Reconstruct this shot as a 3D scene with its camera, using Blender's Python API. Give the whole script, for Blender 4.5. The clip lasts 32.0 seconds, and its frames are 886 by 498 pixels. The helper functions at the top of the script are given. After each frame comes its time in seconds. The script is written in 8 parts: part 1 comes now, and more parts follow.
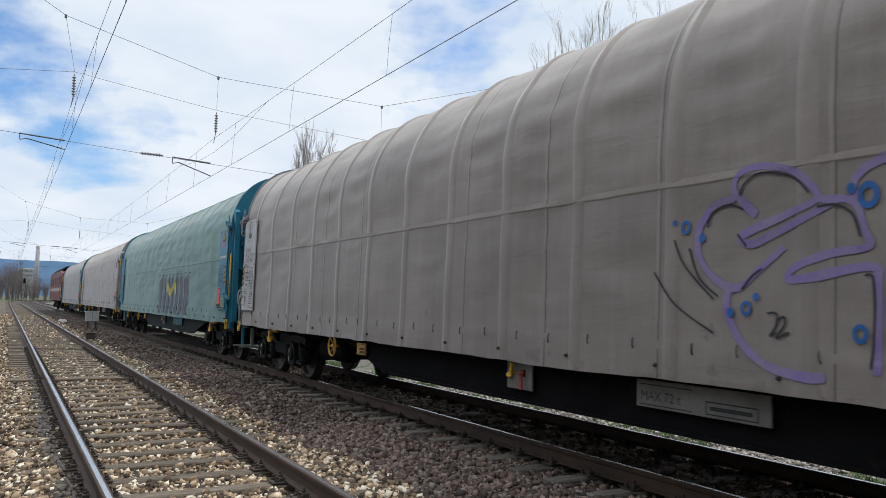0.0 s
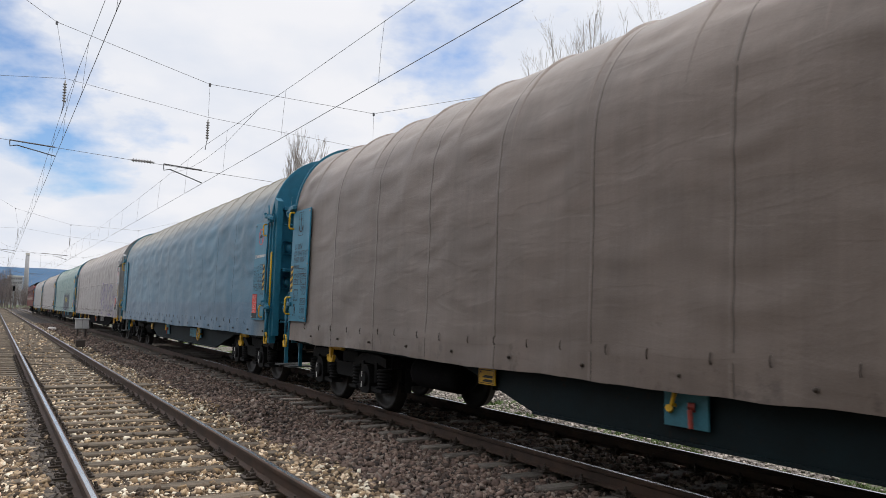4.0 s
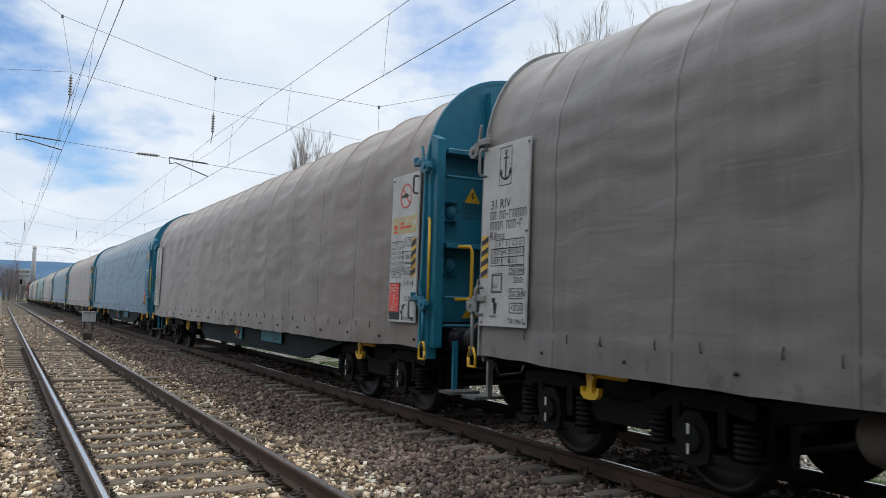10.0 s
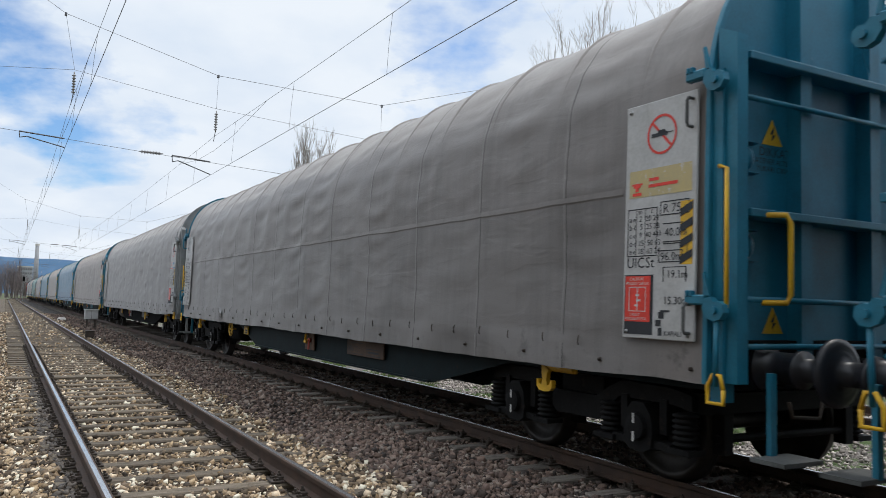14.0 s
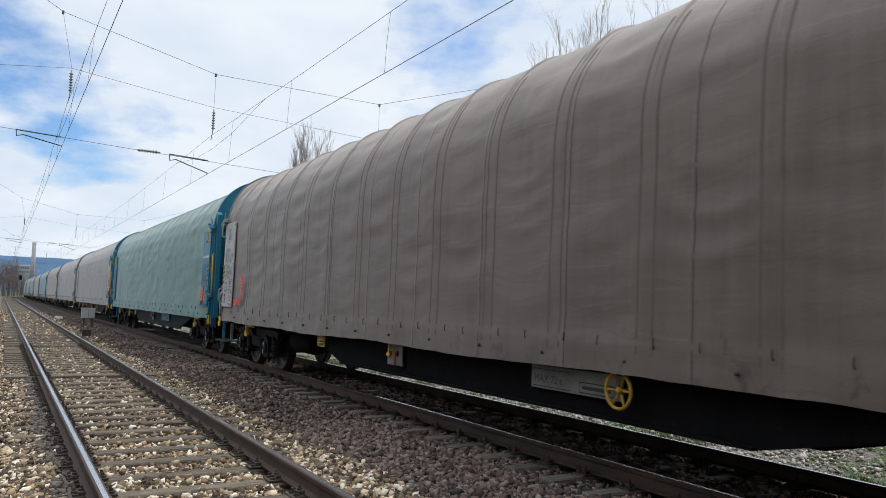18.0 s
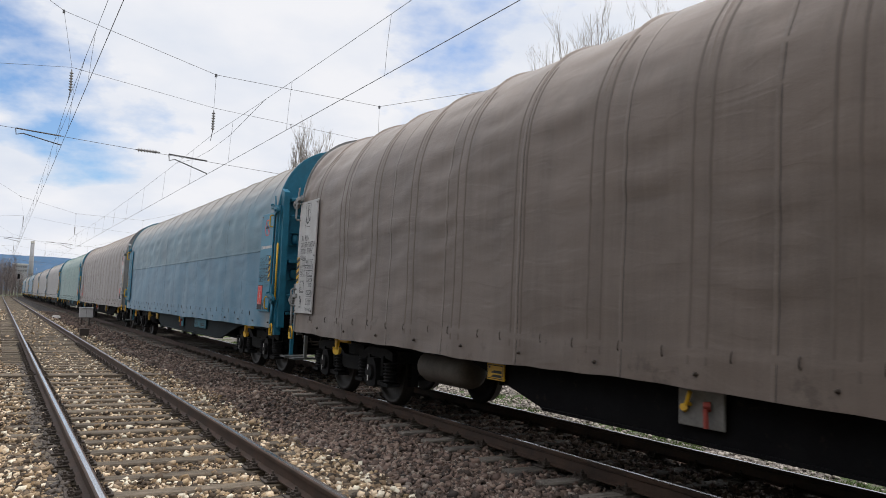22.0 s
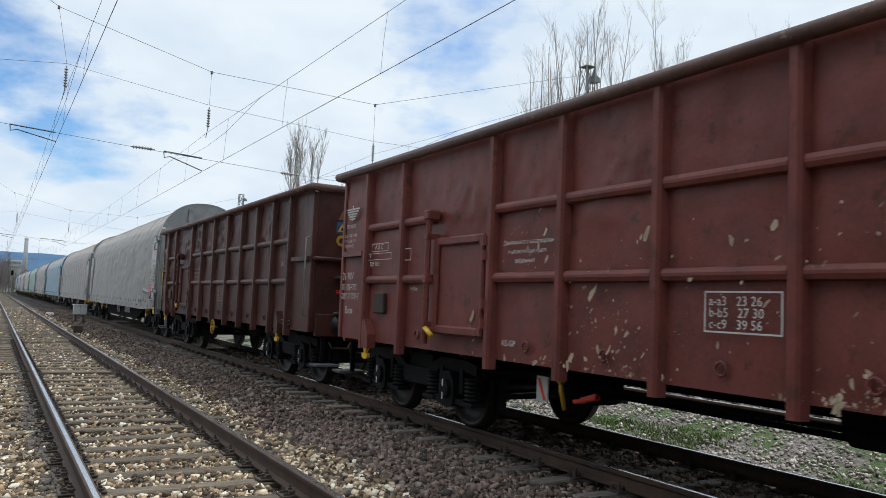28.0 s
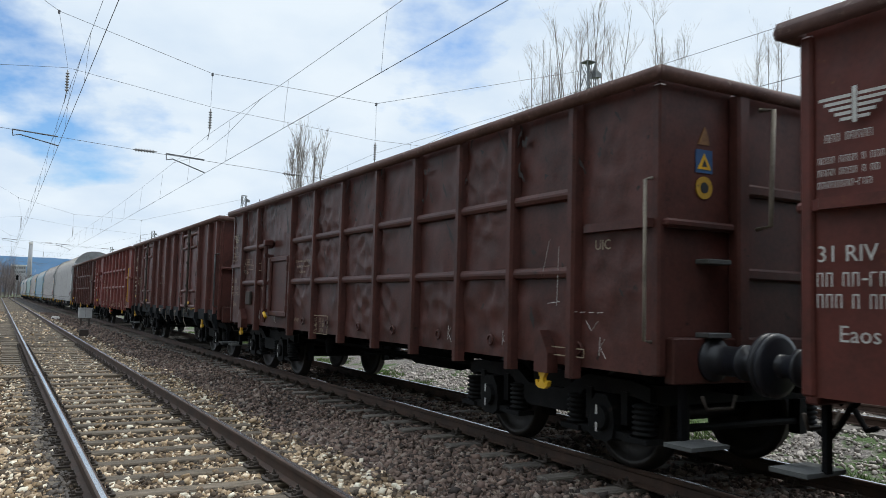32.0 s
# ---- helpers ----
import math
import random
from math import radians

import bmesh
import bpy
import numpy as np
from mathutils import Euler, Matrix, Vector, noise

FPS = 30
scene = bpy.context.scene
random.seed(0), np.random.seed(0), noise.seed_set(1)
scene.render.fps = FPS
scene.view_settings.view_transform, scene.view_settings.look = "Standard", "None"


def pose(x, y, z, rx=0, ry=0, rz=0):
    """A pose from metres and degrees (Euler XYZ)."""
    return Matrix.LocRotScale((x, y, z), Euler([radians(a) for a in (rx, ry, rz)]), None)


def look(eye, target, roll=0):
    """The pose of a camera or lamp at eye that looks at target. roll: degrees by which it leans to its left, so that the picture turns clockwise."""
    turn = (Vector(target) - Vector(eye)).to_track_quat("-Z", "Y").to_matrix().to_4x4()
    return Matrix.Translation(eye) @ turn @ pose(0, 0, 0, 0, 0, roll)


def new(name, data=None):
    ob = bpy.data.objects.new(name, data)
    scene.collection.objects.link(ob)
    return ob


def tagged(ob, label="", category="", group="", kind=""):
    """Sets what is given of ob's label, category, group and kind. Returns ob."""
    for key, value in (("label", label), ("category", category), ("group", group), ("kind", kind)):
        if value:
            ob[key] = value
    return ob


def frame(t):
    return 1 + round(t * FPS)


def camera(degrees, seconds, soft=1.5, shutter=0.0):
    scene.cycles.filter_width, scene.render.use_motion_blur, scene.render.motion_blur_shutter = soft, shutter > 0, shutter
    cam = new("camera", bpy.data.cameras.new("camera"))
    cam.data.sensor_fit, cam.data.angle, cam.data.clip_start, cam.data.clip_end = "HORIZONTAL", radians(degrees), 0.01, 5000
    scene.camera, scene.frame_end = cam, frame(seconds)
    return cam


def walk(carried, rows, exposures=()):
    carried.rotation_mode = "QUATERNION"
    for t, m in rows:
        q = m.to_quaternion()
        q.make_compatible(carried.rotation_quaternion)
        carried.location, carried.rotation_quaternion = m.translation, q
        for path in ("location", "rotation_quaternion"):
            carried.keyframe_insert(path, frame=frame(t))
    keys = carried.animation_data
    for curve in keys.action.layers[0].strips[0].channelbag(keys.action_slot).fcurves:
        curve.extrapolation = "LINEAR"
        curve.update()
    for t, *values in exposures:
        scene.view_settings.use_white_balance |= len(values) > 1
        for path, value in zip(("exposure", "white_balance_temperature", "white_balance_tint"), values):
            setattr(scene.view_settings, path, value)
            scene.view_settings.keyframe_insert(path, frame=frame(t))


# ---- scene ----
# The eye stands beside the near track; the view sways a little as it is held.
EYE = (0.0, 0.0, 1.357)


def aim(yaw, pitch, roll):
    """The pose of the eye that looks yaw degrees to the right of the track, pitch degrees up."""
    a, b = radians(yaw), radians(pitch)
    way = Vector((math.sin(a) * math.cos(b), math.cos(a) * math.cos(b), math.sin(b)))
    return look(EYE, Vector(EYE) + way, roll)


cam = camera(58.7, 32.0, soft=0.6, shutter=0.07)
walk(cam, [(t, aim(yaw, pitch, roll)) for t, yaw, pitch, roll in [
    (0.0, 28.924, 4.101, 1.410), (0.5, 28.977, 4.160, 1.385), (1.0, 29.077, 4.263, 1.485), (1.5, 29.097, 4.256, 1.426),
    (2.0, 29.183, 4.305, 1.433), (2.5, 29.264, 4.442, 1.454), (3.0, 29.345, 4.534, 1.477), (3.5, 29.424, 4.592, 1.458),
    (5.5, 29.676, 4.692, 1.102), (6.0, 29.475, 4.614, 1.085), (6.5, 29.254, 4.478, 1.167), (7.0, 29.107, 4.389, 1.272),
    (7.5, 28.985, 4.310, 1.352), (8.0, 28.980, 4.222, 1.320), (8.5, 29.065, 4.142, 1.277), (9.0, 29.122, 4.140, 1.323),
    (9.5, 29.137, 4.161, 1.362), (10.0, 29.119, 4.119, 1.343), (10.5, 29.093, 4.110, 1.456), (11.0, 29.015, 4.084, 1.567),
    (11.5, 28.991, 4.036, 1.575), (12.0, 28.874, 3.980, 1.594), (12.5, 28.968, 3.950, 1.611), (13.0, 29.035, 3.966, 1.623),
    (13.5, 29.046, 4.028, 1.657), (14.0, 28.962, 4.053, 1.602), (14.5, 28.803, 4.108, 1.697), (16.5, 28.908, 3.965, 1.608),
    (17.0, 28.989, 4.014, 1.648), (17.5, 29.082, 3.981, 1.587), (18.0, 29.144, 3.998, 1.671), (18.5, 29.150, 3.932, 1.604),
    (19.0, 29.099, 3.865, 1.601), (19.5, 29.082, 3.772, 1.675), (20.0, 29.138, 3.773, 1.677), (20.5, 29.209, 3.781, 1.749),
    (21.0, 29.186, 3.841, 1.917), (21.5, 29.196, 3.978, 1.976), (22.0, 29.231, 4.174, 2.156), (22.5, 29.232, 4.363, 2.206),
    (23.0, 29.170, 4.472, 2.153), (23.5, 29.144, 4.445, 1.949), (24.0, 29.189, 4.399, 1.747), (24.5, 29.257, 4.428, 1.678),
    (25.0, 29.342, 4.445, 1.787), (25.5, 29.493, 4.380, 1.929), (27.5, 29.522, 4.201, 2.305), (28.0, 29.587, 4.091, 2.420),
    (28.5, 29.642, 4.036, 2.417), (29.0, 29.550, 4.075, 2.255), (29.5, 29.371, 4.022, 2.075), (30.0, 29.327, 4.066, 2.068),
    (30.5, 29.410, 4.047, 2.119), (31.0, 29.383, 4.027, 1.967), (31.5, 29.343, 3.953, 1.676), (32.0, 29.337, 3.925, 1.514),
]], exposures=[(0.0, 0.0, 6400, 10), (2.0, 0.0, 6400, 10), (3.0, 0.0, 6900, 15), (3.6, 0.0, 6900, 15), (5.3, 0.0, 6350, 10), (6.1, 0.0, 6350, 10),
               (7.0, 0.0, 6950, 15), (8.7, 0.0, 6900, 15), (9.5, 0.0, 6400, 10), (20.2, 0.0, 6400, 10), (20.9, 0.0, 6850, 14), (22.1, 0.0, 6800, 14),
               (22.9, 0.0, 6400, 10), (25.5, 0.0, 6400, 10), (28.5, 0.0, 6280, 7), (32.0, 0.0, 6230, 7)])

# ---- world and sun ----
SUN_EL, SUN_AZ = 62.0, 80.0   # degrees above the horizon; to the right of the track
world = bpy.data.worlds.new("sky")
scene.world = world
world.use_nodes = True


def node(tree, kind, **inputs):
    n = tree.nodes.new(kind)
    for key, value in inputs.items():
        n.inputs[key.replace("_", " ")].default_value = value
    return n


def build_sky():
    tree = world.node_tree
    tree.nodes.clear()
    link = tree.links.new
    out = tree.nodes.new("ShaderNodeOutputWorld")
    sky = tree.nodes.new("ShaderNodeTexSky")
    sky.sky_type = "NISHITA"
    sky.sun_disc = False
    sky.sun_elevation, sky.sun_rotation = radians(SUN_EL), radians(SUN_AZ)
    sky.air_density, sky.dust_density = 1.0, 0.6
    blue = tree.nodes.new("ShaderNodeVectorMath")
    blue.operation = "SCALE"
    blue.inputs["Scale"].default_value = 0.125
    tint = tree.nodes.new("ShaderNodeVectorMath")
    tint.operation = "MULTIPLY"
    tint.inputs[1].default_value = (0.74, 0.96, 1.18)
    link(sky.outputs["Color"], tint.inputs[0])
    link(tint.outputs[0], blue.inputs[0])
    # a flat layer of cloud, seen in perspective
    coord = tree.nodes.new("ShaderNodeTexCoord")
    parts = tree.nodes.new("ShaderNodeSeparateXYZ")
    link(coord.outputs["Generated"], parts.inputs[0])
    lift = tree.nodes.new("ShaderNodeMath")
    lift.operation = "ADD"
    lift.inputs[1].default_value = 0.32
    link(parts.outputs["Z"], lift.inputs[0])
    flat = tree.nodes.new("ShaderNodeVectorMath")
    flat.operation = "DIVIDE"
    lifts = tree.nodes.new("ShaderNodeCombineXYZ")
    lifts.inputs["Z"].default_value = 1.0
    link(lift.outputs[0], lifts.inputs["X"])
    link(lift.outputs[0], lifts.inputs["Y"])
    flats = tree.nodes.new("ShaderNodeCombineXYZ")
    link(parts.outputs["X"], flats.inputs["X"])
    link(parts.outputs["Y"], flats.inputs["Y"])
    link(flats.outputs[0], flat.inputs[0])
    link(lifts.outputs[0], flat.inputs[1])
    shift = tree.nodes.new("ShaderNodeMapping")
    shift.inputs["Location"].default_value = CLOUD_SHIFT
    shift.inputs["Rotation"].default_value = (0, 0, radians(20))
    shift.inputs["Scale"].default_value = (1.0, 1.0, 1.0)
    link(flat.outputs[0], shift.inputs["Vector"])
    big = node(tree, "ShaderNodeTexNoise", Scale=2.2, Detail=7.0, Roughness=0.55)
    link(shift.outputs[0], big.inputs["Vector"])
    ramp = tree.nodes.new("ShaderNodeValToRGB")
    ramp.color_ramp.elements[0].position, ramp.color_ramp.elements[0].color = 0.37, (0, 0, 0, 1)
    ramp.color_ramp.elements[1].position, ramp.color_ramp.elements[1].color = 0.51, (1, 1, 1, 1)
    # thicker cloud to the right, behind the unseen bank and overhead
    def cover(axis, start, stop, amount):
        band = tree.nodes.new("ShaderNodeMapRange")
        band.interpolation_type = "SMOOTHSTEP"
        band.inputs["From Min"].default_value, band.inputs["From Max"].default_value = start, stop
        band.inputs["To Min"].default_value, band.inputs["To Max"].default_value = 0.0, amount
        link(parts.outputs[axis], band.inputs["Value"])
        return band.outputs[0]

    total = big.outputs["Fac"]
    for band in (cover("X", 0.02, 0.32, 0.10), cover("Z", 0.36, 0.6, 0.3), cover("X", -0.06, -0.5, 0.3), cover("Y", 0.6, 0.0, 0.2), cover("Z", 0.16, 0.06, 0.3)):
        plus = tree.nodes.new("ShaderNodeMath")
        plus.operation = "ADD"
        link(total, plus.inputs[0])
        link(band, plus.inputs[1])
        total = plus.outputs[0]
    link(total, ramp.inputs[0])
    soft = node(tree, "ShaderNodeTexNoise", Scale=3.4, Detail=5.0, Roughness=0.5)
    link(shift.outputs[0], soft.inputs["Vector"])
    white = tree.nodes.new("ShaderNodeValToRGB")
    white.color_ramp.elements[0].position, white.color_ramp.elements[0].color = 0.3, (0.68, 0.775, 0.90, 1)
    white.color_ramp.elements[1].position, white.color_ramp.elements[1].color = 0.62, (0.85, 0.905, 0.965, 1)
    link(soft.outputs["Fac"], white.inputs[0])
    both = tree.nodes.new("ShaderNodeMixRGB")
    link(ramp.outputs[0], both.inputs["Fac"])
    link(blue.outputs[0], both.inputs["Color1"])
    link(white.outputs[0], both.inputs["Color2"])
    # an overcast sky grows brighter and warmer towards the zenith, where the sun stands behind the cloud
    gain = tree.nodes.new("ShaderNodeValToRGB")
    gain.color_ramp.elements[0].position, gain.color_ramp.elements[0].color = 0.36, (0.333, 0.333, 0.333, 1)
    gain.color_ramp.elements[1].position, gain.color_ramp.elements[1].color = 0.85, ZENITH
    link(parts.outputs["Z"], gain.inputs[0])
    lit = tree.nodes.new("ShaderNodeVectorMath")
    lit.operation = "MULTIPLY"
    link(both.outputs[0], lit.inputs[0])
    link(gain.outputs[0], lit.inputs[1])
    back = tree.nodes.new("ShaderNodeBackground")
    back.inputs["Strength"].default_value = SKY
    link(lit.outputs[0], back.inputs["Color"])
    link(back.outputs[0], out.inputs["Surface"])


SKY = 3.0
ZENITH = (0.63, 0.62, 0.60, 1)
CLOUD_SHIFT = (1.3, 5.2, 0.0)
build_sky()
sun = new("sun", bpy.data.lights.new("sun", "SUN"))
sun.data.energy, sun.data.angle, sun.data.color = 1.45, radians(11), (1.0, 0.95, 0.87)
sun_way = Vector((math.sin(radians(SUN_AZ)) * math.cos(radians(SUN_EL)), math.cos(radians(SUN_AZ)) * math.cos(radians(SUN_EL)), math.sin(radians(SUN_EL))))
sun.matrix_world = look(sun_way * 50, (0, 0, 0))


# ---- materials ----
def rgb(r, g, b):
    return (r, g, b, 1.0)


def surface(name, base, dark=None, grain=40.0, blot=3.0, mix=0.5, rough=0.75, metal=0.0, bump=0.15, depth=0.01, per_object=0.0,
            per_island=0.0, spots=None, stretch=(1, 1, 1), spec=0.4, spot_size=9.0, spot_amount=0.6, palette=()):
    """Paint, cloth, stone or metal: base colour broken up at two scales, with fine relief. spots: a third colour in patches."""
    m = bpy.data.materials.new(name)
    m.use_nodes = True
    tree = m.node_tree
    link = tree.links.new
    shader = tree.nodes["Principled BSDF"]
    shader.inputs["Roughness"].default_value = rough
    shader.inputs["Metallic"].default_value = metal
    shader.inputs["Specular IOR Level"].default_value = spec
    dark = dark or tuple(c * 0.62 for c in base)
    coord = tree.nodes.new("ShaderNodeTexCoord")
    info = tree.nodes.new("ShaderNodeObjectInfo")
    far = tree.nodes.new("ShaderNodeVectorMath")
    far.operation = "MULTIPLY_ADD"
    far.inputs[1].default_value = stretch
    away = tree.nodes.new("ShaderNodeMath")
    away.operation = "MULTIPLY"
    away.inputs[1].default_value = 57.0
    link(info.outputs["Random"], away.inputs[0])
    link(coord.outputs["Object"], far.inputs[0])
    link(away.outputs[0], far.inputs[2])
    n1 = node(tree, "ShaderNodeTexNoise", Scale=blot, Detail=5.0, Roughness=0.6)
    n2 = node(tree, "ShaderNodeTexNoise", Scale=grain, Detail=3.0, Roughness=0.6)
    link(far.outputs[0], n1.inputs["Vector"])
    link(far.outputs[0], n2.inputs["Vector"])
    total = tree.nodes.new("ShaderNodeMath")
    total.operation = "MULTIPLY_ADD"
    total.inputs[1].default_value = 0.45
    link(n2.outputs["Fac"], total.inputs[0])
    link(n1.outputs["Fac"], total.inputs[2])
    ramp = tree.nodes.new("ShaderNodeValToRGB")
    ramp.color_ramp.elements[0].position = 0.725 - 0.28 * (1 - mix) - 0.1
    ramp.color_ramp.elements[1].position = 0.725 + 0.28 * (1 - mix) + 0.02
    ramp.color_ramp.elements[0].color = rgb(*dark)
    ramp.color_ramp.elements[1].color = rgb(*base)
    link(total.outputs[0], ramp.inputs[0])
    colour = ramp.outputs[0]
    if spots:
        n3 = node(tree, "ShaderNodeTexNoise", Scale=spot_size, Detail=7.0, Roughness=0.7)
        link(far.outputs[0], n3.inputs["Vector"])
        r3 = tree.nodes.new("ShaderNodeValToRGB")
        r3.color_ramp.elements[0].position, r3.color_ramp.elements[1].position = spot_amount, spot_amount + 0.06
        link(n3.outputs["Fac"], r3.inputs[0])
        mx = tree.nodes.new("ShaderNodeMixRGB")
        mx.inputs["Color2"].default_value = rgb(*spots)
        link(r3.outputs[0], mx.inputs["Fac"])
        link(colour, mx.inputs["Color1"])
        colour = mx.outputs[0]
    if per_object or per_island:
        vary = tree.nodes.new("ShaderNodeHueSaturation")
        span = tree.nodes.new("ShaderNodeMapRange")
        amount = per_object or per_island
        span.inputs["To Min"].default_value, span.inputs["To Max"].default_value = 1 - amount, 1 + amount
        if per_island:
            geo = tree.nodes.new("ShaderNodeNewGeometry")
            link(geo.outputs["Random Per Island"], span.inputs["Value"])
        else:
            link(info.outputs["Random"], span.inputs["Value"])
        link(span.outputs[0], vary.inputs["Value"])
        link(colour, vary.inputs["Color"])
        colour = vary.outputs[0]
    if palette:
        geo = tree.nodes.new("ShaderNodeNewGeometry")
        pick = tree.nodes.new("ShaderNodeValToRGB")
        pick.color_ramp.interpolation = "CONSTANT"
        e = pick.color_ramp.elements
        e[0].position, e[0].color = 0.0, rgb(*palette[0])
        e[1].position, e[1].color = 1.0 / len(palette), rgb(*palette[1])
        for k in range(2, len(palette)):
            e.new(k / len(palette)).color = rgb(*palette[k])
        link(geo.outputs["Random Per Island"], pick.inputs[0])
        times = tree.nodes.new("ShaderNodeMixRGB")
        times.blend_type = "MULTIPLY"
        times.inputs["Fac"].default_value = 1.0
        link(colour, times.inputs["Color1"])
        link(pick.outputs[0], times.inputs["Color2"])
        colour = times.outputs[0]
    link(colour, shader.inputs["Base Color"])
    if bump:
        bumps = tree.nodes.new("ShaderNodeBump")
        bumps.inputs["Strength"].default_value, bumps.inputs["Distance"].default_value = bump, depth
        link(total.outputs[0], bumps.inputs["Height"])
        link(bumps.outputs[0], shader.inputs["Normal"])
    return m


def cloth(name, upper, lower, faded, streak=0.5, seam=2.37):
    """Coated tarpaulin: an upper and a lower panel meeting at a welded seam, faded towards the roof, with creases and grime."""
    m = bpy.data.materials.new(name)
    m.use_nodes = True
    tree = m.node_tree
    link = tree.links.new
    shader = tree.nodes["Principled BSDF"]
    shader.inputs["Roughness"].default_value = 0.5
    shader.inputs["Specular IOR Level"].default_value = 0.32
    shader.inputs["Sheen Weight"].default_value = 0.38
    shader.inputs["Sheen Roughness"].default_value = 0.35
    coord = tree.nodes.new("ShaderNodeTexCoord")
    info = tree.nodes.new("ShaderNodeObjectInfo")
    away = tree.nodes.new("ShaderNodeMath")
    away.operation = "MULTIPLY"
    away.inputs[1].default_value = 83.0
    link(info.outputs["Random"], away.inputs[0])
    place = tree.nodes.new("ShaderNodeVectorMath")
    place.operation = "ADD"
    link(coord.outputs["Object"], place.inputs[0])
    link(away.outputs[0], place.inputs[1])
    xyz = tree.nodes.new("ShaderNodeSeparateXYZ")
    link(coord.outputs["Object"], xyz.inputs[0])
    fade = tree.nodes.new("ShaderNodeValToRGB")
    e = fade.color_ramp.elements
    e[0].position, e[0].color = seam / 4.5 - 0.0012, rgb(*lower)
    e[1].position, e[1].color = seam / 4.5 + 0.0018, rgb(*upper)
    height = tree.nodes.new("ShaderNodeMath")
    height.operation = "DIVIDE"
    height.inputs[1].default_value = 4.5
    wavy = node(tree, "ShaderNodeTexNoise", Scale=1.1, Detail=6.0, Roughness=0.65)
    link(place.outputs[0], wavy.inputs["Vector"])
    shake = tree.nodes.new("ShaderNodeMath")
    shake.operation = "MULTIPLY_ADD"
    shake.inputs[1].default_value = 0.9
    link(wavy.outputs["Fac"], shake.inputs[0])
    link(xyz.outputs["Z"], shake.inputs[2])
    link(xyz.outputs["Z"], height.inputs[0])
    link(height.outputs[0], fade.inputs[0])
    # weathered grey over the roof and along both ends, where the cloth is rolled up
    roof = tree.nodes.new("ShaderNodeMapRange")
    roof.interpolation_type = "SMOOTHSTEP"
    roof.inputs["From Min"].default_value, roof.inputs["From Max"].default_value = 3.55, 4.45
    link(shake.outputs[0], roof.inputs["Value"])
    ends = tree.nodes.new("ShaderNodeMath")
    ends.operation = "ABSOLUTE"
    link(xyz.outputs["Y"], ends.inputs[0])
    tail = tree.nodes.new("ShaderNodeMath")
    tail.operation = "MULTIPLY_ADD"
    tail.inputs[1].default_value = 0.8
    link(wavy.outputs["Fac"], tail.inputs[0])
    link(ends.outputs[0], tail.inputs[2])
    edge = tree.nodes.new("ShaderNodeMapRange")
    edge.interpolation_type = "SMOOTHSTEP"
    edge.inputs["From Min"].default_value, edge.inputs["From Max"].default_value = 9.0, 9.9
    edge.inputs["To Max"].default_value = 0.75
    link(tail.outputs[0], edge.inputs["Value"])
    most = tree.nodes.new("ShaderNodeMath")
    most.operation = "MAXIMUM"
    link(roof.outputs[0], most.inputs[0])
    link(edge.outputs[0], most.inputs[1])
    worn = tree.nodes.new("ShaderNodeMixRGB")
    worn.inputs["Color2"].default_value = rgb(*faded)
    link(most.outputs[0], worn.inputs["Fac"])
    link(fade.outputs[0], worn.inputs["Color1"])
    # rain streaks and soft blotches
    runs = tree.nodes.new("ShaderNodeVectorMath")
    runs.operation = "MULTIPLY"
    runs.inputs[1].default_value = (6.0, 6.0, 0.5)
    link(place.outputs[0], runs.inputs[0])
    n1 = node(tree, "ShaderNodeTexNoise", Scale=1.0, Detail=6.0, Roughness=0.7)
    link(runs.outputs[0], n1.inputs["Vector"])
    n2 = node(tree, "ShaderNodeTexNoise", Scale=0.8, Detail=4.0, Roughness=0.55)
    link(place.outputs[0], n2.inputs["Vector"])
    n3 = node(tree, "ShaderNodeTexNoise", Scale=60.0, Detail=3.0, Roughness=0.6)
    link(place.outputs[0], n3.inputs["Vector"])
    add = tree.nodes.new("ShaderNodeMath")
    add.operation = "MULTIPLY_ADD"
    add.inputs[1].default_value = streak
    link(n1.outputs["Fac"], add.inputs[0])
    link(n2.outputs["Fac"], add.inputs[2])
    add2 = tree.nodes.new("ShaderNodeMath")
    add2.operation = "MULTIPLY_ADD"
    add2.inputs[1].default_value = 0.25
    link(n3.outputs["Fac"], add2.inputs[0])
    link(add.outputs[0], add2.inputs[2])
    span = tree.nodes.new("ShaderNodeMapRange")
    span.inputs["From Min"].default_value, span.inputs["From Max"].default_value = 0.6, 1.15
    span.inputs["To Min"].default_value, span.inputs["To Max"].default_value = 0.72, 1.17
    link(add2.outputs[0], span.inputs["Value"])
    vary = tree.nodes.new("ShaderNodeHueSaturation")
    link(span.outputs[0], vary.inputs["Value"])
    link(worn.outputs[0], vary.inputs["Color"])
    # chafed pale lines along the cloth and dark scuffs low down
    long = tree.nodes.new("ShaderNodeVectorMath")
    long.operation = "MULTIPLY"
    long.inputs[1].default_value = (1.0, 0.55, 9.0)
    link(place.outputs[0], long.inputs[0])
    n5 = node(tree, "ShaderNodeTexNoise", Scale=1.3, Detail=7.0, Roughness=0.7)
    link(long.outputs[0], n5.inputs["Vector"])
    chafe = tree.nodes.new("ShaderNodeMapRange")
    chafe.inputs["From Min"].default_value, chafe.inputs["From Max"].default_value = 0.60, 0.74
    chafe.inputs["To Max"].default_value = 0.14
    link(n5.outputs["Fac"], chafe.inputs["Value"])
    pale = tree.nodes.new("ShaderNodeMixRGB")
    pale.inputs["Color2"].default_value = rgb(*[0.6 * c + 0.14 for c in faded])
    link(chafe.outputs[0], pale.inputs["Fac"])
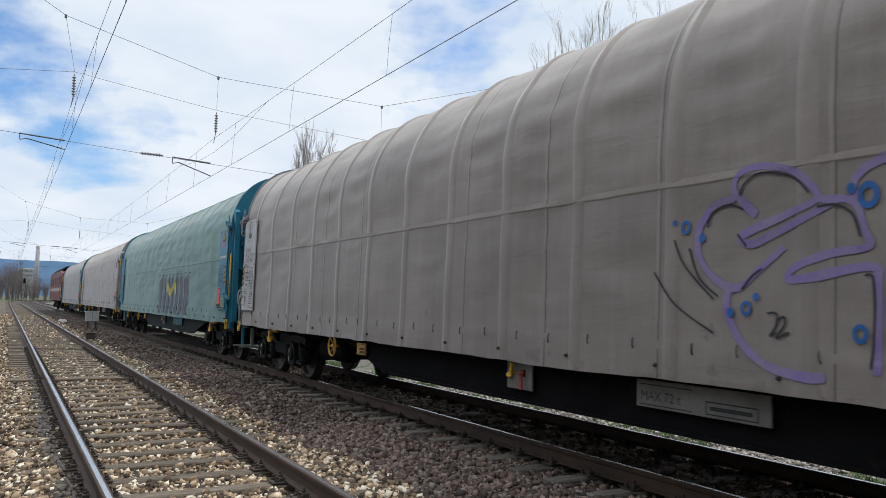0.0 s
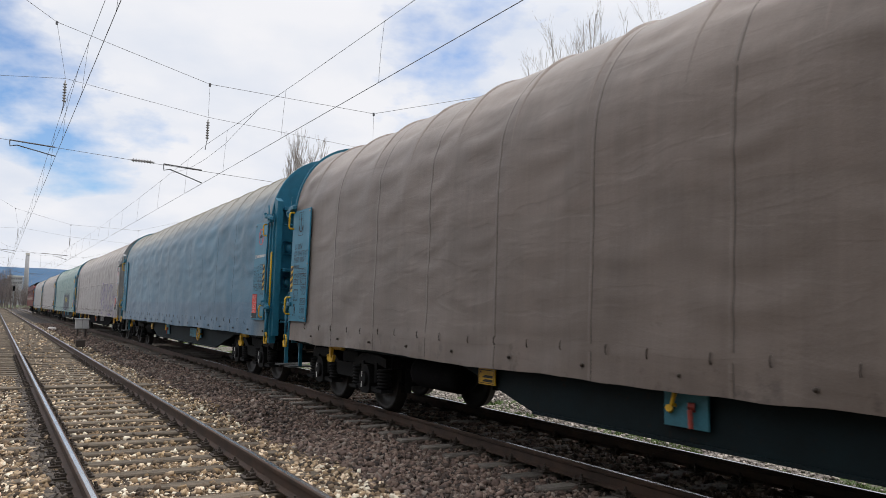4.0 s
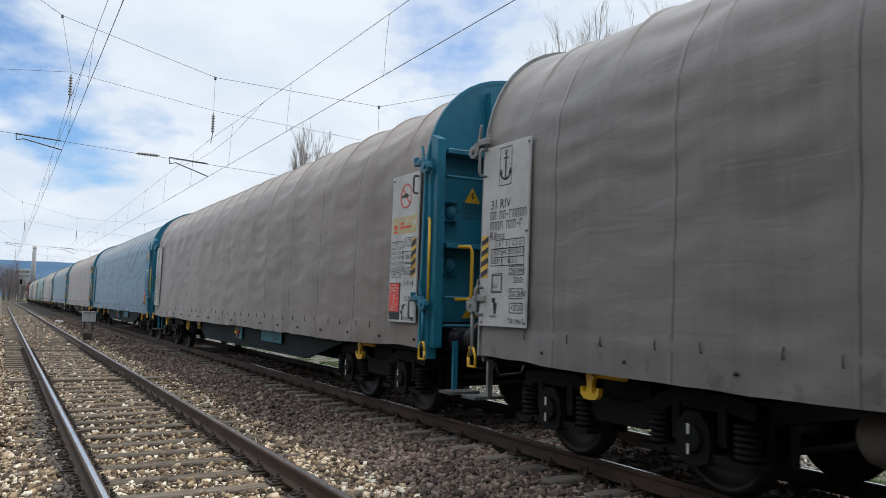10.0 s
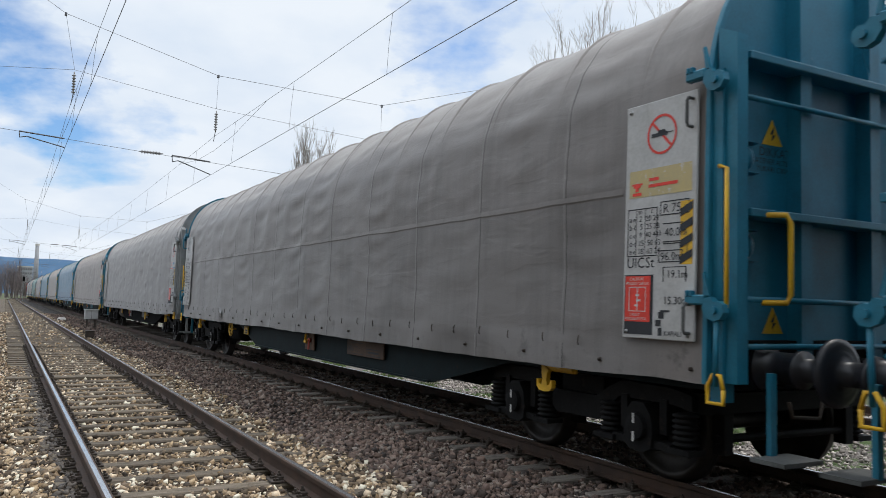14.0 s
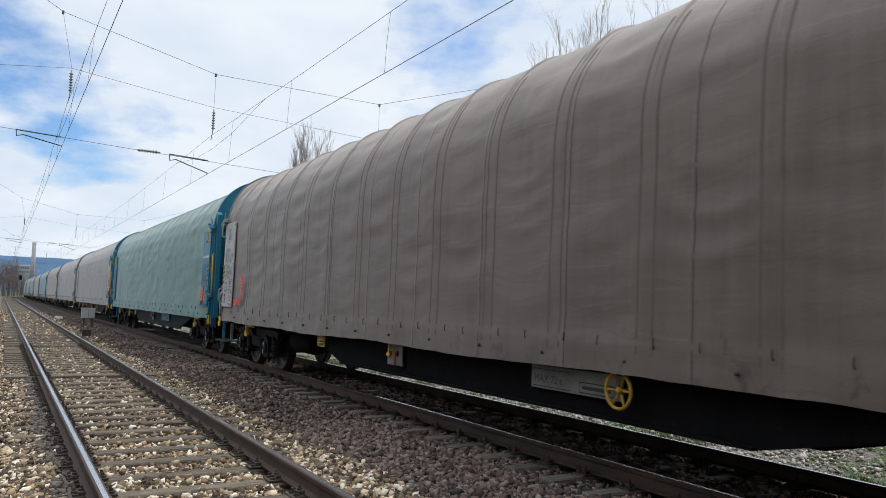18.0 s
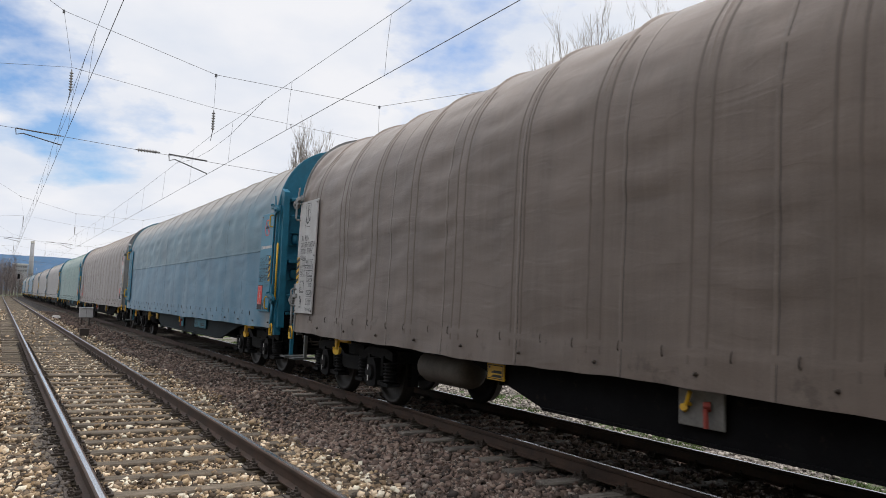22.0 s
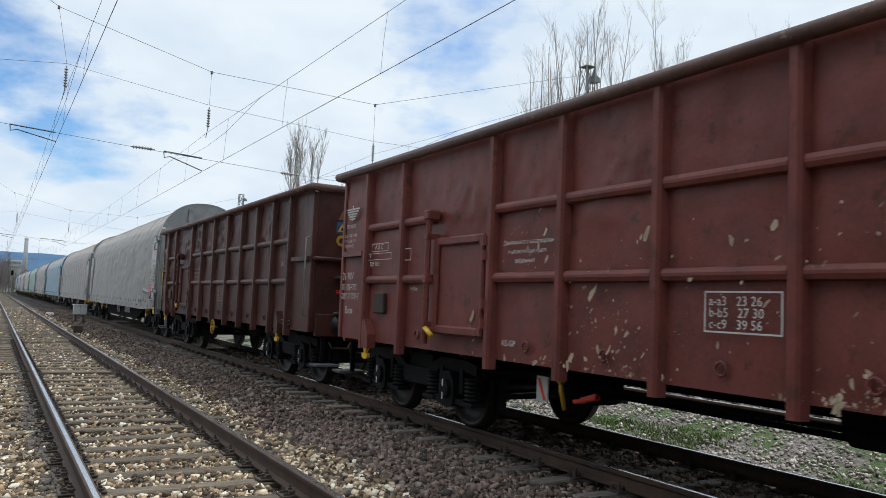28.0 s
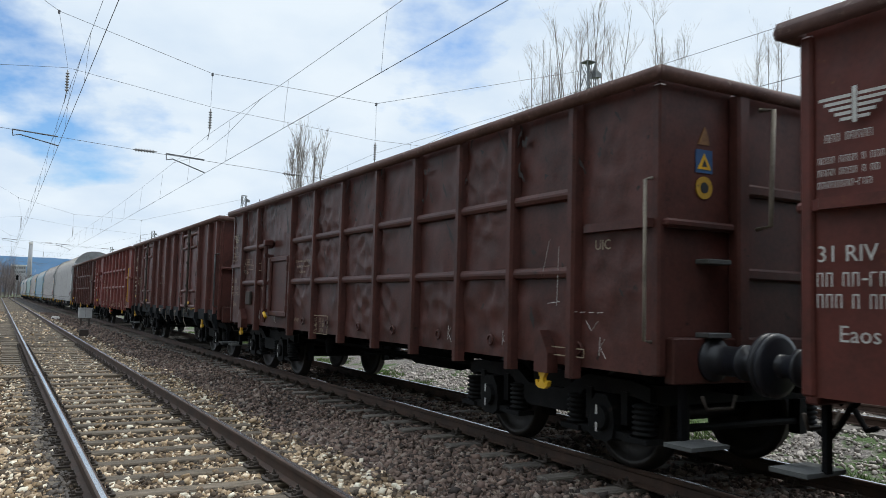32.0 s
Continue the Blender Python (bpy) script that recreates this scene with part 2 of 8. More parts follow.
    link(vary.outputs[0], pale.inputs["Color1"])
    n6 = node(tree, "ShaderNodeTexNoise", Scale=3.2, Detail=8.0, Roughness=0.72)
    link(place.outputs[0], n6.inputs["Vector"])
    low = tree.nodes.new("ShaderNodeMath")
    low.operation = "MULTIPLY_ADD"
    low.inputs[1].default_value = -0.16
    link(xyz.outputs["Z"], low.inputs[0])
    link(n6.outputs["Fac"], low.inputs[2])
    scuff = tree.nodes.new("ShaderNodeMapRange")
    scuff.inputs["From Min"].default_value, scuff.inputs["From Max"].default_value = 0.40, 0.48
    scuff.inputs["To Max"].default_value = 0.5
    link(low.outputs[0], scuff.inputs["Value"])
    dirt = tree.nodes.new("ShaderNodeMixRGB")
    dirt.inputs["Color2"].default_value = rgb(*[0.45 * c for c in lower])
    link(scuff.outputs[0], dirt.inputs["Fac"])
    link(pale.outputs[0], dirt.inputs["Color1"])
    link(dirt.outputs[0], shader.inputs["Base Color"])
    # slack creases: long shallow folds across the cloth
    fold = tree.nodes.new("ShaderNodeVectorMath")
    fold.operation = "MULTIPLY"
    fold.inputs[1].default_value = (1.0, 0.8, 1.2)
    link(place.outputs[0], fold.inputs[0])
    n4 = node(tree, "ShaderNodeTexNoise", Scale=1.3, Detail=2.5, Roughness=0.5, Distortion=0.6)
    link(fold.outputs[0], n4.inputs["Vector"])
    b1 = tree.nodes.new("ShaderNodeBump")
    b1.inputs["Strength"].default_value, b1.inputs["Distance"].default_value = 0.09, 0.07
    link(n4.outputs["Fac"], b1.inputs["Height"])
    b2 = tree.nodes.new("ShaderNodeBump")
    b2.inputs["Strength"].default_value, b2.inputs["Distance"].default_value = 0.12, 0.01
    link(n3.outputs["Fac"], b2.inputs["Height"])
    crease = tree.nodes.new("ShaderNodeVectorMath")
    crease.operation = "MULTIPLY"
    crease.inputs[1].default_value = (1.0, 1.1, 4.6)
    link(place.outputs[0], crease.inputs[0])
    n7 = node(tree, "ShaderNodeTexNoise", Scale=1.0, Detail=2.0, Roughness=0.5, Distortion=0.5)
    link(crease.outputs[0], n7.inputs["Vector"])
    b3 = tree.nodes.new("ShaderNodeBump")
    b3.inputs["Strength"].default_value, b3.inputs["Distance"].default_value = 0.12, 0.05
    link(n7.outputs["Fac"], b3.inputs["Height"])
    link(b1.outputs[0], b3.inputs["Normal"])
    # sharp creases: thin lines where the slack cloth has been folded
    off = tree.nodes.new("ShaderNodeMath")
    off.operation = "SUBTRACT"
    off.inputs[1].default_value = 0.5
    link(n7.outputs["Fac"], off.inputs[0])
    size = tree.nodes.new("ShaderNodeMath")
    size.operation = "ABSOLUTE"
    link(off.outputs[0], size.inputs[0])
    line = tree.nodes.new("ShaderNodeMapRange")
    line.inputs["From Min"].default_value, line.inputs["From Max"].default_value = 0.0, 0.06
    line.inputs["To Min"].default_value, line.inputs["To Max"].default_value = 1.0, 0.0
    link(size.outputs[0], line.inputs["Value"])
    some = tree.nodes.new("ShaderNodeMath")
    some.operation = "MULTIPLY"
    link(line.outputs[0], some.inputs[0])
    link(n4.outputs["Fac"], some.inputs[1])
    b4 = tree.nodes.new("ShaderNodeBump")
    b4.inputs["Strength"].default_value, b4.inputs["Distance"].default_value = 0.07, 0.012
    link(some.outputs[0], b4.inputs["Height"])
    link(b3.outputs[0], b4.inputs["Normal"])
    link(b4.outputs[0], b2.inputs["Normal"])
    link(b2.outputs[0], shader.inputs["Normal"])
    return m


CLOTH = {
    "grey": cloth("grey_tarpaulin", (0.272, 0.235, 0.218), (0.238, 0.206, 0.194), (0.32, 0.275, 0.246)),
    "dark_grey": cloth("dark_grey_tarpaulin", (0.168, 0.154, 0.149), (0.155, 0.144, 0.140), (0.200, 0.178, 0.168), 0.9),
    "brown": cloth("brown_grey_tarpaulin", (0.178, 0.142, 0.124), (0.168, 0.135, 0.118), (0.215, 0.170, 0.146), 0.7),
    "umber": cloth("umber_tarpaulin", (0.150, 0.119, 0.102), (0.138, 0.110, 0.095), (0.205, 0.160, 0.134), 0.9),
    "dust": cloth("dusty_brown_tarpaulin", (0.130, 0.108, 0.092), (0.12, 0.10, 0.086), (0.18, 0.147, 0.122), 0.8),
    "light_blue": cloth("light_blue_tarpaulin", (0.008, 0.128, 0.245), (0.004, 0.098, 0.205), (0.13, 0.175, 0.20), seam=1.60),
    "deep_blue": cloth("deep_blue_tarpaulin", (0.004, 0.116, 0.205), (0.003, 0.090, 0.175), (0.20, 0.185, 0.145), seam=1.54),
    "worn_blue": cloth("weathered_blue_tarpaulin", (0.040, 0.150, 0.215), (0.010, 0.135, 0.235), (0.23, 0.21, 0.19)),
    "blue": cloth("blue_tarpaulin", (0.020, 0.125, 0.190), (0.012, 0.100, 0.170), (0.17, 0.185, 0.185)),
    "green": cloth("green_tarpaulin", (0.050, 0.185, 0.162), (0.044, 0.165, 0.148), (0.13, 0.215, 0.195)),
}
PAINT = {
    "teal": surface("teal_paint", (0.016, 0.170, 0.265), (0.012, 0.115, 0.18), rough=0.45, spots=(0.10, 0.07, 0.05), spot_amount=0.68),
    "grey": surface("grey_paint", (0.27, 0.28, 0.285), (0.17, 0.17, 0.165), rough=0.5, spots=(0.13, 0.085, 0.06), spot_amount=0.65),
}
PLATE = {
    "teal": surface("teal_plate", (0.016, 0.205, 0.325), (0.014, 0.155, 0.25), rough=0.4, bump=0.05),
    "white": surface("white_plate", (0.50, 0.50, 0.50), (0.36, 0.355, 0.35), rough=0.45, bump=0.05),
}
# grimy underside tones, set darker still: shade under the wagons is in the colour
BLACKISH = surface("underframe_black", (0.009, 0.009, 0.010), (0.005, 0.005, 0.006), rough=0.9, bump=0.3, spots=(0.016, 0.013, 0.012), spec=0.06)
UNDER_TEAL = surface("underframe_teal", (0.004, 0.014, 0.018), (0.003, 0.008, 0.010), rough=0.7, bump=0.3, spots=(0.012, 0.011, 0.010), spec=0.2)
BOGIE = surface("bogie_shaded_grime", (0.0115, 0.0115, 0.012), (0.006, 0.006, 0.0065), rough=0.65, bump=0.4, spots=(0.022, 0.018, 0.016), spec=0.12)
WHEEL = surface("wheel_steel", (0.05, 0.045, 0.042), (0.025, 0.022, 0.02), rough=0.5, metal=0.6)
YELLOW = surface("yellow_paint", (0.72, 0.43, 0.02), (0.5, 0.28, 0.02), rough=0.45, spots=(0.2, 0.1, 0.03), spot_amount=0.68)
INK = surface("black_stencil", (0.025, 0.028, 0.035), rough=0.6, bump=0)
WHITE_INK = surface("white_stencil", (0.6, 0.6, 0.58), (0.4, 0.38, 0.36), rough=0.6, bump=0)
RED_INK = surface("red_label", (0.80, 0.05, 0.03), rough=0.45, bump=0)
STEEL = surface("worn_steel", (0.30, 0.30, 0.30), (0.16, 0.15, 0.14), rough=0.42, metal=0.7)
RAIL_SIDE = surface("rail_rust", (0.078, 0.044, 0.030), (0.034, 0.023, 0.018), rough=0.75, grain=60, bump=0.3)
RAIL_TOP = surface("rail_polish", (0.52, 0.53, 0.55), (0.36, 0.36, 0.37), rough=0.24, metal=0.95, bump=0.04, stretch=(8, 0.4, 1))
SLEEPER = surface("sleeper_timber", (0.178, 0.143, 0.105), (0.038, 0.030, 0.022), rough=0.85, grain=30, blot=4, bump=0.6, stretch=(1.0, 9.0, 9.0), per_object=0.25)
SLEEPER_DARK = surface("sleeper_dark_timber", (0.17, 0.15, 0.13), (0.06, 0.05, 0.043), rough=0.85, grain=30, blot=4, bump=0.6, stretch=(1.0, 9.0, 9.0), per_object=0.25)
IRON = surface("rusty_iron", (0.06, 0.045, 0.036), (0.03, 0.024, 0.02), rough=0.75, bump=0.3)
# bed coloured darker than its stones, painting shade into the gaps between them
TAN_BED = surface("tan_bed_gap_shade", (0.165, 0.130, 0.094), (0.025, 0.020, 0.015), grain=34, blot=16, mix=0.75, rough=0.9, bump=1.0, depth=0.05)
OILY_STONE = surface("oily_stone", (0.085, 0.066, 0.052), (0.035, 0.028, 0.023), grain=60, blot=8, rough=0.6, bump=0.3, per_island=0.5)
# darkened likewise, so the gaps between the dark stones look shaded
DARK_BED = surface("dark_bed_gap_shade", (0.042, 0.033, 0.029), (0.014, 0.012, 0.011), grain=34, blot=16, mix=0.75, rough=0.9, bump=1.0, depth=0.05)
TAN_STONE = surface("tan_stone", (1.0, 1.0, 1.0), (0.6, 0.57, 0.54), grain=60, blot=8, rough=0.85, bump=0.3, palette=((0.504, 0.369, 0.227), (0.796, 0.644, 0.470), (0.240, 0.166, 0.101), (0.066, 0.047, 0.033), (0.312, 0.228, 0.141), (0.143, 0.107, 0.073), (0.837, 0.769, 0.625), (0.277, 0.189, 0.105), (0.481, 0.363, 0.244), (0.094, 0.065, 0.042), (0.202, 0.146, 0.098), (0.054, 0.041, 0.030)))
DARK_STONE = surface("dark_stone", (1.0, 1.0, 1.0), (0.6, 0.57, 0.55), grain=60, blot=8, rough=0.85, bump=0.3, palette=((0.159, 0.107, 0.087), (0.106, 0.073, 0.06), (0.25, 0.177, 0.145), (0.059, 0.042, 0.034), (0.151, 0.104, 0.082), (0.205, 0.145, 0.116), (0.071, 0.051, 0.042), (0.189, 0.127, 0.101), (0.042, 0.032, 0.028), (0.127, 0.087, 0.072), (0.265, 0.205, 0.167), (0.106, 0.073, 0.06), (0.265, 0.222, 0.189)))


# ---- mesh helpers ----
def mesh_from(name, bm, smooth=False):
    me = bpy.data.meshes.new(name)
    bmesh.ops.recalc_face_normals(bm, faces=bm.faces)
    if smooth:
        for f in bm.faces:
            f.smooth = True
    bm.to_mesh(me)
    bm.free()
    return me


def part(name, shape, material, parent, label="", m=None, smooth=False):
    """Links one mesh object under a thing or a part. shape: a bmesh, or a mesh that alike parts share."""
    me = mesh_from(name, shape, smooth) if isinstance(shape, bmesh.types.BMesh) else shape
    mats = material if isinstance(material, (list, tuple)) else [material]
    while len(me.materials) < len(mats):
        me.materials.append(mats[len(me.materials)])
    ob = new(name, me)
    for i, mat in enumerate(mats):
        if me.materials[i] is not mat:
            ob.material_slots[i].link = "OBJECT"
            ob.material_slots[i].material = mat
    if parent:
        ob.parent = parent
    if m is not None:
        ob.matrix_basis = m
    if label:
        ob["label"] = label
    if name in ("lettering", "marking", "label_words", "label_sign", "warning_text", "scrape_marks", "black_scrawl", "grey_scrawl", "blue_blot"):
        ob["kind"] = "stuff"   # strokes too small to pick apart
    return ob


SHARED = {}


def shared(key, make, smooth=False):
    if key not in SHARED:
        SHARED[key] = mesh_from(key, make(), smooth)
    return SHARED[key]


def thing(name, label, category, group="", kind="", m=None):
    ob = new(name)
    ob.empty_display_size = 0.2
    if m is not None:
        ob.matrix_basis = m
    return tagged(ob, label, category, group, kind)


def quad(bm, *pts):
    return bm.faces.new([bm.verts.new(p) for p in pts])


def box(bm, x0, x1, y0, y1, z0, z1, bevel=0.0):
    v = [bm.verts.new((x, y, z)) for x in (x0, x1) for y in (y0, y1) for z in (z0, z1)]
    faces = [bm.faces.new([v[i] for i in f]) for f in ((0, 1, 3, 2), (4, 6, 7, 5), (0, 4, 5, 1), (2, 3, 7, 6), (0, 2, 6, 4), (1, 5, 7, 3))]
    if bevel:
        edges = {e for f in faces for e in f.edges}
        bmesh.ops.bevel(bm, geom=list(edges), offset=bevel, segments=1, affect="EDGES")
    return bm


def new_box(*a, bevel=0.0):
    return box(bmesh.new(), *a, bevel=bevel)


def tube(bm, pts, r, n=8, caps=True, r2=None):
    """A round bar along points; r2: its radius at the far end."""
    pts = [Vector(p) for p in pts]
    r2 = r if r2 is None else r2
    rings = []
    side = None
    for i, p in enumerate(pts):
        d = (pts[min(i + 1, len(pts) - 1)] - pts[max(i - 1, 0)]).normalized()
        if side is None:
            side = d.cross(Vector((0, 0, 1)) if abs(d.z) < 0.9 else Vector((1, 0, 0))).normalized()
        side = (side - d * side.dot(d)).normalized()
        up = d.cross(side)
        rr = r + (r2 - r) * i / max(1, len(pts) - 1)
        rings.append([bm.verts.new(p + (side * math.cos(6.28319 * k / n) + up * math.sin(6.28319 * k / n)) * rr) for k in range(n)])
    for a, b in zip(rings, rings[1:]):
        for k in range(n):
            bm.faces.new((a[k], a[(k + 1) % n], b[(k + 1) % n], b[k]))
    if caps:
        bm.faces.new(rings[0][::-1])
        bm.faces.new(rings[-1])
    return bm


def new_tube(pts, r, n=8, **k):
    return tube(bmesh.new(), pts, r, n, **k)


def lathe(bm, profile, axis="x", n=24, at=(0, 0, 0)):
    """Turns (along, radius) pairs round an axis through at."""
    rings = []
    for a, r in profile:
        ring = []
        for k in range(n):
            c, s = math.cos(6.28319 * k / n) * r, math.sin(6.28319 * k / n) * r
            p = {"x": (a, c, s), "y": (c, a, s), "z": (c, s, a)}[axis]
            ring.append(bm.verts.new(Vector(p) + Vector(at)))
        rings.append(ring)
    for a, b in zip(rings, rings[1:]):
        for k in range(n):
            bm.faces.new((a[k], a[(k + 1) % n], b[(k + 1) % n], b[k]))
    bm.faces.new(rings[0][::-1])
    bm.faces.new(rings[-1])
    return bm


def slab(bm, outline, axis, a0, a1):
    """A flat plate: an outline of pairs, thick from a0 to a1 along an axis."""
    def at(p, a):
        return {"x": (a, p[0], p[1]), "y": (p[0], a, p[1]), "z": (p[0], p[1], a)}[axis]
    lo = [bm.verts.new(at(p, a0)) for p in outline]
    hi = [bm.verts.new(at(p, a1)) for p in outline]
    n = len(outline)
    bm.faces.new(lo[::-1])
    bm.faces.new(hi)
    for k in range(n):
        bm.faces.new((lo[k], lo[(k + 1) % n], hi[(k + 1) % n], hi[k]))
    return bm


def lettering(rows, plane="side"):
    """A mesh of words: rows of (text, u, v, height). plane side: u runs along -y and v up; rear: u runs along +x."""
    verts, faces = [], []
    for text, u, v, size in rows:
        curve = bpy.data.curves.new("words", "FONT")
        curve.body, curve.size, curve.resolution_u = text, size / 0.7, 2
        ob = bpy.data.objects.new("words", curve)
        me = bpy.data.meshes.new_from_object(ob)
        base = len(verts)
        for w in me.vertices:
            if plane == "side":
                verts.append((0.0, -(u + w.co.x), v + w.co.y))
            else:
                verts.append((u + w.co.x, 0.0, v + w.co.y))
        faces += [[base + i for i in p.vertices] for p in me.polygons]
        bpy.data.objects.remove(ob)
        bpy.data.meshes.remove(me)
        bpy.data.curves.remove(curve)
    out = bpy.data.meshes.new("lettering")
    out.from_pydata(verts, [], faces)
    return out


def bars(rects, plane="side"):
    """Flat bars (u0, v0, u1, v1), in the same planes as lettering."""
    bm = bmesh.new()
    for u0, v0, u1, v1 in rects:
        pts = [(u0, v0), (u1, v0), (u1, v1), (u0, v1)]
        quad(bm, *[(0.0, -u, v) if plane == "side" else (u, 0.0, v) for u, v in pts])
    return bm


def framed(u0, v0, u1, v1, w=0.008):
    """Four bars round a rectangle."""
    return [(u0, v0, u1, v0 + w), (u0, v1 - w, u1, v1), (u0, v0 + w, u0 + w, v1 - w), (u1 - w, v0 + w, u1, v1 - w)]


# ---- plan of the tracks ----
BEND, RADIUS = 200.0, 300.0          # the tracks run straight, then bend to the right
NEAR, FAR, THIRD = 1.449, 5.808, 11.9  # centre lines
FAR_Z, THIRD_Z = -0.062, -0.12       # rail tops; the near track's lie at 0
PITCH = 0.59


def along(s, x):
    """The place and the turn at s metres along the tracks, x metres to the right of the eye."""
    if s <= BEND:
        return Vector((x, s, 0)), 0.0
    a = (s - BEND) / RADIUS
    r = RADIUS + FAR - x
    return Vector((FAR + RADIUS - r * math.cos(a), BEND + r * math.sin(a), 0)), -math.degrees(a)


def stations(s0, s1):
    out, s = [], s0
    while s < s1:
        out.append(s)
        s += 12.0 if s < BEND - 12 else 5.0
    return out + [s1]


def sweep(bm, outline, x, z, s0, s1, tops=()):
    """Carries an outline of (across, up) along a track. tops: the sides of the outline that take the second material."""
    rings = []
    for s in stations(s0, s1):
        rings.append([bm.verts.new(along(s, x + u)[0] + Vector((0, 0, z + v))) for u, v in outline])
    n = len(outline)
    for a, b in zip(rings, rings[1:]):
        for k in range(n):
            f = bm.faces.new((a[k], b[k], b[(k + 1) % n], a[(k + 1) % n]))
            f.material_index = 1 if k in tops else 0
    bm.faces.new(rings[0])
    bm.faces.new(rings[-1][::-1])
    return bm


RAIL = [(-0.0625, -0.150), (0.0625, -0.150), (0.0625, -0.139), (0.012, -0.124), (0.0085, -0.05), (0.033, -0.038), (0.0355, -0.008), (0.029, -0.0015),
        (0.018, 0.0), (-0.018, 0.0), (-0.029, -0.0015), (-0.0355, -0.008), (-0.033, -0.038), (-0.0085, -0.05), (-0.012, -0.124), (-0.0625, -0.139)]


def bed_height(x, s):
    """The ballast's surface: full round the sleepers, hollow between the tracks, falling away to the grass."""
    knots = ((-7, -0.62), (-3.2, -0.5), (-1.2, -0.27), (-0.2, -0.205), (2.9, -0.215), (3.55, -0.25), (4.1, -0.275), (4.45, -0.295), (7.2, -0.295), (8.0, -0.50),
             (8.6, -0.56), (9.6, -0.52), (10.4, -0.34), (13.4, -0.34), (14.4, -0.55), (17, -0.6))
    for (a, za), (b, zb) in zip(knots, knots[1:]):
        if x <= b:
            z = za + (zb - za) * max(0.0, (x - a) / (b - a))
            for c, drop in ((NEAR, 0.015), (FAR, -0.022)):
                z -= drop * max(0.0, min(1.0, (0.80 - abs(x - c)) / 0.1))
            if 18.8 < s < 46 and -0.2 < x < 0.6:
                z -= 0.05
            return z
    return -0.6


def stuff_mesh(name, verts, faces):
    verts, faces = np.asarray(verts, np.float32), np.asarray(faces, np.int32)
    me = bpy.data.meshes.new(name)
    me.vertices.add(len(verts))
    me.vertices.foreach_set("co", verts.ravel())
    k = faces.shape[1]
    me.loops.add(faces.size)
    me.loops.foreach_set("vertex_index", faces.ravel())
    me.polygons.add(len(faces))
    me.polygons.foreach_set("loop_start", np.arange(0, faces.size, k, dtype=np.int32))
    me.polygons.foreach_set("loop_total", np.full(len(faces), k, np.int32))
    me.update(calc_edges=True)
    me.validate()
    return me


def build_bed(name, x0, x1, material, label):
    xs = np.arange(x0, x1 + 0.001, 0.1)
    ss = np.concatenate([np.arange(-14, 30, 0.12), np.arange(30, 90, 0.6), np.arange(90, 420, 4.0)])
    verts = []
    for s in ss:
        for x in xs:
            p, _ = along(s, x)
            z = bed_height(x, s) + 0.018 * noise.noise((x * 9, s * 9, 0)) + 0.03 * noise.noise((x * 1.3, s * 0.7, 4))
            verts.append((p.x, p.y, z - 0.002))
    n = len(xs)
    i = np.arange((len(ss) - 1) * (n - 1))
    a = (i // (n - 1)) * n + i % (n - 1)
    faces = np.stack([a, a + 1, a + 1 + n, a + n], 1)
    ob = new(name, stuff_mesh(name, verts, faces))
    ob.data.materials.append(material)
    return tagged(ob, label, "ballast bed", "", "structure")


def track(name, x, z, label, timber, parted, s0, s1, long_one=None):
    """Two rails on timber sleepers with screwed base plates."""
    root = thing(name, label, "railway track", "", "structure")
    for side in (-0.7535, 0.7535):
        part("rail", sweep(bmesh.new(), RAIL, x + side, z, s0, s1, tops=(8,)), [RAIL_SIDE, RAIL_TOP], root, "rusty steel rail with a polished running surface")
    rng = random.Random(name)

    def plank():
        return new_box(-1.3, 1.3, -0.092, 0.092, -0.15, 0.0, bevel=0.014)

    def plate():
        bm = new_box(-0.17, 0.17, -0.085, 0.085, 0.0, 0.016, bevel=0.004)
        for u in (-0.125, 0.125):
            for v in (-0.05, 0.05):
                lathe(bm, [(0.012, 0.024), (0.034, 0.024), (0.036, 0.013), (0.058, 0.013)], "z", 6, (u, v, 0))
        for u in (-0.083, 0.083):
            box(bm, u - 0.03, u + 0.03, -0.045, 0.045, 0.012, 0.046, bevel=0.006)
            lathe(bm, [(0.04, 0.02), (0.062, 0.02), (0.064, 0.011), (0.085, 0.011)], "z", 6, (u, 0, 0))
        return bm

    rest = bmesh.new()
    s = s0 + 0.52
    while s < s1:
        p, turn = along(s, x)
        dx, dz, rz = rng.uniform(-0.03, 0.03), rng.uniform(-0.008, 0.004), rng.uniform(-0.8, 0.8)
        if parted and -2 < s < 120:
            long_here = long_one is not None and abs(s - long_one) < PITCH / 2
            me = shared("sleeper", plank)
            ob = part("sleeper", me, timber, root, "", pose(p.x + dx, p.y, z - 0.166 + dz, 0, 0, turn + rz))
            if long_here:
                ob.scale = (1.04, 1.2, 1.0)
                ob.location.z += 0.035
            if s < 26:
                for side in (-0.7535, 0.7535):
                    part("base_plate", shared("base_plate", plate), IRON, ob, "", pose((side - dx) / ob.scale.x, 0, -dz, 0, 0, -rz))
        else:
            c = Matrix.Translation((p.x, p.y, z - 0.166)) @ Matrix.Rotation(radians(turn), 4, "Z")
            if s < 260:
                b = len(rest.verts)
                box(rest, -1.3, 1.3, -0.125, 0.125, -0.12, 0.0)
                rest.verts.ensure_lookup_table()
                for v in rest.verts[b:]:
                    v.co = c @ v.co
        s += PITCH
    if len(rest.verts):
        part("sleeper_row", rest, timber, root, "weathered timber sleepers")["kind"] = "stuff"
    else:
        rest.free()
    return root


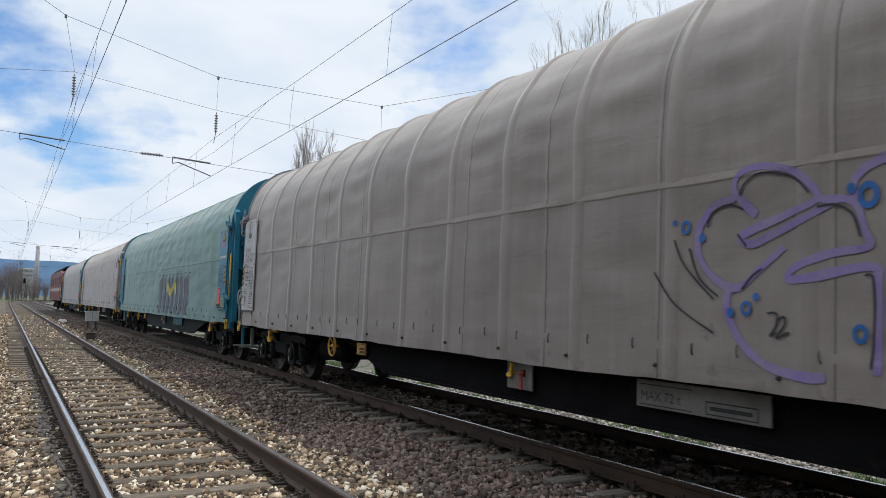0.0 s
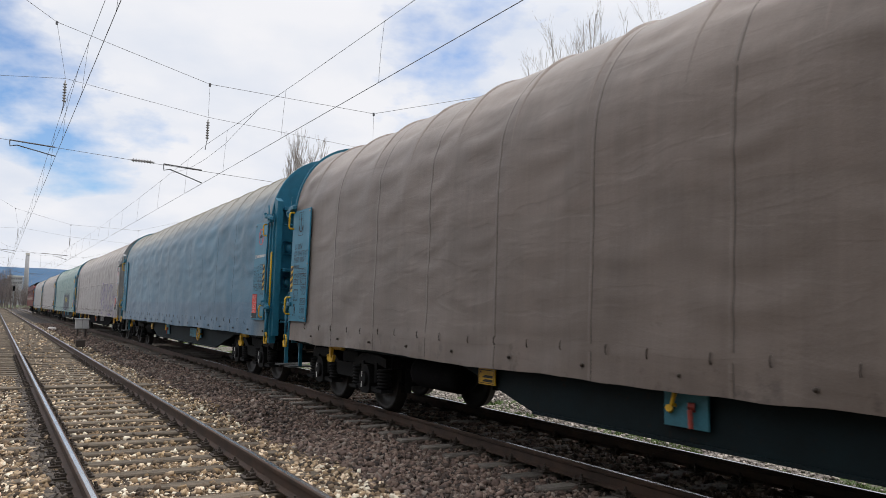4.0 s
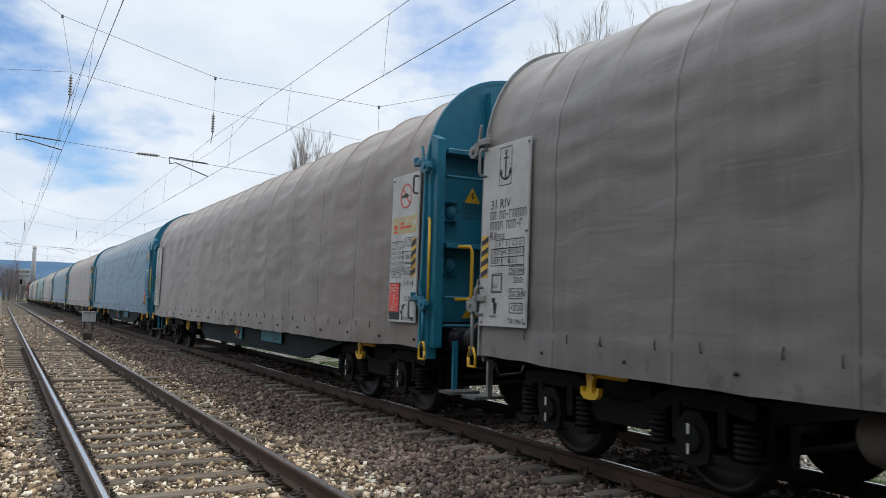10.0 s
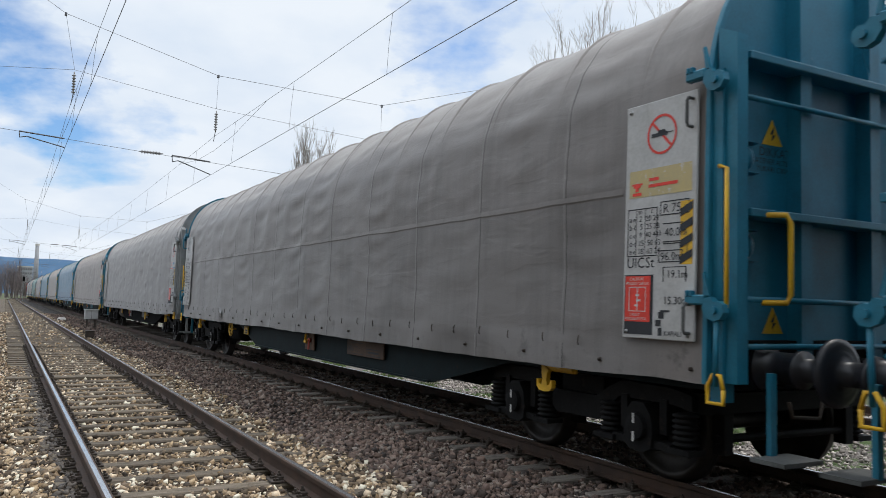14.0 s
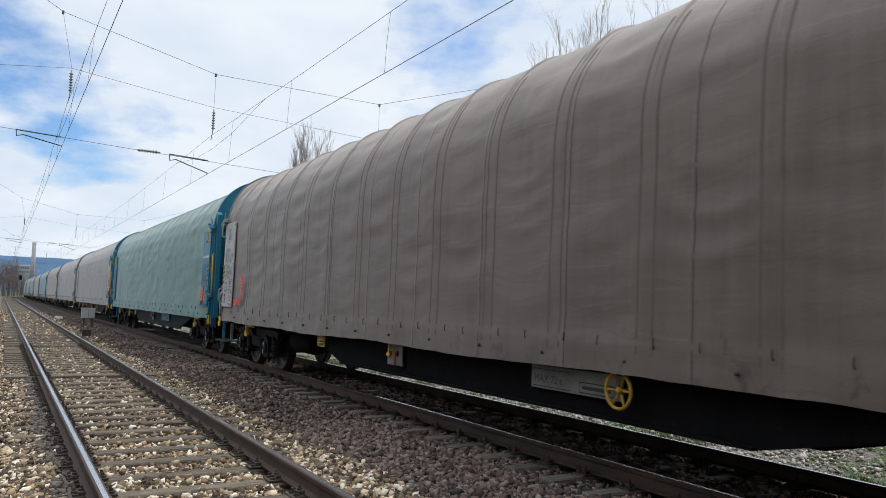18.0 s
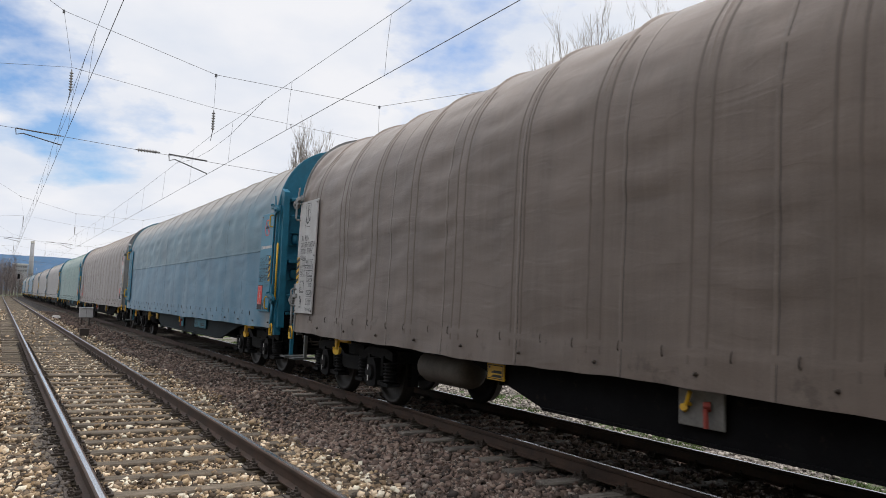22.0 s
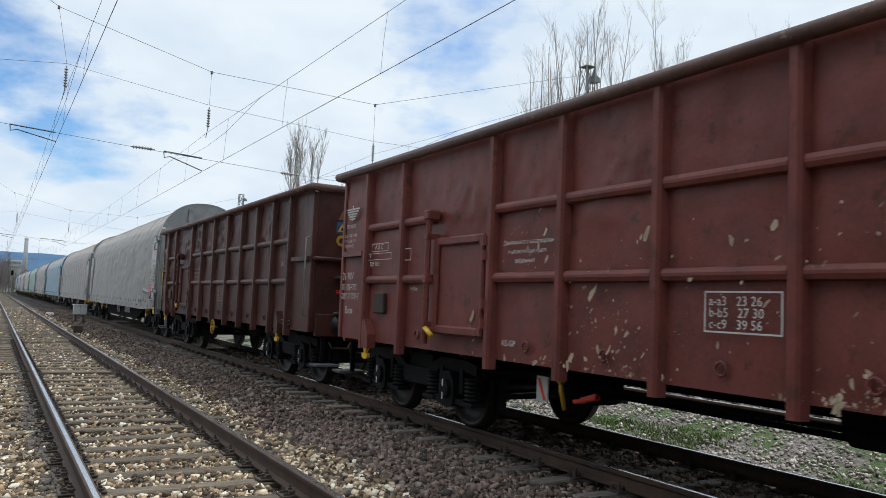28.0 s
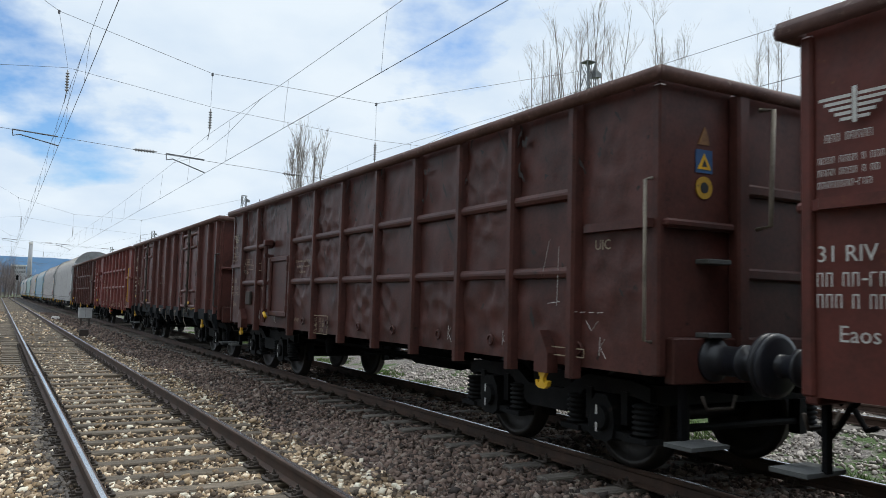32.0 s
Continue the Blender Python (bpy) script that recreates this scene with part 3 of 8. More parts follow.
def stones(name, count, xr, sr, size, keep, material, label, seed, coarse=False):
    """Loose crushed stone, each lump with its own shape."""
    rng = np.random.default_rng(seed)
    x, s = rng.uniform(*xr, count), rng.uniform(*sr, count)
    ok = np.array([keep(a, b, r) for a, b, r in zip(x, s, rng.random(count))])
    x, s = x[ok], s[ok]
    n = len(x)
    if coarse:
        base = np.array([(1, 0, 0), (-1, 0, 0), (0, 1, 0), (0, -1, 0), (0, 0, 1), (0, 0, -1)], float)
        tri = np.array([(0, 2, 4), (2, 1, 4), (1, 3, 4), (3, 0, 4), (2, 0, 5), (1, 2, 5), (3, 1, 5), (0, 3, 5)])
    else:
        base = np.array([(a, b, c) for a in (-1, 1) for b in (-1, 1) for c in (-1, 1)], float) * 0.72
        tri = np.array([(0, 1, 3), (0, 3, 2), (4, 6, 7), (4, 7, 5), (0, 4, 5), (0, 5, 1), (2, 3, 7), (2, 7, 6), (0, 2, 6), (0, 6, 4), (1, 5, 7), (1, 7, 3)])
    k = len(base)
    v = base[None] * (1 + rng.uniform(-0.3, 0.22, (n, k, 1))) + rng.uniform(-0.17, 0.17, (n, k, 3))
    v = v * rng.uniform(0.55, 1.25, (n, 1, 3))
    v[:, :, 2] *= 0.62
    ang = rng.uniform(0, 6.28, (n, 3)) * np.array((1.0, 0.13, 0.13))
    for a, (i, j) in enumerate(((0, 1), (1, 2), (0, 2))):
        c, sn = np.cos(ang[:, a])[:, None], np.sin(ang[:, a])[:, None]
        p, q = v[:, :, i] * c - v[:, :, j] * sn, v[:, :, i] * sn + v[:, :, j] * c
        v[:, :, i], v[:, :, j] = p, q
    sizes = size * np.clip(rng.lognormal(0, 0.32, n), 0.4, 1.9)
    v = v * sizes[:, None, None]
    z = np.array([bed_height(a, b) for a, b in zip(x, s)]) + rng.uniform(-0.55, 0.95, n) * sizes + 0.012
    v += np.stack([x, s, z], 1)[:, None, :]
    faces = (tri[None] + (np.arange(n) * k)[:, None, None]).reshape(-1, 3)
    ob = new(name, stuff_mesh(name, v.reshape(-1, 3), faces))
    ob.data.materials.append(material)
    return tagged(ob, label, "gravel", "", "stuff")


LONG_SLEEPER = 16.02


def on_sleeper(x, s):
    """True where a sleeper or a rail of one of the two tracks lies bare."""
    for c in (NEAR, FAR):
        if abs(abs(x - c) - 0.7535) < 0.10:
            return True
        if c == FAR:
            bare = 0.84 < abs(x - c) < 1.28
        elif x < c and (abs(s - LONG_SLEEPER) < 0.2 or 18.8 < s < 46):
            bare = x > c - 1.45
        else:
            bare = abs(x - c) < 0.72
        if bare and min((s + 13.48) % PITCH, PITCH - (s + 13.48) % PITCH) < 0.062:
            return True
    return False


def seam(x, s):
    return 3.10 + 0.20 * noise.noise((s * 0.6, 1.7, 0)) - 0.004 * s


def oily(x, s):
    """The dark strip of grease and brake dust outside the near rail."""
    return NEAR - 0.7535 - 0.25 - 0.10 * noise.noise((s * 1.4, 3.3, 0)) < x < NEAR - 0.80


def tan_side(x, s, r):
    return not (oily(x, s) and r > 0.12) and x < seam(x, s) + (r - 0.5) * 0.28 and (not on_sleeper(x, s) or r < 0.035) and x < 1.75 * s + 0.8


def dark_side(x, s, r):
    return x > seam(x, s) + (r - 0.5) * 0.28 and (not on_sleeper(x, s) or r < 0.03) and x < 1.75 * s + 0.8


def oily_side(x, s, r):
    return oily(x, s) and r > 0.12 and not on_sleeper(x, s)


def behind(x, s, r):
    return x < seam(x, s) + (r - 0.5) * 0.28 and (not on_sleeper(x, s) or r < 0.035)


def build_tracks():
    build_bed("ballast_bed", -7.0, 3.0, TAN_BED, "pale tan crushed-stone ballast under the near track")
    build_bed("ballast_bed_dark", 3.0, 7.9, DARK_BED, "dark brown crushed-stone ballast under the train's track")
    track("railway_track", NEAR, 0.0, "rusty rails with polished heads on weathered timber sleepers", SLEEPER, True, -14.0, 400.0, long_one=LONG_SLEEPER)
    track("railway_track", FAR, FAR_Z, "rusty rails on dark timber sleepers under the train", SLEEPER_DARK, True, -14.0, 400.0)
    track("railway_track", THIRD, THIRD_Z, "rusty siding rails beyond the train", SLEEPER_DARK, False, -14.0, 120.0)


def build_stones():
    stones("ballast_stones", 68000, (-0.9, 3.5), (1.6, 9.0), 0.0203, tan_side, TAN_STONE, "loose pale tan and white crushed stone", 1)
    stones("oily_ballast_stones", 16000, (0.1, 0.7), (1.4, 24.0), 0.022, oily_side, OILY_STONE, "crushed stone blackened by grease beside the rail", 14)
    stones("ballast_stones", 48000, (-0.9, 3.5), (9.0, 24.0), 0.0245, tan_side, TAN_STONE, "loose pale tan crushed stone further along", 2, True)
    stones("ballast_stones", 14000, (-0.9, 3.3), (24.0, 70.0), 0.038, tan_side, TAN_STONE, "distant pale crushed stone", 3, True)
    stones("ballast_stones", 20000, (-3.4, 3.3), (-6.0, 1.6), 0.036, behind, TAN_STONE, "loose pale tan crushed stone beside the viewer", 11, True)
    stones("ballast_stones", 9000, (-3.4, -0.9), (1.6, 9.0), 0.026, behind, TAN_STONE, "loose pale tan crushed stone on the shoulder", 12, True)
    stones("dark_ballast_stones", 14000, (2.6, 7.4), (-6.0, 1.2), 0.026, lambda x, s, r: not behind(x, s, r) and not on_sleeper(x, s), DARK_STONE, "loose dark brown crushed stone beside the train", 13, True)
    stones("dark_ballast_stones", 58000, (2.6, 7.6), (1.2, 10.0), 0.0218, dark_side, DARK_STONE, "loose dark brown crushed stone with pale lumps", 4)
    stones("dark_ballast_stones", 42000, (2.6, 7.6), (10.0, 24.0), 0.0275, dark_side, DARK_STONE, "loose dark brown crushed stone further along", 5, True)
    stones("dark_ballast_stones", 10000, (2.6, 5.0), (24.0, 70.0), 0.038, dark_side, DARK_STONE, "distant dark crushed stone", 6, True)


build_tracks()


# ---- the train ----
HALF = 1.37            # half the width of a covered wagon at its lower edge
HEM, CROWN = 0.905, 4.36
RIBS = [(k + 0.5) * 1.165 for k in range(-8, 8)]   # the hoops under the cloth
SEAM = 2.37
COVER = 9.465          # half the length of the tarpaulin
BAYS = 17
# how the cloth of each make hangs: drooping swags, level ripples, the ledge at the shoulder, the fall of the hem, gathers at the ends, first weld
FOLDS = [
    dict(swag=0.020, ripple=0.007, ledge=0.018, hem=0.000, gather=0.020, weld=0.55),
    dict(swag=0.010, ripple=0.018, ledge=0.010, hem=0.035, gather=0.030, weld=0.78),
    dict(swag=0.014, ripple=0.010, ledge=0.010, hem=0.030, gather=0.050, weld=0.10),
    dict(swag=0.014, ripple=0.012, ledge=0.016, hem=0.020, gather=0.030, weld=-0.35),
    dict(swag=0.012, ripple=0.006, ledge=0.014, hem=0.015, gather=0.024, weld=0.20),
    dict(swag=0.014, ripple=0.010, ledge=0.010, hem=0.025, gather=0.065, weld=-0.10),
]
HANG = {1: 1, 2: 4, 3: 3, 4: 4, 5: 0, 6: 2, 7: 0, 8: 2, 9: 1, 10: 3, 11: 3, 12: 5, 13: 4, 14: 5, 15: 2}


def clamp(v):
    return max(0.0, min(1.0, v))


def cover_at(w):
    """The cover's outline: w from 0 at one hem over the crown to 1 at the other; gives (across, up)."""
    u = abs(w - 0.5) * 2          # 1 at the hem, 0 at the crown
    if u > 0.5:
        k = (1 - u) / 0.5         # 0 at the hem, 1 at the shoulder
        x, z = HALF - 0.035 * k, HEM + (2.95 - HEM) * k
    else:
        a = (1 - u / 0.5) * math.pi / 2
        x, z = (HALF - 0.035) * math.cos(a) ** 0.86, 2.95 + (CROWN - 2.95) * math.sin(a) ** 0.92
    return (-x if w < 0.5 else x), z


def cover_point(seed, w, y, lift=0.0, drop=0.0):
    """A place on the cloth: it sags between the hoops, is ridged over them, and hangs slack at the hem."""
    f = FOLDS[seed]
    count = math.floor(y / 1.165 + 0.5)
    bow = math.sin(math.pi * (y / 1.165 + 0.5 - count))
    end = clamp((COVER - abs(y)) / 0.5)
    calm = clamp((COVER - 0.80 - abs(y)) / 0.5)      # the cloth lies flat under the plates
    x, z = cover_at(w)
    x2, z2 = cover_at(min(1, w + 0.01))
    x1, z1 = cover_at(max(0, w - 0.01))
    n = Vector((-(z2 - z1), 0, x2 - x1)).normalized()
    top = 1 - min(1.0, abs(w - 0.5) * 4)
    side = 1 - top
    d = lift - math.sqrt(bow) * (0.026 * top + 0.005 * side) - 0.062 * end * min(1.0, top * 2.5)
    d += 0.022 * side * calm * noise.noise((seed * 9.1 + x * 0.2, y * 0.5, z * 0.9)) + 0.010 * end * noise.noise((seed * 4.0, y * 1.5, z * 2.2))
    free = bow * (calm if z < 3.2 else end)
    # slack swags droop between two hoops, with sharp crests; most of them below the shoulder
    fall = z + 0.16 * bow + 0.10 * noise.noise((seed * 2.2, y * 0.6, count * 3.7))
    crest = 1 - min(1.0, 2.4 * abs(noise.noise((seed * 3.0 + 5.3 * count, y * 0.30, fall * 2.9))))
    d += f["swag"] * free * (0.25 + 0.75 * clamp((z - 1.3) / 1.0)) * (crest - 0.5) * (1 - 0.6 * top)
    d += f["ripple"] * (0.25 * end + 0.75 * free) * noise.noise((seed * 2.0 + 1.7 * count, y * 0.55, z * 5.2 + 0.8 * bow))
    # a batten under the cloth at the shoulder: it bulges over it and falls in below
    d += f["ledge"] * free * (math.exp(-((z - 3.26) / 0.11) ** 2) - 0.9 * math.exp(-((z - 3.04) / 0.12) ** 2))
    # gathers run up to the end hoops over the shoulder
    pull = clamp(1 - (COVER - abs(y)) / 1.25) * clamp((COVER - abs(y)) / 0.12) * clamp((z - 3.0) / 0.25)
    d += f["gather"] * pull * (0.75 - 1.6 * abs(noise.noise((seed * 1.3, 3.4 * (abs(y) + 0.55 * z), 0.8 * z)))) * 0.6
    if z > SEAM:
        d += 0.004
    low = max(0.0, 1 - (z - HEM) / 0.24)
    d += low * (0.026 * noise.noise((seed * 5.0, y * 1.7, 0)) + 0.012 * noise.noise((seed * 5.0, y * 4.6, 2)))
    if z < HEM + 0.25:
        d += 0.005
    dz = low * (0.035 * noise.noise((seed * 7.0, y * 0.4, 3)) + 0.012 * noise.noise((seed * 7.0, y * 2.4, 6)) - f["hem"] * calm) - drop
    return (x + n.x * d, y, z + n.z * d + dz)


def make_cover(seed):
    ny = 17 * 13
    across = [0.5 * i / 84 for i in range(84)] + [0.5 + 0.5 * i / 26 for i in range(27)]
    nw = len(across)
    verts = [cover_point(seed, w, -COVER + 2 * COVER * j / ny) for j in range(ny + 1) for w in across]
    i = np.arange(ny * (nw - 1))
    a = (i // (nw - 1)) * nw + i % (nw - 1)
    me = stuff_mesh("cover", verts, np.stack([a, a + 1, a + 1 + nw, a + nw], 1)[:, ::-1])
    me.polygons.foreach_set("use_smooth", np.ones(len(me.polygons), bool))
    return me


def make_lap(seed):
    """The free edge of the upper panel where it laps over the lower one."""
    bm = bmesh.new()
    w = (SEAM - HEM) / (2.95 - HEM) * 0.25
    prev = None
    ny = 17 * 12
    for j in range(ny + 1):
        y = -COVER + 0.9 + (2 * COVER - 1.9) * j / ny
        hang = 0.010 * noise.noise((seed * 2.0, y * 1.1, 7)) + 0.006 * noise.noise((seed * 2.0, y * 3.1, 9))
        a = Vector(cover_point(seed, w + 0.007, y, 0.001, 0.0))
        b = Vector(cover_point(seed, w + 0.001, y, 0.003 + 0.002 * noise.noise((seed, y * 2.0, 1)), hang))
        c = Vector(cover_point(seed, w - 0.001, y, 0.0, hang))
        row = [bm.verts.new(p) for p in (a, b, c)]
        if prev:
            for k in (0, 1):
                bm.faces.new((prev[k], prev[k + 1], row[k + 1], row[k]))
        prev = row
    return bm


def ribbon(seed, ys, w0=0.0, w1=0.5, steps=60, dirty=()):
    """A narrow band on the cloth from the hem upwards: ys gives (along, lift at the side, lift at the crown) across it. dirty: strips that hold grime."""
    bm = bmesh.new()
    prev = None
    for i in range(steps + 1):
        w = w0 + (w1 - w0) * i / steps
        top = clamp(1.6 * (1 - min(1.0, abs(w - 0.5) * 4)))
        row = [bm.verts.new(cover_point(seed, w, y, a + (b - a) * top)) for y, a, b in ys]
        if prev:
            for k in range(len(ys) - 1):
                bm.faces.new((prev[k], prev[k + 1], row[k + 1], row[k])).material_index = 1 if k in dirty else 0
        prev = row
    return bm


def make_weld(seed, y):
    """The lapped weld between two breadths of cloth, with grime in its step."""
    return ribbon(seed, [(y - 0.008, 0.0010, 0.0010), (y - 0.002, 0.0014, 0.0014), (y, 0.0020, 0.0020), (y + 0.035, 0.0010, 0.0010), (y + 0.05, -0.003, -0.003)], dirty=(0,))


def make_rib(seed, y, low):
    """The sewn band over a hoop: a narrow ridge over the roof; low: it runs on down the side as a flat strip."""
    ys = [(y - 0.084, -0.001, -0.006), (y - 0.080, 0.002, 0.0), (y - 0.020, 0.002, 0.002), (y, 0.0022, 0.018), (y + 0.020, 0.002, 0.002), (y + 0.080, 0.002, 0.0), (y + 0.084, -0.001, -0.006)]
    if not low:
        ys = [(y - 0.075, -0.004, -0.006), (y - 0.020, -0.004, 0.002), (y, -0.004, 0.018), (y + 0.020, -0.004, 0.002), (y + 0.075, -0.004, -0.006)]
    return ribbon(seed, ys, 0.0 if low else 0.20, 0.78, 84 if low else 60)


def make_rim():
    """The steel hoop that closes the cover at each end."""
    bm = bmesh.new()
    prev = None
    for i in range(49):
        x, z = cover_at(i / 48)
        n = Vector((x, 0, (z - 2.4) if z > 2.4 else 0)).normalized()
        p = Vector((x, 0, z))
        row = [bm.verts.new(p + n * a + Vector((0, b, 0))) for a, b in ((-0.025, 0.0), (0.020, 0.0), (0.026, 0.010), (0.026, 0.04), (-0.025, 0.04))]
        if prev:
            for k in range(4):
                bm.faces.new((prev[k], prev[k + 1], row[k + 1], row[k]))
        prev = row
    return bm


def make_end_panel():
    pts = [cover_at(i / 40) for i in range(41)]
    return slab(bmesh.new(), [(x * 0.992, z - 0.012) for x, z in pts], "y", -0.03, 0.0)


def make_boss():
    """A rounded pressing on the end wall."""
    bm = bmesh.new()
    lathe(bm, [(-0.075, 0.004), (-0.072, 0.030), (-0.058, 0.052), (-0.03, 0.066), (0.0, 0.07)], "y", 16)
    for v in bm.verts:
        v.co.z *= 1.45
    return bm


def make_channel(width, z0, z1, deep=0.14):
    bm = bmesh.new()
    slab(bm, [(-width / 2, 0), (width / 2, 0), (width / 2, deep), (width / 2 - 0.018, deep), (width / 2 - 0.018, 0.018), (-width / 2 + 0.018, 0.018), (-width / 2 + 0.018, deep), (-width / 2, deep)], "z", z0, z1)
    return bm


def make_wheelset():
    """Axle with two wheels, each with flange, tread, dished web and hub."""
    bm = bmesh.new()
    tube(bm, [(-1.0, 0, 0), (1.0, 0, 0)], 0.075, 12)
    for s in (-1, 1):
        prof = [(0.66, 0.09), (0.66, 0.13), (0.70, 0.15), (0.715, 0.38), (0.682, 0.40), (0.682, 0.488), (0.698, 0.488), (0.712, 0.463), (0.815, 0.457), (0.815, 0.40), (0.775, 0.385), (0.76, 0.17), (0.83, 0.14), (0.83, 0.09)]
        lathe(bm, [(s * a, r) for a, r in prof], "x", 32)
        # brake-worn rim marks
    return bm


def make_spring():
    """A stack of coils."""
    bm = bmesh.new()
    prof = [(0.0, 0.06)]
    for k in range(6):
        z = 0.01 + k * 0.045
        prof += [(z, 0.085), (z + 0.012, 0.108), (z + 0.026, 0.108), (z + 0.036, 0.085)]
    prof.append((0.275, 0.06))
    return lathe(bm, prof, "z", 10)


def make_axlebox():
    bm = bmesh.new()
    slab(bm, [(-0.15, 0.30), (-0.17, 0.42), (-0.15, 0.56), (-0.07, 0.66), (0.07, 0.66), (0.15, 0.56), (0.17, 0.42), (0.15, 0.30), (0.08, 0.26), (-0.08, 0.26)], "x", -0.11, 0.09)
    lathe(bm, [(-0.155, 0.07), (-0.15, 0.105), (-0.11, 0.115)], "x", 16, (0, 0, 0.46))
    for s in (-1, 1):
        box(bm, -0.11, 0.08, s * 0.43 - 0.13, s * 0.43 + 0.13, 0.30, 0.345)
        box(bm, -0.08, 0.06, min(s * 0.15, s * 0.34), max(s * 0.15, s * 0.34), 0.30, 0.36)
    return bm


def make_bogie_frame():
    """Two cranked side frames, a bolster and end beams."""
    bm = bmesh.new()
    line = [(-1.42, 0.76), (-1.42, 0.64), (-1.22, 0.67), (-0.58, 0.67), (-0.46, 0.55), (-0.3, 0.43), (0.3, 0.43), (0.46, 0.55), (0.58, 0.67), (1.22, 0.67), (1.42, 0.64), (1.42, 0.76), (1.2, 0.80), (0.62, 0.81), (0.45, 0.74), (0.28, 0.64), (-0.28, 0.64), (-0.45, 0.74), (-0.62, 0.81), (-1.2, 0.80)]
    for s in (-1, 1):
        slab(bm, line, "x", s * 1.0 - 0.07, s * 1.0 + 0.07)
        for y in (-0.9, 0.9):
            for d in (-0.23, 0.23):
                box(bm, s * 1.0 - 0.09, s * 1.0 + 0.09, y + d - 0.04, y + d + 0.04, 0.42, 0.70)
    box(bm, -1.0, 1.0, -0.3, 0.3, 0.58, 0.80)
    for y in (-1.42, 1.42):
        box(bm, -1.0, 1.0, y - 0.06, y + 0.06, 0.62, 0.78)
    lathe(bm, [(0.8, 0.22), (0.92, 0.22)], "z", 16)
    # side bearers and brake beams
    for s in (-1, 1):
        box(bm, s * 0.85 - 0.12, s * 0.85 + 0.12, -0.12, 0.12, 0.80, 0.93)
    for y in (-1.45, -0.35, 0.35, 1.45):
        tube(bm, [(-0.85, y, 0.42), (0.85, y, 0.42)], 0.035, 8)
        for s in (-1, 1):
            box(bm, s * 0.76 - 0.05, s * 0.76 + 0.05, y - 0.06, y + 0.06, 0.30, 0.62)
    return bm


WHEELSETS = []


def bogie(parent, y, z=0.0):
    frame_ob = part("bogie", shared("bogie", make_bogie_frame), BOGIE, parent, "grimy steel bogie with underside shade in its colour", pose(0, y, z))
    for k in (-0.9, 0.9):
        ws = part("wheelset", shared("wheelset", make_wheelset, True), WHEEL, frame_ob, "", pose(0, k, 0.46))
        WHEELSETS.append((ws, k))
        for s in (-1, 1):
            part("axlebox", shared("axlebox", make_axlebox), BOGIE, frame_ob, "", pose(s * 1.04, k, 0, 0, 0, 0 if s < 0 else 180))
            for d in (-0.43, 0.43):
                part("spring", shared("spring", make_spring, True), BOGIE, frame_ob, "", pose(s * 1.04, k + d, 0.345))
    for k in (-0.9, 0.9):
        for z in (0.34, 0.49):
            part("axlebox_mark", shared("axlebox_mark", lambda: bars([(-0.013, 0.0, 0.013, 0.08)])), WHITE_INK, frame_ob, "white reference mark", pose(-1.20, k, z))
    return frame_ob


def make_buffer():
    """Head towards +y from the headstock at y = 0."""
    bm = bmesh.new()
    lathe(bm, [(0.0, 0.17), (0.03, 0.17), (0.03, 0.115), (0.30, 0.115), (0.30, 0.135), (0.34, 0.135), (0.34, 0.085), (0.54, 0.085), (0.54, 0.13), (0.575, 0.235), (0.60, 0.235), (0.62, 0.19)], "y", 24)
    return bm


def make_coupling():
    bm = bmesh.new()
    box(bm, -0.05, 0.05, 0.0, 0.32, 0.98, 1.10, bevel=0.02)
    tube(bm, [(0, 0.28, 1.10), (0, 0.38, 1.07), (0, 0.40, 1.0), (0, 0.34, 0.95)], 0.035, 8)
    tube(bm, [(0, 0.30, 0.98), (0, 0.50, 0.72), (0, 0.62, 0.95)], 0.03, 8)
    return bm


def make_hose():
    bm = bmesh.new()
    tube(bm, [(-0.45, 0.02, 0.92), (-0.46, 0.18, 0.85), (-0.42, 0.34, 0.62), (-0.36, 0.48, 0.48), (-0.30, 0.60, 0.52)], 0.024, 8)
    return bm


def make_handle(pts, r=0.017):
    return new_tube(pts, r, 8)


def make_handwheel():
    bm = bmesh.new()
    n = 28
    ring = [(0.0, 0.15 * math.cos(6.2832 * k / n), 0.15 * math.sin(6.2832 * k / n)) for k in range(n + 1)]
    tube(bm, ring, 0.015, 8, caps=False)
    return bm


def make_spoke():
    return new_tube([(0.02, 0.03, 0), (0.0, 0.14, 0)], 0.010, 6)


def make_hub():
    return tube(lathe(bmesh.new(), [(-0.012, 0.004), (-0.012, 0.024), (0.0, 0.030), (0.05, 0.032)], "x", 12), [(0.04, 0, 0), (0.12, 0, 0)], 0.02, 8)


OLD_YELLOW = surface("dull_yellow_paint", (0.50, 0.30, 0.03), (0.28, 0.16, 0.02), rough=0.55, spots=(0.12, 0.07, 0.03), spot_amount=0.6)


def handwheel(root, m):
    rim = part("handwheel", shared("handwheel", make_handwheel, True), OLD_YELLOW, root, "yellow spoked handbrake wheel", m)
    for k in range(6):
        part("spoke", shared("spoke", make_spoke, True), OLD_YELLOW, rim, "", pose(0, 0, 0, 60 * k))
    part("hub", shared("hub", make_hub, True), OLD_YELLOW, rim)


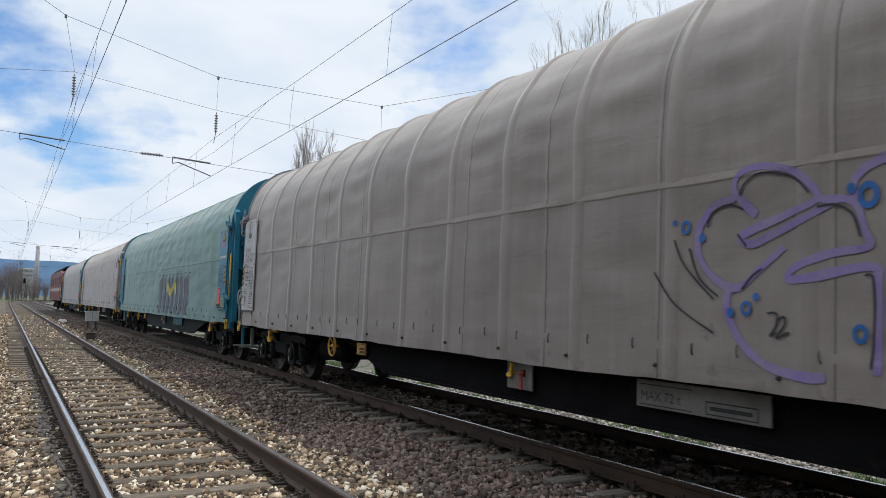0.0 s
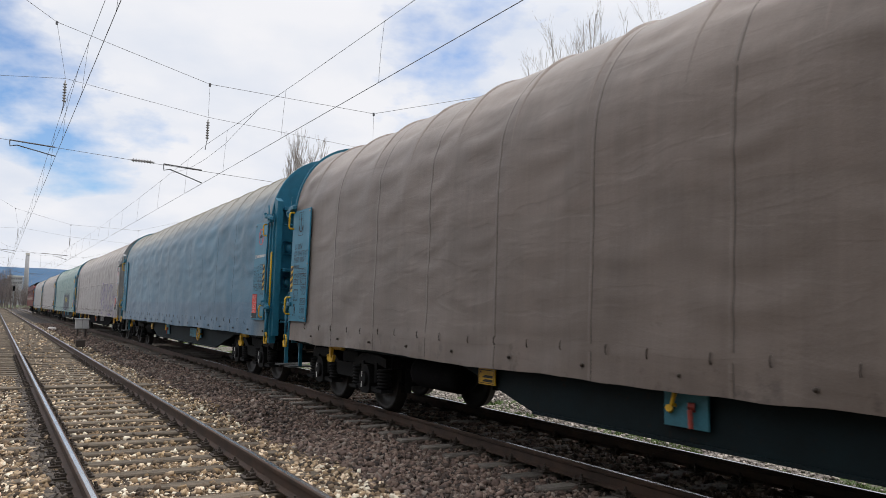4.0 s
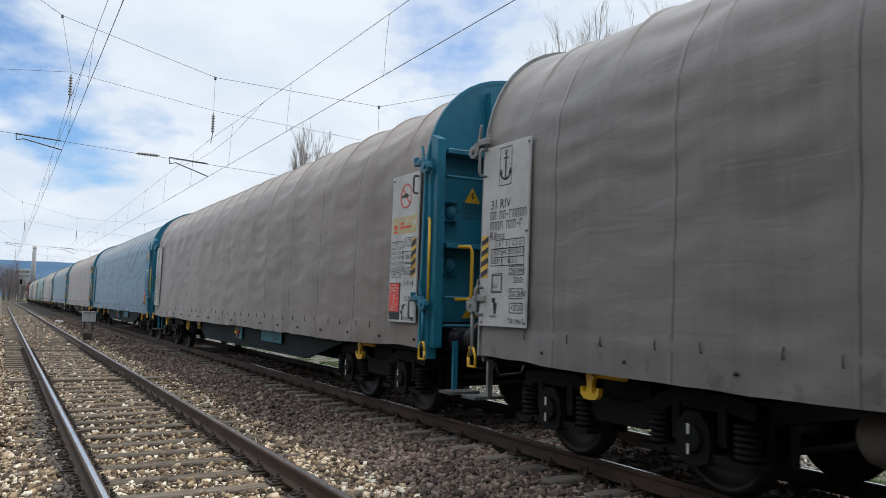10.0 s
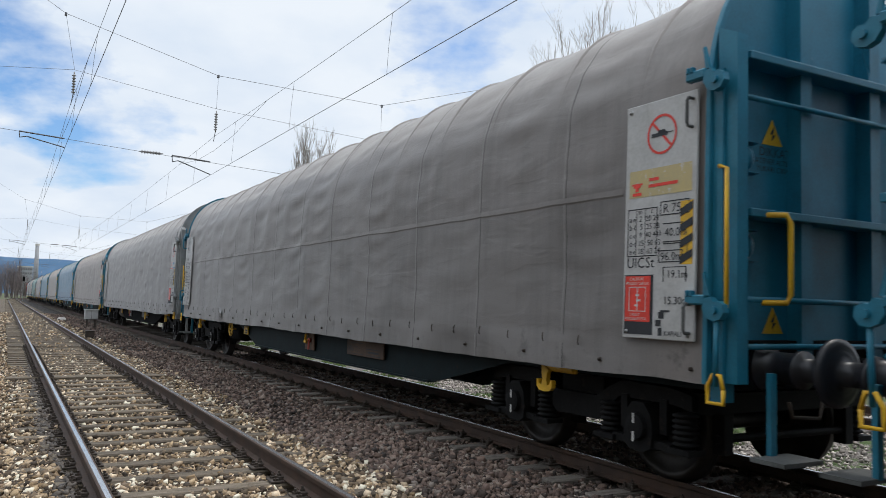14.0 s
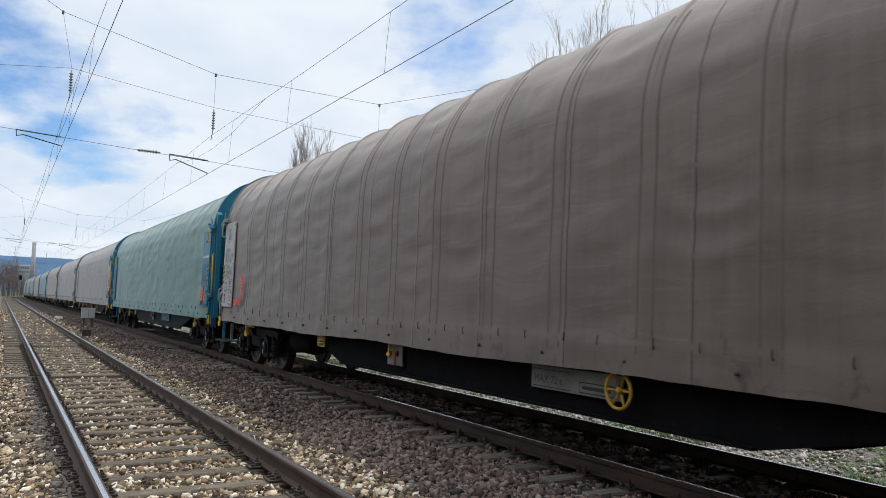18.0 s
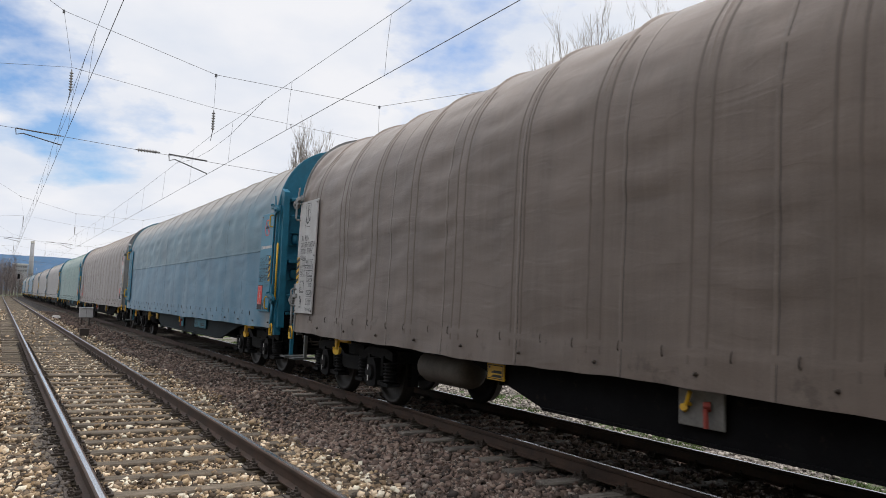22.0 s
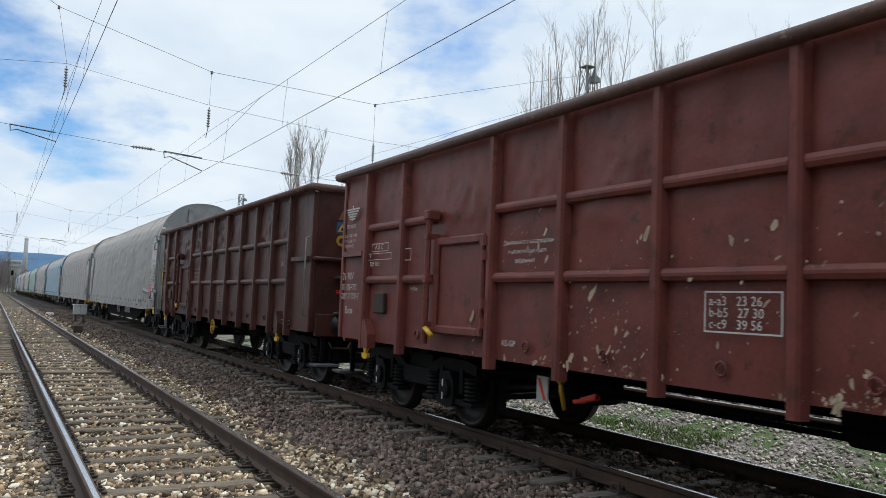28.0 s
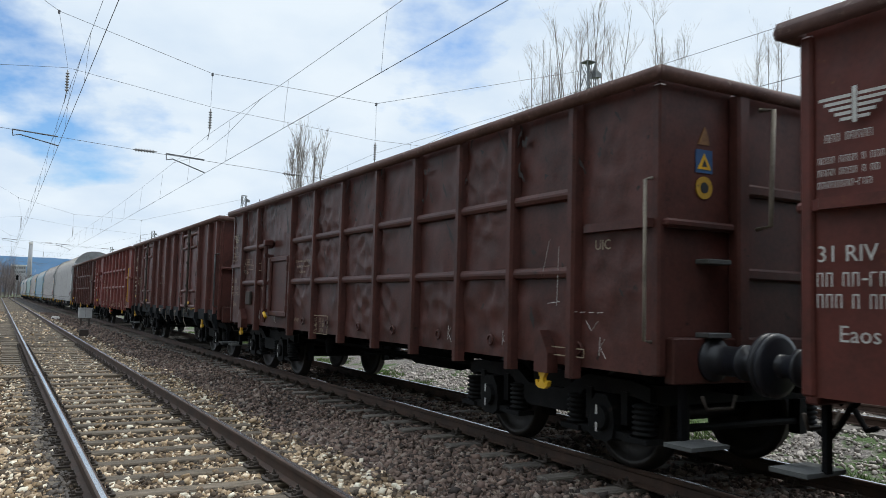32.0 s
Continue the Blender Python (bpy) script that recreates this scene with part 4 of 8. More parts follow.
def make_tow_hook():
    """A cast hook under the sill: an arm with two curled prongs."""
    bm = bmesh.new()
    box(bm, -0.03, 0.05, -0.34, 0.10, 0.02, 0.10, bevel=0.02)
    slab(bm, [(0.12, 0.10), (0.115, 0.0), (0.10, -0.06), (0.12, -0.115), (0.155, -0.10), (0.17, -0.06), (0.195, -0.065), (0.19, -0.13), (0.15, -0.165), (0.07, -0.175), (-0.01, -0.165), (-0.05, -0.13), (-0.055, -0.065),
              (-0.03, -0.06), (-0.015, -0.10), (0.02, -0.115), (0.04, -0.06), (0.03, 0.0), (0.0, 0.03)], "x", -0.05, -0.005)
    return bm


def make_drop_hook():
    """A cast hook that hangs straight down: shank and two curled prongs."""
    bm = bmesh.new()
    slab(bm, [(-0.045, 0.05), (0.045, 0.05), (0.05, -0.01), (0.022, -0.05), (0.026, -0.085), (0.055, -0.10), (0.072, -0.07), (0.092, -0.075), (0.085, -0.12), (0.04, -0.145), (-0.04, -0.145), (-0.085, -0.12), (-0.092, -0.075),
              (-0.072, -0.07), (-0.055, -0.10), (-0.026, -0.085), (-0.022, -0.05), (-0.05, -0.01)], "x", -0.045, -0.005)
    return bm


def make_clip():
    bm = bmesh.new()
    tube(bm, [(0, 0, 0.045), (-0.010, 0, 0.025), (-0.011, 0, -0.02), (0, 0, -0.04)], 0.0055, 6)
    return bm


def make_stud():
    return lathe(bmesh.new(), [(0.01, 0.018), (-0.010, 0.015), (-0.018, 0.007)], "x", 8)


def make_sill(rear, front, low, thick=0.02):
    """One fish-bellied sill: rear and front give the places where the belly ends."""
    line = [(-9.5, 1.1), (-9.5, 0.84), (rear - 1.7, 0.84), (rear, low), (front, low), (front + 1.4, 0.84), (9.5, 0.84), (9.5, 1.1)]
    bm = slab(bmesh.new(), line, "x", -thick, thick)
    slab(bm, [(rear, low), (front, low), (front, low + 0.025), (rear, low + 0.025)], "x", -0.06, 0.06)
    return bm


def make_deck():
    return new_box(-1.3, 1.3, -9.44, 9.44, 1.104, 1.2)


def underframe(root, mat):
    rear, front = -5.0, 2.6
    deck = part("underframe", shared("deck", make_deck), mat, root, "steel underframe with underside shade in its dark colour")
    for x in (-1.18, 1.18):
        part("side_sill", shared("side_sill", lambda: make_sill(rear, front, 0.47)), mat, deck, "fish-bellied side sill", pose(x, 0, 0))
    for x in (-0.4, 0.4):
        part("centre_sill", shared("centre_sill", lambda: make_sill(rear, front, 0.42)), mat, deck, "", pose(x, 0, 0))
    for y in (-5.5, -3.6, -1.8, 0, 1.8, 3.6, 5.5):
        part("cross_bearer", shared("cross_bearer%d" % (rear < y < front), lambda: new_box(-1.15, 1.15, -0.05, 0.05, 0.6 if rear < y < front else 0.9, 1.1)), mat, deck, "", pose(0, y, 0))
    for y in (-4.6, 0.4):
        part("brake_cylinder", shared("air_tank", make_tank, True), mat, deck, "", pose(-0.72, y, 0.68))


def make_brake_mark():
    """A frame, a lever dot and two slanted wedges."""
    bm = bars(framed(-0.145, -0.072, 0.145, 0.072, 0.008) + [(-0.125, 0.035, -0.095, 0.055)])
    for lift in (-0.055, -0.012):
        quad(bm, *[(0, -u, v + lift) for u, v in ((-0.09, 0.0), (0.125, 0.0), (0.125, 0.028), (-0.02, 0.028))])
    return bm


def make_tank():
    return lathe(bmesh.new(), [(-0.62, 0.03), (-0.60, 0.12), (-0.54, 0.18), (-0.46, 0.2), (0.46, 0.2), (0.54, 0.18), (0.60, 0.12), (0.62, 0.03)], "y", 18)


def make_step():
    bm = bmesh.new()
    box(bm, -0.2, 0.2, -0.28, 0.0, 0.0, 0.03)
    return bm


def letters(u, v, h, text):
    """One bar for each letter of a word that is not spelt out; a dash is a short bar, a blank a gap."""
    out = []
    for c in text:
        if c == "-":
            out.append((u, v + h * 0.42, u + h * 0.4, v + h * 0.55))
        elif c != " ":
            out += [(u, v, u + h * 0.10, v + h), (u + h * 0.10, v + h * 0.90, u + h * 0.5, v + h), (u + h * 0.40, v, u + h * 0.5, v + h * 0.90)][: 2 if len(out) % 3 else 3]
        u += h * (0.55 if c in " -" else 0.72)
    return out


def stencil_front(kind, ge):
    """Words of the plate at the leading end; the registration and the owner's mark are bars."""
    words = [("GE" if ge else "", 0.595, 1.345, 0.10), ("31 TEN" if ge else "31 RIV", 0.16, 1.17, 0.095), ("Rilnss", 0.16, 0.85, 0.085), ("A", 0.33, 0.775, 0.05), ("B", 0.46, 0.775, 0.05), ("C", 0.58, 0.775, 0.05),
             ("D", 0.70, 0.775, 0.05), ("S", 0.24, 0.69, 0.05), ("37.5", 0.295, 0.69, 0.05), ("45.5", 0.42, 0.69, 0.05), ("53.5", 0.545, 0.69, 0.05), ("63.5", 0.67, 0.69, 0.05),
             ("SS", 0.22, 0.60, 0.05), ("37.5", 0.295, 0.60, 0.05), ("45.5", 0.50, 0.60, 0.05), ("26", 0.56, 0.49, 0.06), ("500kg", 0.65, 0.50, 0.045), ("20.0t", 0.62, 0.40, 0.06),
             ("20.2kN", 0.57, 0.265, 0.06), ("<2'30", 0.58, 0.125, 0.06), ("20.34m", 0.56, 0.0, 0.05), ("G1", 0.25, 0.35, 0.05), ("KAPALI", 0.20, 0.05, 0.03)]
    lines = letters(0.16, 1.055, 0.088, "xx xx-xxxxx") + letters(0.16, 0.948, 0.088, "xxxx xxx-x")
    lines += (framed(0.565, 1.30, 0.80, 1.49) if ge else []) + framed(0.31, 1.40, 0.53, 1.80) + framed(0.20, 0.575, 0.79, 0.755) + framed(0.20, 0.66, 0.79, 0.668) + framed(0.28, 0.75, 0.79, 0.845)
    lines += [(u, 0.58, u + 0.007, 0.845) for u in (0.28, 0.40, 0.53, 0.655)]
    lines += framed(0.54, 0.475, 0.79, 0.57) + framed(0.55, 0.24, 0.79, 0.345) + framed(0.56, 0.10, 0.79, 0.205) + framed(0.22, 0.30, 0.42, 0.50) + framed(0.235, 0.315, 0.405, 0.485)
    # lever sign
    lines += [(0.24, 0.20, 0.30, 0.25), (0.27, 0.14, 0.33, 0.20), (0.28, 0.09, 0.32, 0.14), (0.54, 0.02, 0.55, 0.06), (0.79, 0.02, 0.80, 0.06)]
    return words, lines


def stencil_rear():
    words = [("m", 0.155, 0.985, 0.04), ("t", 0.30, 0.985, 0.04), ("a-a  2  20 24", 0.06, 0.925, 0.045), ("b-b  5  25 28", 0.06, 0.86, 0.045), ("c-c  9  40 44", 0.06, 0.795, 0.045),
             ("d-d 15  50 63", 0.06, 0.73, 0.045), ("e-e 18  63 24", 0.06, 0.665, 0.045), ("R 75 m", 0.43, 0.975, 0.07), ("40.0m", 0.45, 0.79, 0.065), ("96.0m", 0.41, 0.605, 0.065),
             ("UIC", 0.04, 0.555, 0.085), ("St", 0.25, 0.555, 0.085), ("19.1m", 0.48, 0.47, 0.06), ("15.30m", 0.45, 0.27, 0.06), ("KAPALI", 0.46, 0.03, 0.04)]
    lines = framed(0.04, 0.645, 0.37, 1.03) + framed(0.40, 0.955, 0.70, 1.065) + [(u, 0.65, u + 0.006, 1.025) for u in (0.135, 0.235)]
    lines += framed(0.39, 0.59, 0.64, 0.685) + [(0.43, 0.745, 0.64, 0.753), (0.43, 0.885, 0.64, 0.893), (0.40, 0.80, 0.41, 0.84), (0.66, 0.80, 0.67, 0.84), (0.44, 0.73, 0.68, 0.738), (0.68, 0.62, 0.688, 0.73)]
    lines += [(0.44, 0.55, 0.68, 0.556), (0.44, 0.44, 0.45, 0.556), (0.67, 0.44, 0.68, 0.556), (0.40, 0.16, 0.46, 0.21), (0.37, 0.10, 0.43, 0.15), (0.40, 0.03, 0.44, 0.09), (0.42, 0.21, 0.52, 0.225)]
    return words, lines


def make_ring(u, v, r, w, n=28, slash=True):
    """A round prohibition sign on the side plane."""
    bm = bmesh.new()
    for k in range(n):
        a, b = 6.28319 * k / n, 6.28319 * (k + 1) / n
        quad(bm, *[(0, -(u + q * math.cos(c)), v + q * math.sin(c)) for q, c in ((r, a), (r, b), (r - w, b), (r - w, a))])
    if slash:
        c = r * 0.7
        quad(bm, *[(0, -(u + p), v + q) for p, q in ((-c - w * 0.4, c - w * 0.4), (-c + w * 0.4, c + w * 0.4), (c + w * 0.4, -c + w * 0.4), (c - w * 0.4, -c - w * 0.4))])
    return bm


def make_anchor():
    """Ring, shank, stock and two curved arms with flukes."""
    u, v = 0.42, 1.56

    def arc(bm, c, r, w, a0, a1, n):
        for k in range(n):
            a, b = radians(a0 + (a1 - a0) * k / n), radians(a0 + (a1 - a0) * (k + 1) / n)
            quad(bm, *[(0, -(u + q * math.cos(t)), c + q * math.sin(t)) for q, t in ((r, a), (r, b), (r - w, b), (r - w, a))])
    bm = make_ring(u, v + 0.185, 0.022, 0.010, 14, False)
    quad(bm, *[(0, -(u + p), q) for p, q in ((-0.010, v - 0.11), (0.010, v - 0.11), (0.010, v + 0.165), (-0.010, v + 0.165))])
    quad(bm, *[(0, -(u + p), q) for p, q in ((-0.045, v + 0.115), (0.045, v + 0.115), (0.045, v + 0.132), (-0.045, v + 0.132))])
    arc(bm, v - 0.005, 0.10, 0.022, 200, 340, 12)
    for e in (-1, 1):
        quad(bm, *[(0, -(u + e * p), q) for p, q in ((0.052, v - 0.035), (0.108, v - 0.052), (0.092, v + 0.02), (0.09, v + 0.018))])
    return bm


def stripes(u0, v0, u1, v1, n):
    """Slanted hazard stripes inside a rectangle, on the side plane."""
    bm = bmesh.new()
    h = (v1 - v0) / n
    w = u1 - u0
    for k in range(n):
        a = v0 + k * h
        quad(bm, *[(0, -u, min(v1, max(v0, v))) for u, v in ((u0, a), (u1, a + h * 0.45), (u1, a + h * 0.95), (u0, a + h * 0.5))])
    return bm


def plate_front(root, kind, frame_paint, ge):
    """The lettered plate at the leading end."""
    x0 = -HALF - 0.030
    plate = part("front_plate", shared("front_plate", lambda: new_box(-0.012, 0.012, -0.84, 0.0, 0.0, 1.88, bevel=0.004)), PLATE[kind], root,
                 "light blue lettered steel plate" if kind == "teal" else "white lettered steel plate", pose(x0, COVER - 0.02, 1.22, 0, 1.0, 0))
    tag = kind + str(ge)
    key = "front_words_" + tag
    if key not in SHARED:
        words, lines = stencil_front(kind, ge)
        SHARED[key] = lettering(words)
        SHARED["front_lines_" + tag] = mesh_from("front_lines", bars(lines))
    m = pose(-0.0155, 0, 0.04)
    part("lettering", SHARED[key], INK, plate, "black stencilled lettering", m)
    part("marking", SHARED["front_lines_" + tag], INK, plate, "black stencilled boxes and bars", m)
    part("anchor_mark", shared("anchor_mark", make_anchor), INK, plate, "black anchor stencil", m)
    part("hazard_ground", shared("hazard_ground", lambda: bars([(0.01, 0.50, 0.14, 0.94)])), YELLOW, plate, "yellow hazard patch", pose(-0.0145, 0, 0.0))
    part("hazard_stripes", shared("hazard_stripes", lambda: stripes(0.01, 0.50, 0.14, 0.94, 4)), INK, plate, "black hazard stripes", pose(-0.0175, 0, 0.0))
    for z in (0.12, 1.58):
        part("grab_handle", shared("plate_handle", lambda: make_handle([(0, 0.0, 0), (-0.07, 0.0, 0), (-0.09, 0, 0.03), (-0.09, 0, 0.25), (-0.07, 0, 0.28), (0, 0, 0.28)])),
             YELLOW if kind == "teal" else frame_paint, plate, "", pose(-0.01, -0.05, z))
    for y, z in ((-0.82, 0.05), (-0.82, 0.95), (-0.82, 1.83), (-0.05, 0.04)):
        part("bolt", shared("stud", make_stud, True), STEEL, plate, "", pose(-0.012, y, z))


def plate_rear(root, kind, sticker):
    x0 = -HALF - 0.030
    plate = part("rear_plate", shared("rear_plate", lambda: new_box(-0.012, 0.012, -0.76, 0.0, 0.0, 1.88, bevel=0.004)), PLATE[kind], root,
                 "white lettered steel plate with a red fragile label" if kind == "white" else "blue lettered steel plate with a red fragile label", pose(x0, -COVER + 0.82, 1.20, 0, 1.0, 0))
    if "rear_words" not in SHARED:
        words, lines = stencil_rear()
        SHARED["rear_words"] = lettering(words)
        SHARED["rear_lines"] = mesh_from("rear_lines", bars(lines))
        SHARED["label_words"] = lettering([("CAUTION", 0.08, 0.455, 0.024), ("FRAGILE CARGO", 0.04, 0.42, 0.024), ("DIKKAT", 0.09, 0.175, 0.022), ("KIRILABILIR ESYA", 0.035, 0.142, 0.022)])
    m = pose(-0.0155, 0, 0.0)
    part("lettering", SHARED["rear_words"], INK, plate, "black stencilled lettering", m)
    part("marking", SHARED["rear_lines"], INK, plate, "black stencilled boxes", m)
    part("prohibition_sign", shared("no_ring", lambda: make_ring(0.40, 1.60, 0.16, 0.02)), RED_INK, plate, "red prohibition ring", pose(-0.0158, 0, 0))
    part("label_ground", shared("label_ground", lambda: bars([(0.02, 0.03, 0.34, 0.50)])), INK, plate, "dark backing of the label", pose(-0.0142, 0, 0))
    part("fragile_label", shared("fragile_label", lambda: bars([(0.03, 0.13, 0.31, 0.49)])), RED_INK, plate, "red fragile-cargo label", pose(-0.0165, 0, 0))
    part("label_words", SHARED["label_words"], WHITE_INK, plate, "white label lettering", pose(-0.0185, 0, 0))
    part("label_sign", shared("label_sign", lambda: bars(framed(0.075, 0.21, 0.265, 0.405, 0.006) + [(0.15, 0.33, 0.19, 0.345), (0.16, 0.29, 0.205, 0.305), (0.14, 0.25, 0.18, 0.265), (0.165, 0.22, 0.175, 0.40)])), WHITE_INK, plate, "white crack pictogram", pose(-0.0185, 0, 0))
    part("hazard_ground", shared("hazard_ground_r", lambda: bars([(0.61, 0.57, 0.735, 1.05)])), YELLOW, plate, "yellow hazard patch", pose(-0.0138, 0, 0))
    part("hazard_stripes", shared("hazard_stripes_r", lambda: stripes(0.61, 0.57, 0.735, 1.05, 4)), INK, plate, "grey-black hazard stripes", pose(-0.0172, 0, 0))
    if sticker == "yellow":
        part("sticker", shared("sticker", lambda: bars([(0.05, 1.12, 0.72, 1.34)])), STICKER, plate, "worn pale yellow sticker", pose(-0.0145, 0, 0))
        part("emblem", shared("emblem", lambda: bars([(0.08, 1.22, 0.20, 1.235), (0.10, 1.20, 0.18, 1.22), (0.12, 1.17, 0.16, 1.20), (0.09, 1.135, 0.19, 1.16), (0.27, 1.24, 0.38, 1.265), (0.27, 1.19, 0.58, 1.215)])), RED_INK, plate, "red winged emblem and word bars", pose(-0.0168, 0, 0))
    elif kind == "teal":
        part("word_bar", shared("word_bar_w", lambda: bars([(0.16, 1.20, 0.34, 1.25), (0.36, 1.20, 0.66, 1.25), (0.68, 1.20, 0.73, 1.25), (0.08, 1.19, 0.13, 1.26)])), WHITE_INK, plate, "white operator's word bars", pose(-0.0155, 0, 0))
    else:
        part("emblem", shared("emblem2", lambda: make_ring(0.17, 1.24, 0.06, 0.02, 20, False)), RED_INK, plate, "red crescent emblem", pose(-0.0155, 0, 0))
        part("word_bar", shared("word_bar", lambda: bars([(0.40, 1.21, 0.60, 1.28), (0.07, 1.265, 0.13, 1.275), (0.21, 1.265, 0.27, 1.275), (0.08, 1.245, 0.12, 1.255), (0.22, 1.245, 0.26, 1.255)])), BLUE_INK, plate, "pale blue operator's word bar", pose(-0.0155, 0, 0))
        part("swoosh", shared("swoosh_r", lambda: bars([(0.03, 1.085, 0.40, 1.105)])), RED_INK, plate, "red stripe", pose(-0.0155, 0, 0))
        part("swoosh", shared("swoosh_b", lambda: bars([(0.36, 1.085, 0.735, 1.125)])), BLUE_INK, plate, "blue stripe", pose(-0.0147, 0, 0))
    part("sign_mark", shared("sign_mark", lambda: bars([(0.29, 1.585, 0.46, 1.615), (0.36, 1.61, 0.44, 1.635), (0.45, 1.60, 0.52, 1.608)])), INK, plate, "black wagon pictogram", pose(-0.0170, 0, 0))
    for z in (0.06, 1.60):
        part("grab_handle", shared("rear_plate_handle", lambda: make_handle([(0, 0.0, 0), (-0.05, 0.0, 0), (-0.065, 0, 0.025), (-0.065, 0, 0.19), (-0.05, 0, 0.215), (0, 0, 0.215)], 0.013)),
             YELLOW if kind == "teal" else STEP_PAINT, plate, "", pose(-0.01, -0.715, z))
    for y, z in ((-0.05, 1.83), (-0.05, 0.05), (-0.70, 0.04)):
        part("bolt", shared("stud", make_stud, True), STEEL, plate, "", pose(-0.012, y, z))


def make_gusset():
    """Lock of the end hoop: a notched block on the cover's edge, and a hooked cam that turns on a pin beyond it."""
    bm = new_box(-0.035, 0.035, 0.01, 0.20, 0.03, 0.105, bevel=0.012)
    for y in (0.13, 0.17):
        box(bm, -0.045, 0.0, y - 0.012, y + 0.012, 0.09, 0.135, bevel=0.004)
    slab(bm, [(0.02, 0.075), (-0.04, 0.09), (-0.075, 0.05), (-0.11, 0.06), (-0.155, 0.035), (-0.165, -0.02), (-0.13, -0.07), (-0.07, -0.085), (-0.01, -0.06), (0.03, 0.0)], "x", -0.03, 0.03)
    lathe(bm, [(-0.055, 0.028), (0.055, 0.028)], "x", 12, (0, -0.085, -0.005))
    slab(bm, [(-0.02, 0.10), (0.02, 0.10), (0.045, 0.26), (0.03, 0.27)], "x", -0.012, 0.012)
    return bm


def make_end_post():
    """A hollow corner stanchion with a slanted head."""
    bm = make_channel(0.11, 0.92, 3.40, 0.17)
    slab(bm, [(0.0, 3.40), (0.17, 3.40), (0.17, 3.52), (0.0, 3.44)], "x", -0.055, 0.055)
    return bm


def end_gear(root, sign, paint):
    """Everything on one end wall. sign: +1 leading end, -1 trailing end."""
    turn = 0 if sign < 0 else 180
    base = pose(0, sign * COVER, 0, 0, 0, turn)       # local -y points out of the wagon

    def put(name, key, make, mat, label="", m=None, smooth=False):
        return part(name, shared(key, make, smooth), mat, root, label, base @ m if m is not None else base)
    put("end_wall", "end_panel", make_end_panel, paint, "painted steel end wall")
    put("end_hoop", "end_rim", make_rim, paint, "painted steel end hoop", pose(0, -0.04, 0))
    for x in (-1.27, 1.27):
        if sign < 0:
            put("corner_post", "corner_post", lambda: make_channel(0.12, 0.78, 3.2, 0.11), paint, "", pose(x, -0.13, 0))
        else:
            put("corner_post", "corner_post_front", lambda: make_channel(0.10, 0.84, 3.2, 0.03), paint, "", pose(x, -0.05, 0))
    for x in (-1.245, 1.245) if sign < 0 else (-0.98, 0.98):
        put("end_post", "end_post", make_end_post, paint, "", pose(x, -0.235 if sign < 0 else -0.20, 0))
    for x in (-0.44, 0.44):
        put("gusset", "end_gusset", lambda: slab(bmesh.new(), [(-0.03, 3.32), (-0.16, 3.32), (-0.16, 3.42), (-0.03, 3.85)], "x", -0.008, 0.008), paint, "", pose(x + (0.075 if x < 0 else -0.075), 0, 0))
        put("end_post", "mid_post", lambda: make_channel(0.13, 0.95, 4.15, 0.13), paint, "", pose(x, -0.16, 0))
    for z in (3.30, 2.14):
        put("cross_beam", "cross_beam", lambda: new_box(-1.15, 1.15, -0.2, 0.0, -0.02, 0.04, bevel=0.006), paint, "", pose(0, -0.03, z))
    for z in (3.0, 1.52, 1.18):
        put("cross_rod", "cross_rod", lambda: new_tube([(-1.15, -0.19, 0), (1.15, -0.19, 0)], 0.022, 8), paint, "", pose(0, 0, z), True)
    if paint is PAINT["teal"]:
        put("hand_rail", "rail_tall_teal", lambda: make_handle([(-1.33, -0.10, 1.43), (-1.37, -0.20, 1.45), (-1.37, -0.20, 2.45), (-1.33, -0.10, 2.48)]), YELLOW, "yellow hand rail", None, True)
    else:
        put("hand_rail", "rail_tall", lambda: make_handle([(-1.22, -0.23, 1.24), (-1.22, -0.32, 1.26), (-1.22, -0.32, 2.34), (-1.22, -0.23, 2.36)]), YELLOW, "yellow hand rail", None, True)
    put("hand_rail", "rail_bow", lambda: make_handle([(-1.0, -0.2, 1.50), (-0.86, -0.30, 1.50), (-0.84, -0.32, 1.56), (-0.84, -0.32, 2.08), (-0.86, -0.30, 2.14), (-1.0, -0.2, 2.14)], 0.022), YELLOW, "yellow hand rail", None, True)
    for x in (-1.0, 1.0):
        for z in (1.92, 2.58):
            put("end_boss", "end_boss", make_boss, paint, "", pose(x, -0.03, z), True)
            for dz in (-0.115, 0.115):
                put("boss_plate", "boss_plate", lambda: slab(bmesh.new(), [(-0.10, 0.0), (0.10, 0.0), (0.06, -0.10), (-0.06, -0.10)], "z", -0.004, 0.004), paint, "", pose(x, -0.03, z + dz))
    for z, k in ((2.72, 1.0), (1.27, 1.0)):
        put("warning_sign", "tri_y", lambda: slab(bmesh.new(), [(-0.115, 0.0), (0.115, 0.0), (0.0, 0.20)], "y", -0.004, 0.0), YELLOW, "yellow warning triangle", pose(-0.68, -0.034, z))
        put("warning_bolt", "tri_b", lambda: slab(bmesh.new(), [(-0.015, 0.03), (0.03, 0.08), (0.0, 0.08), (0.018, 0.15), (-0.03, 0.085), (0.0, 0.085)], "y", -0.003, 0.0), INK, "black lightning mark", pose(-0.68, -0.041, z))
    if "warn_words" not in SHARED:
        SHARED["warn_words"] = lettering([("DIKKAT", -0.15, 0.11, 0.07), ("KATENER ALTINDA", -0.23, 0.05, 0.042), ("YUKARI CIKMA", -0.18, -0.01, 0.042)], "rear")
    part("warning_text", SHARED["warn_words"], INK, root, "black warning lettering", base @ pose(-0.68, -0.036, 2.52))
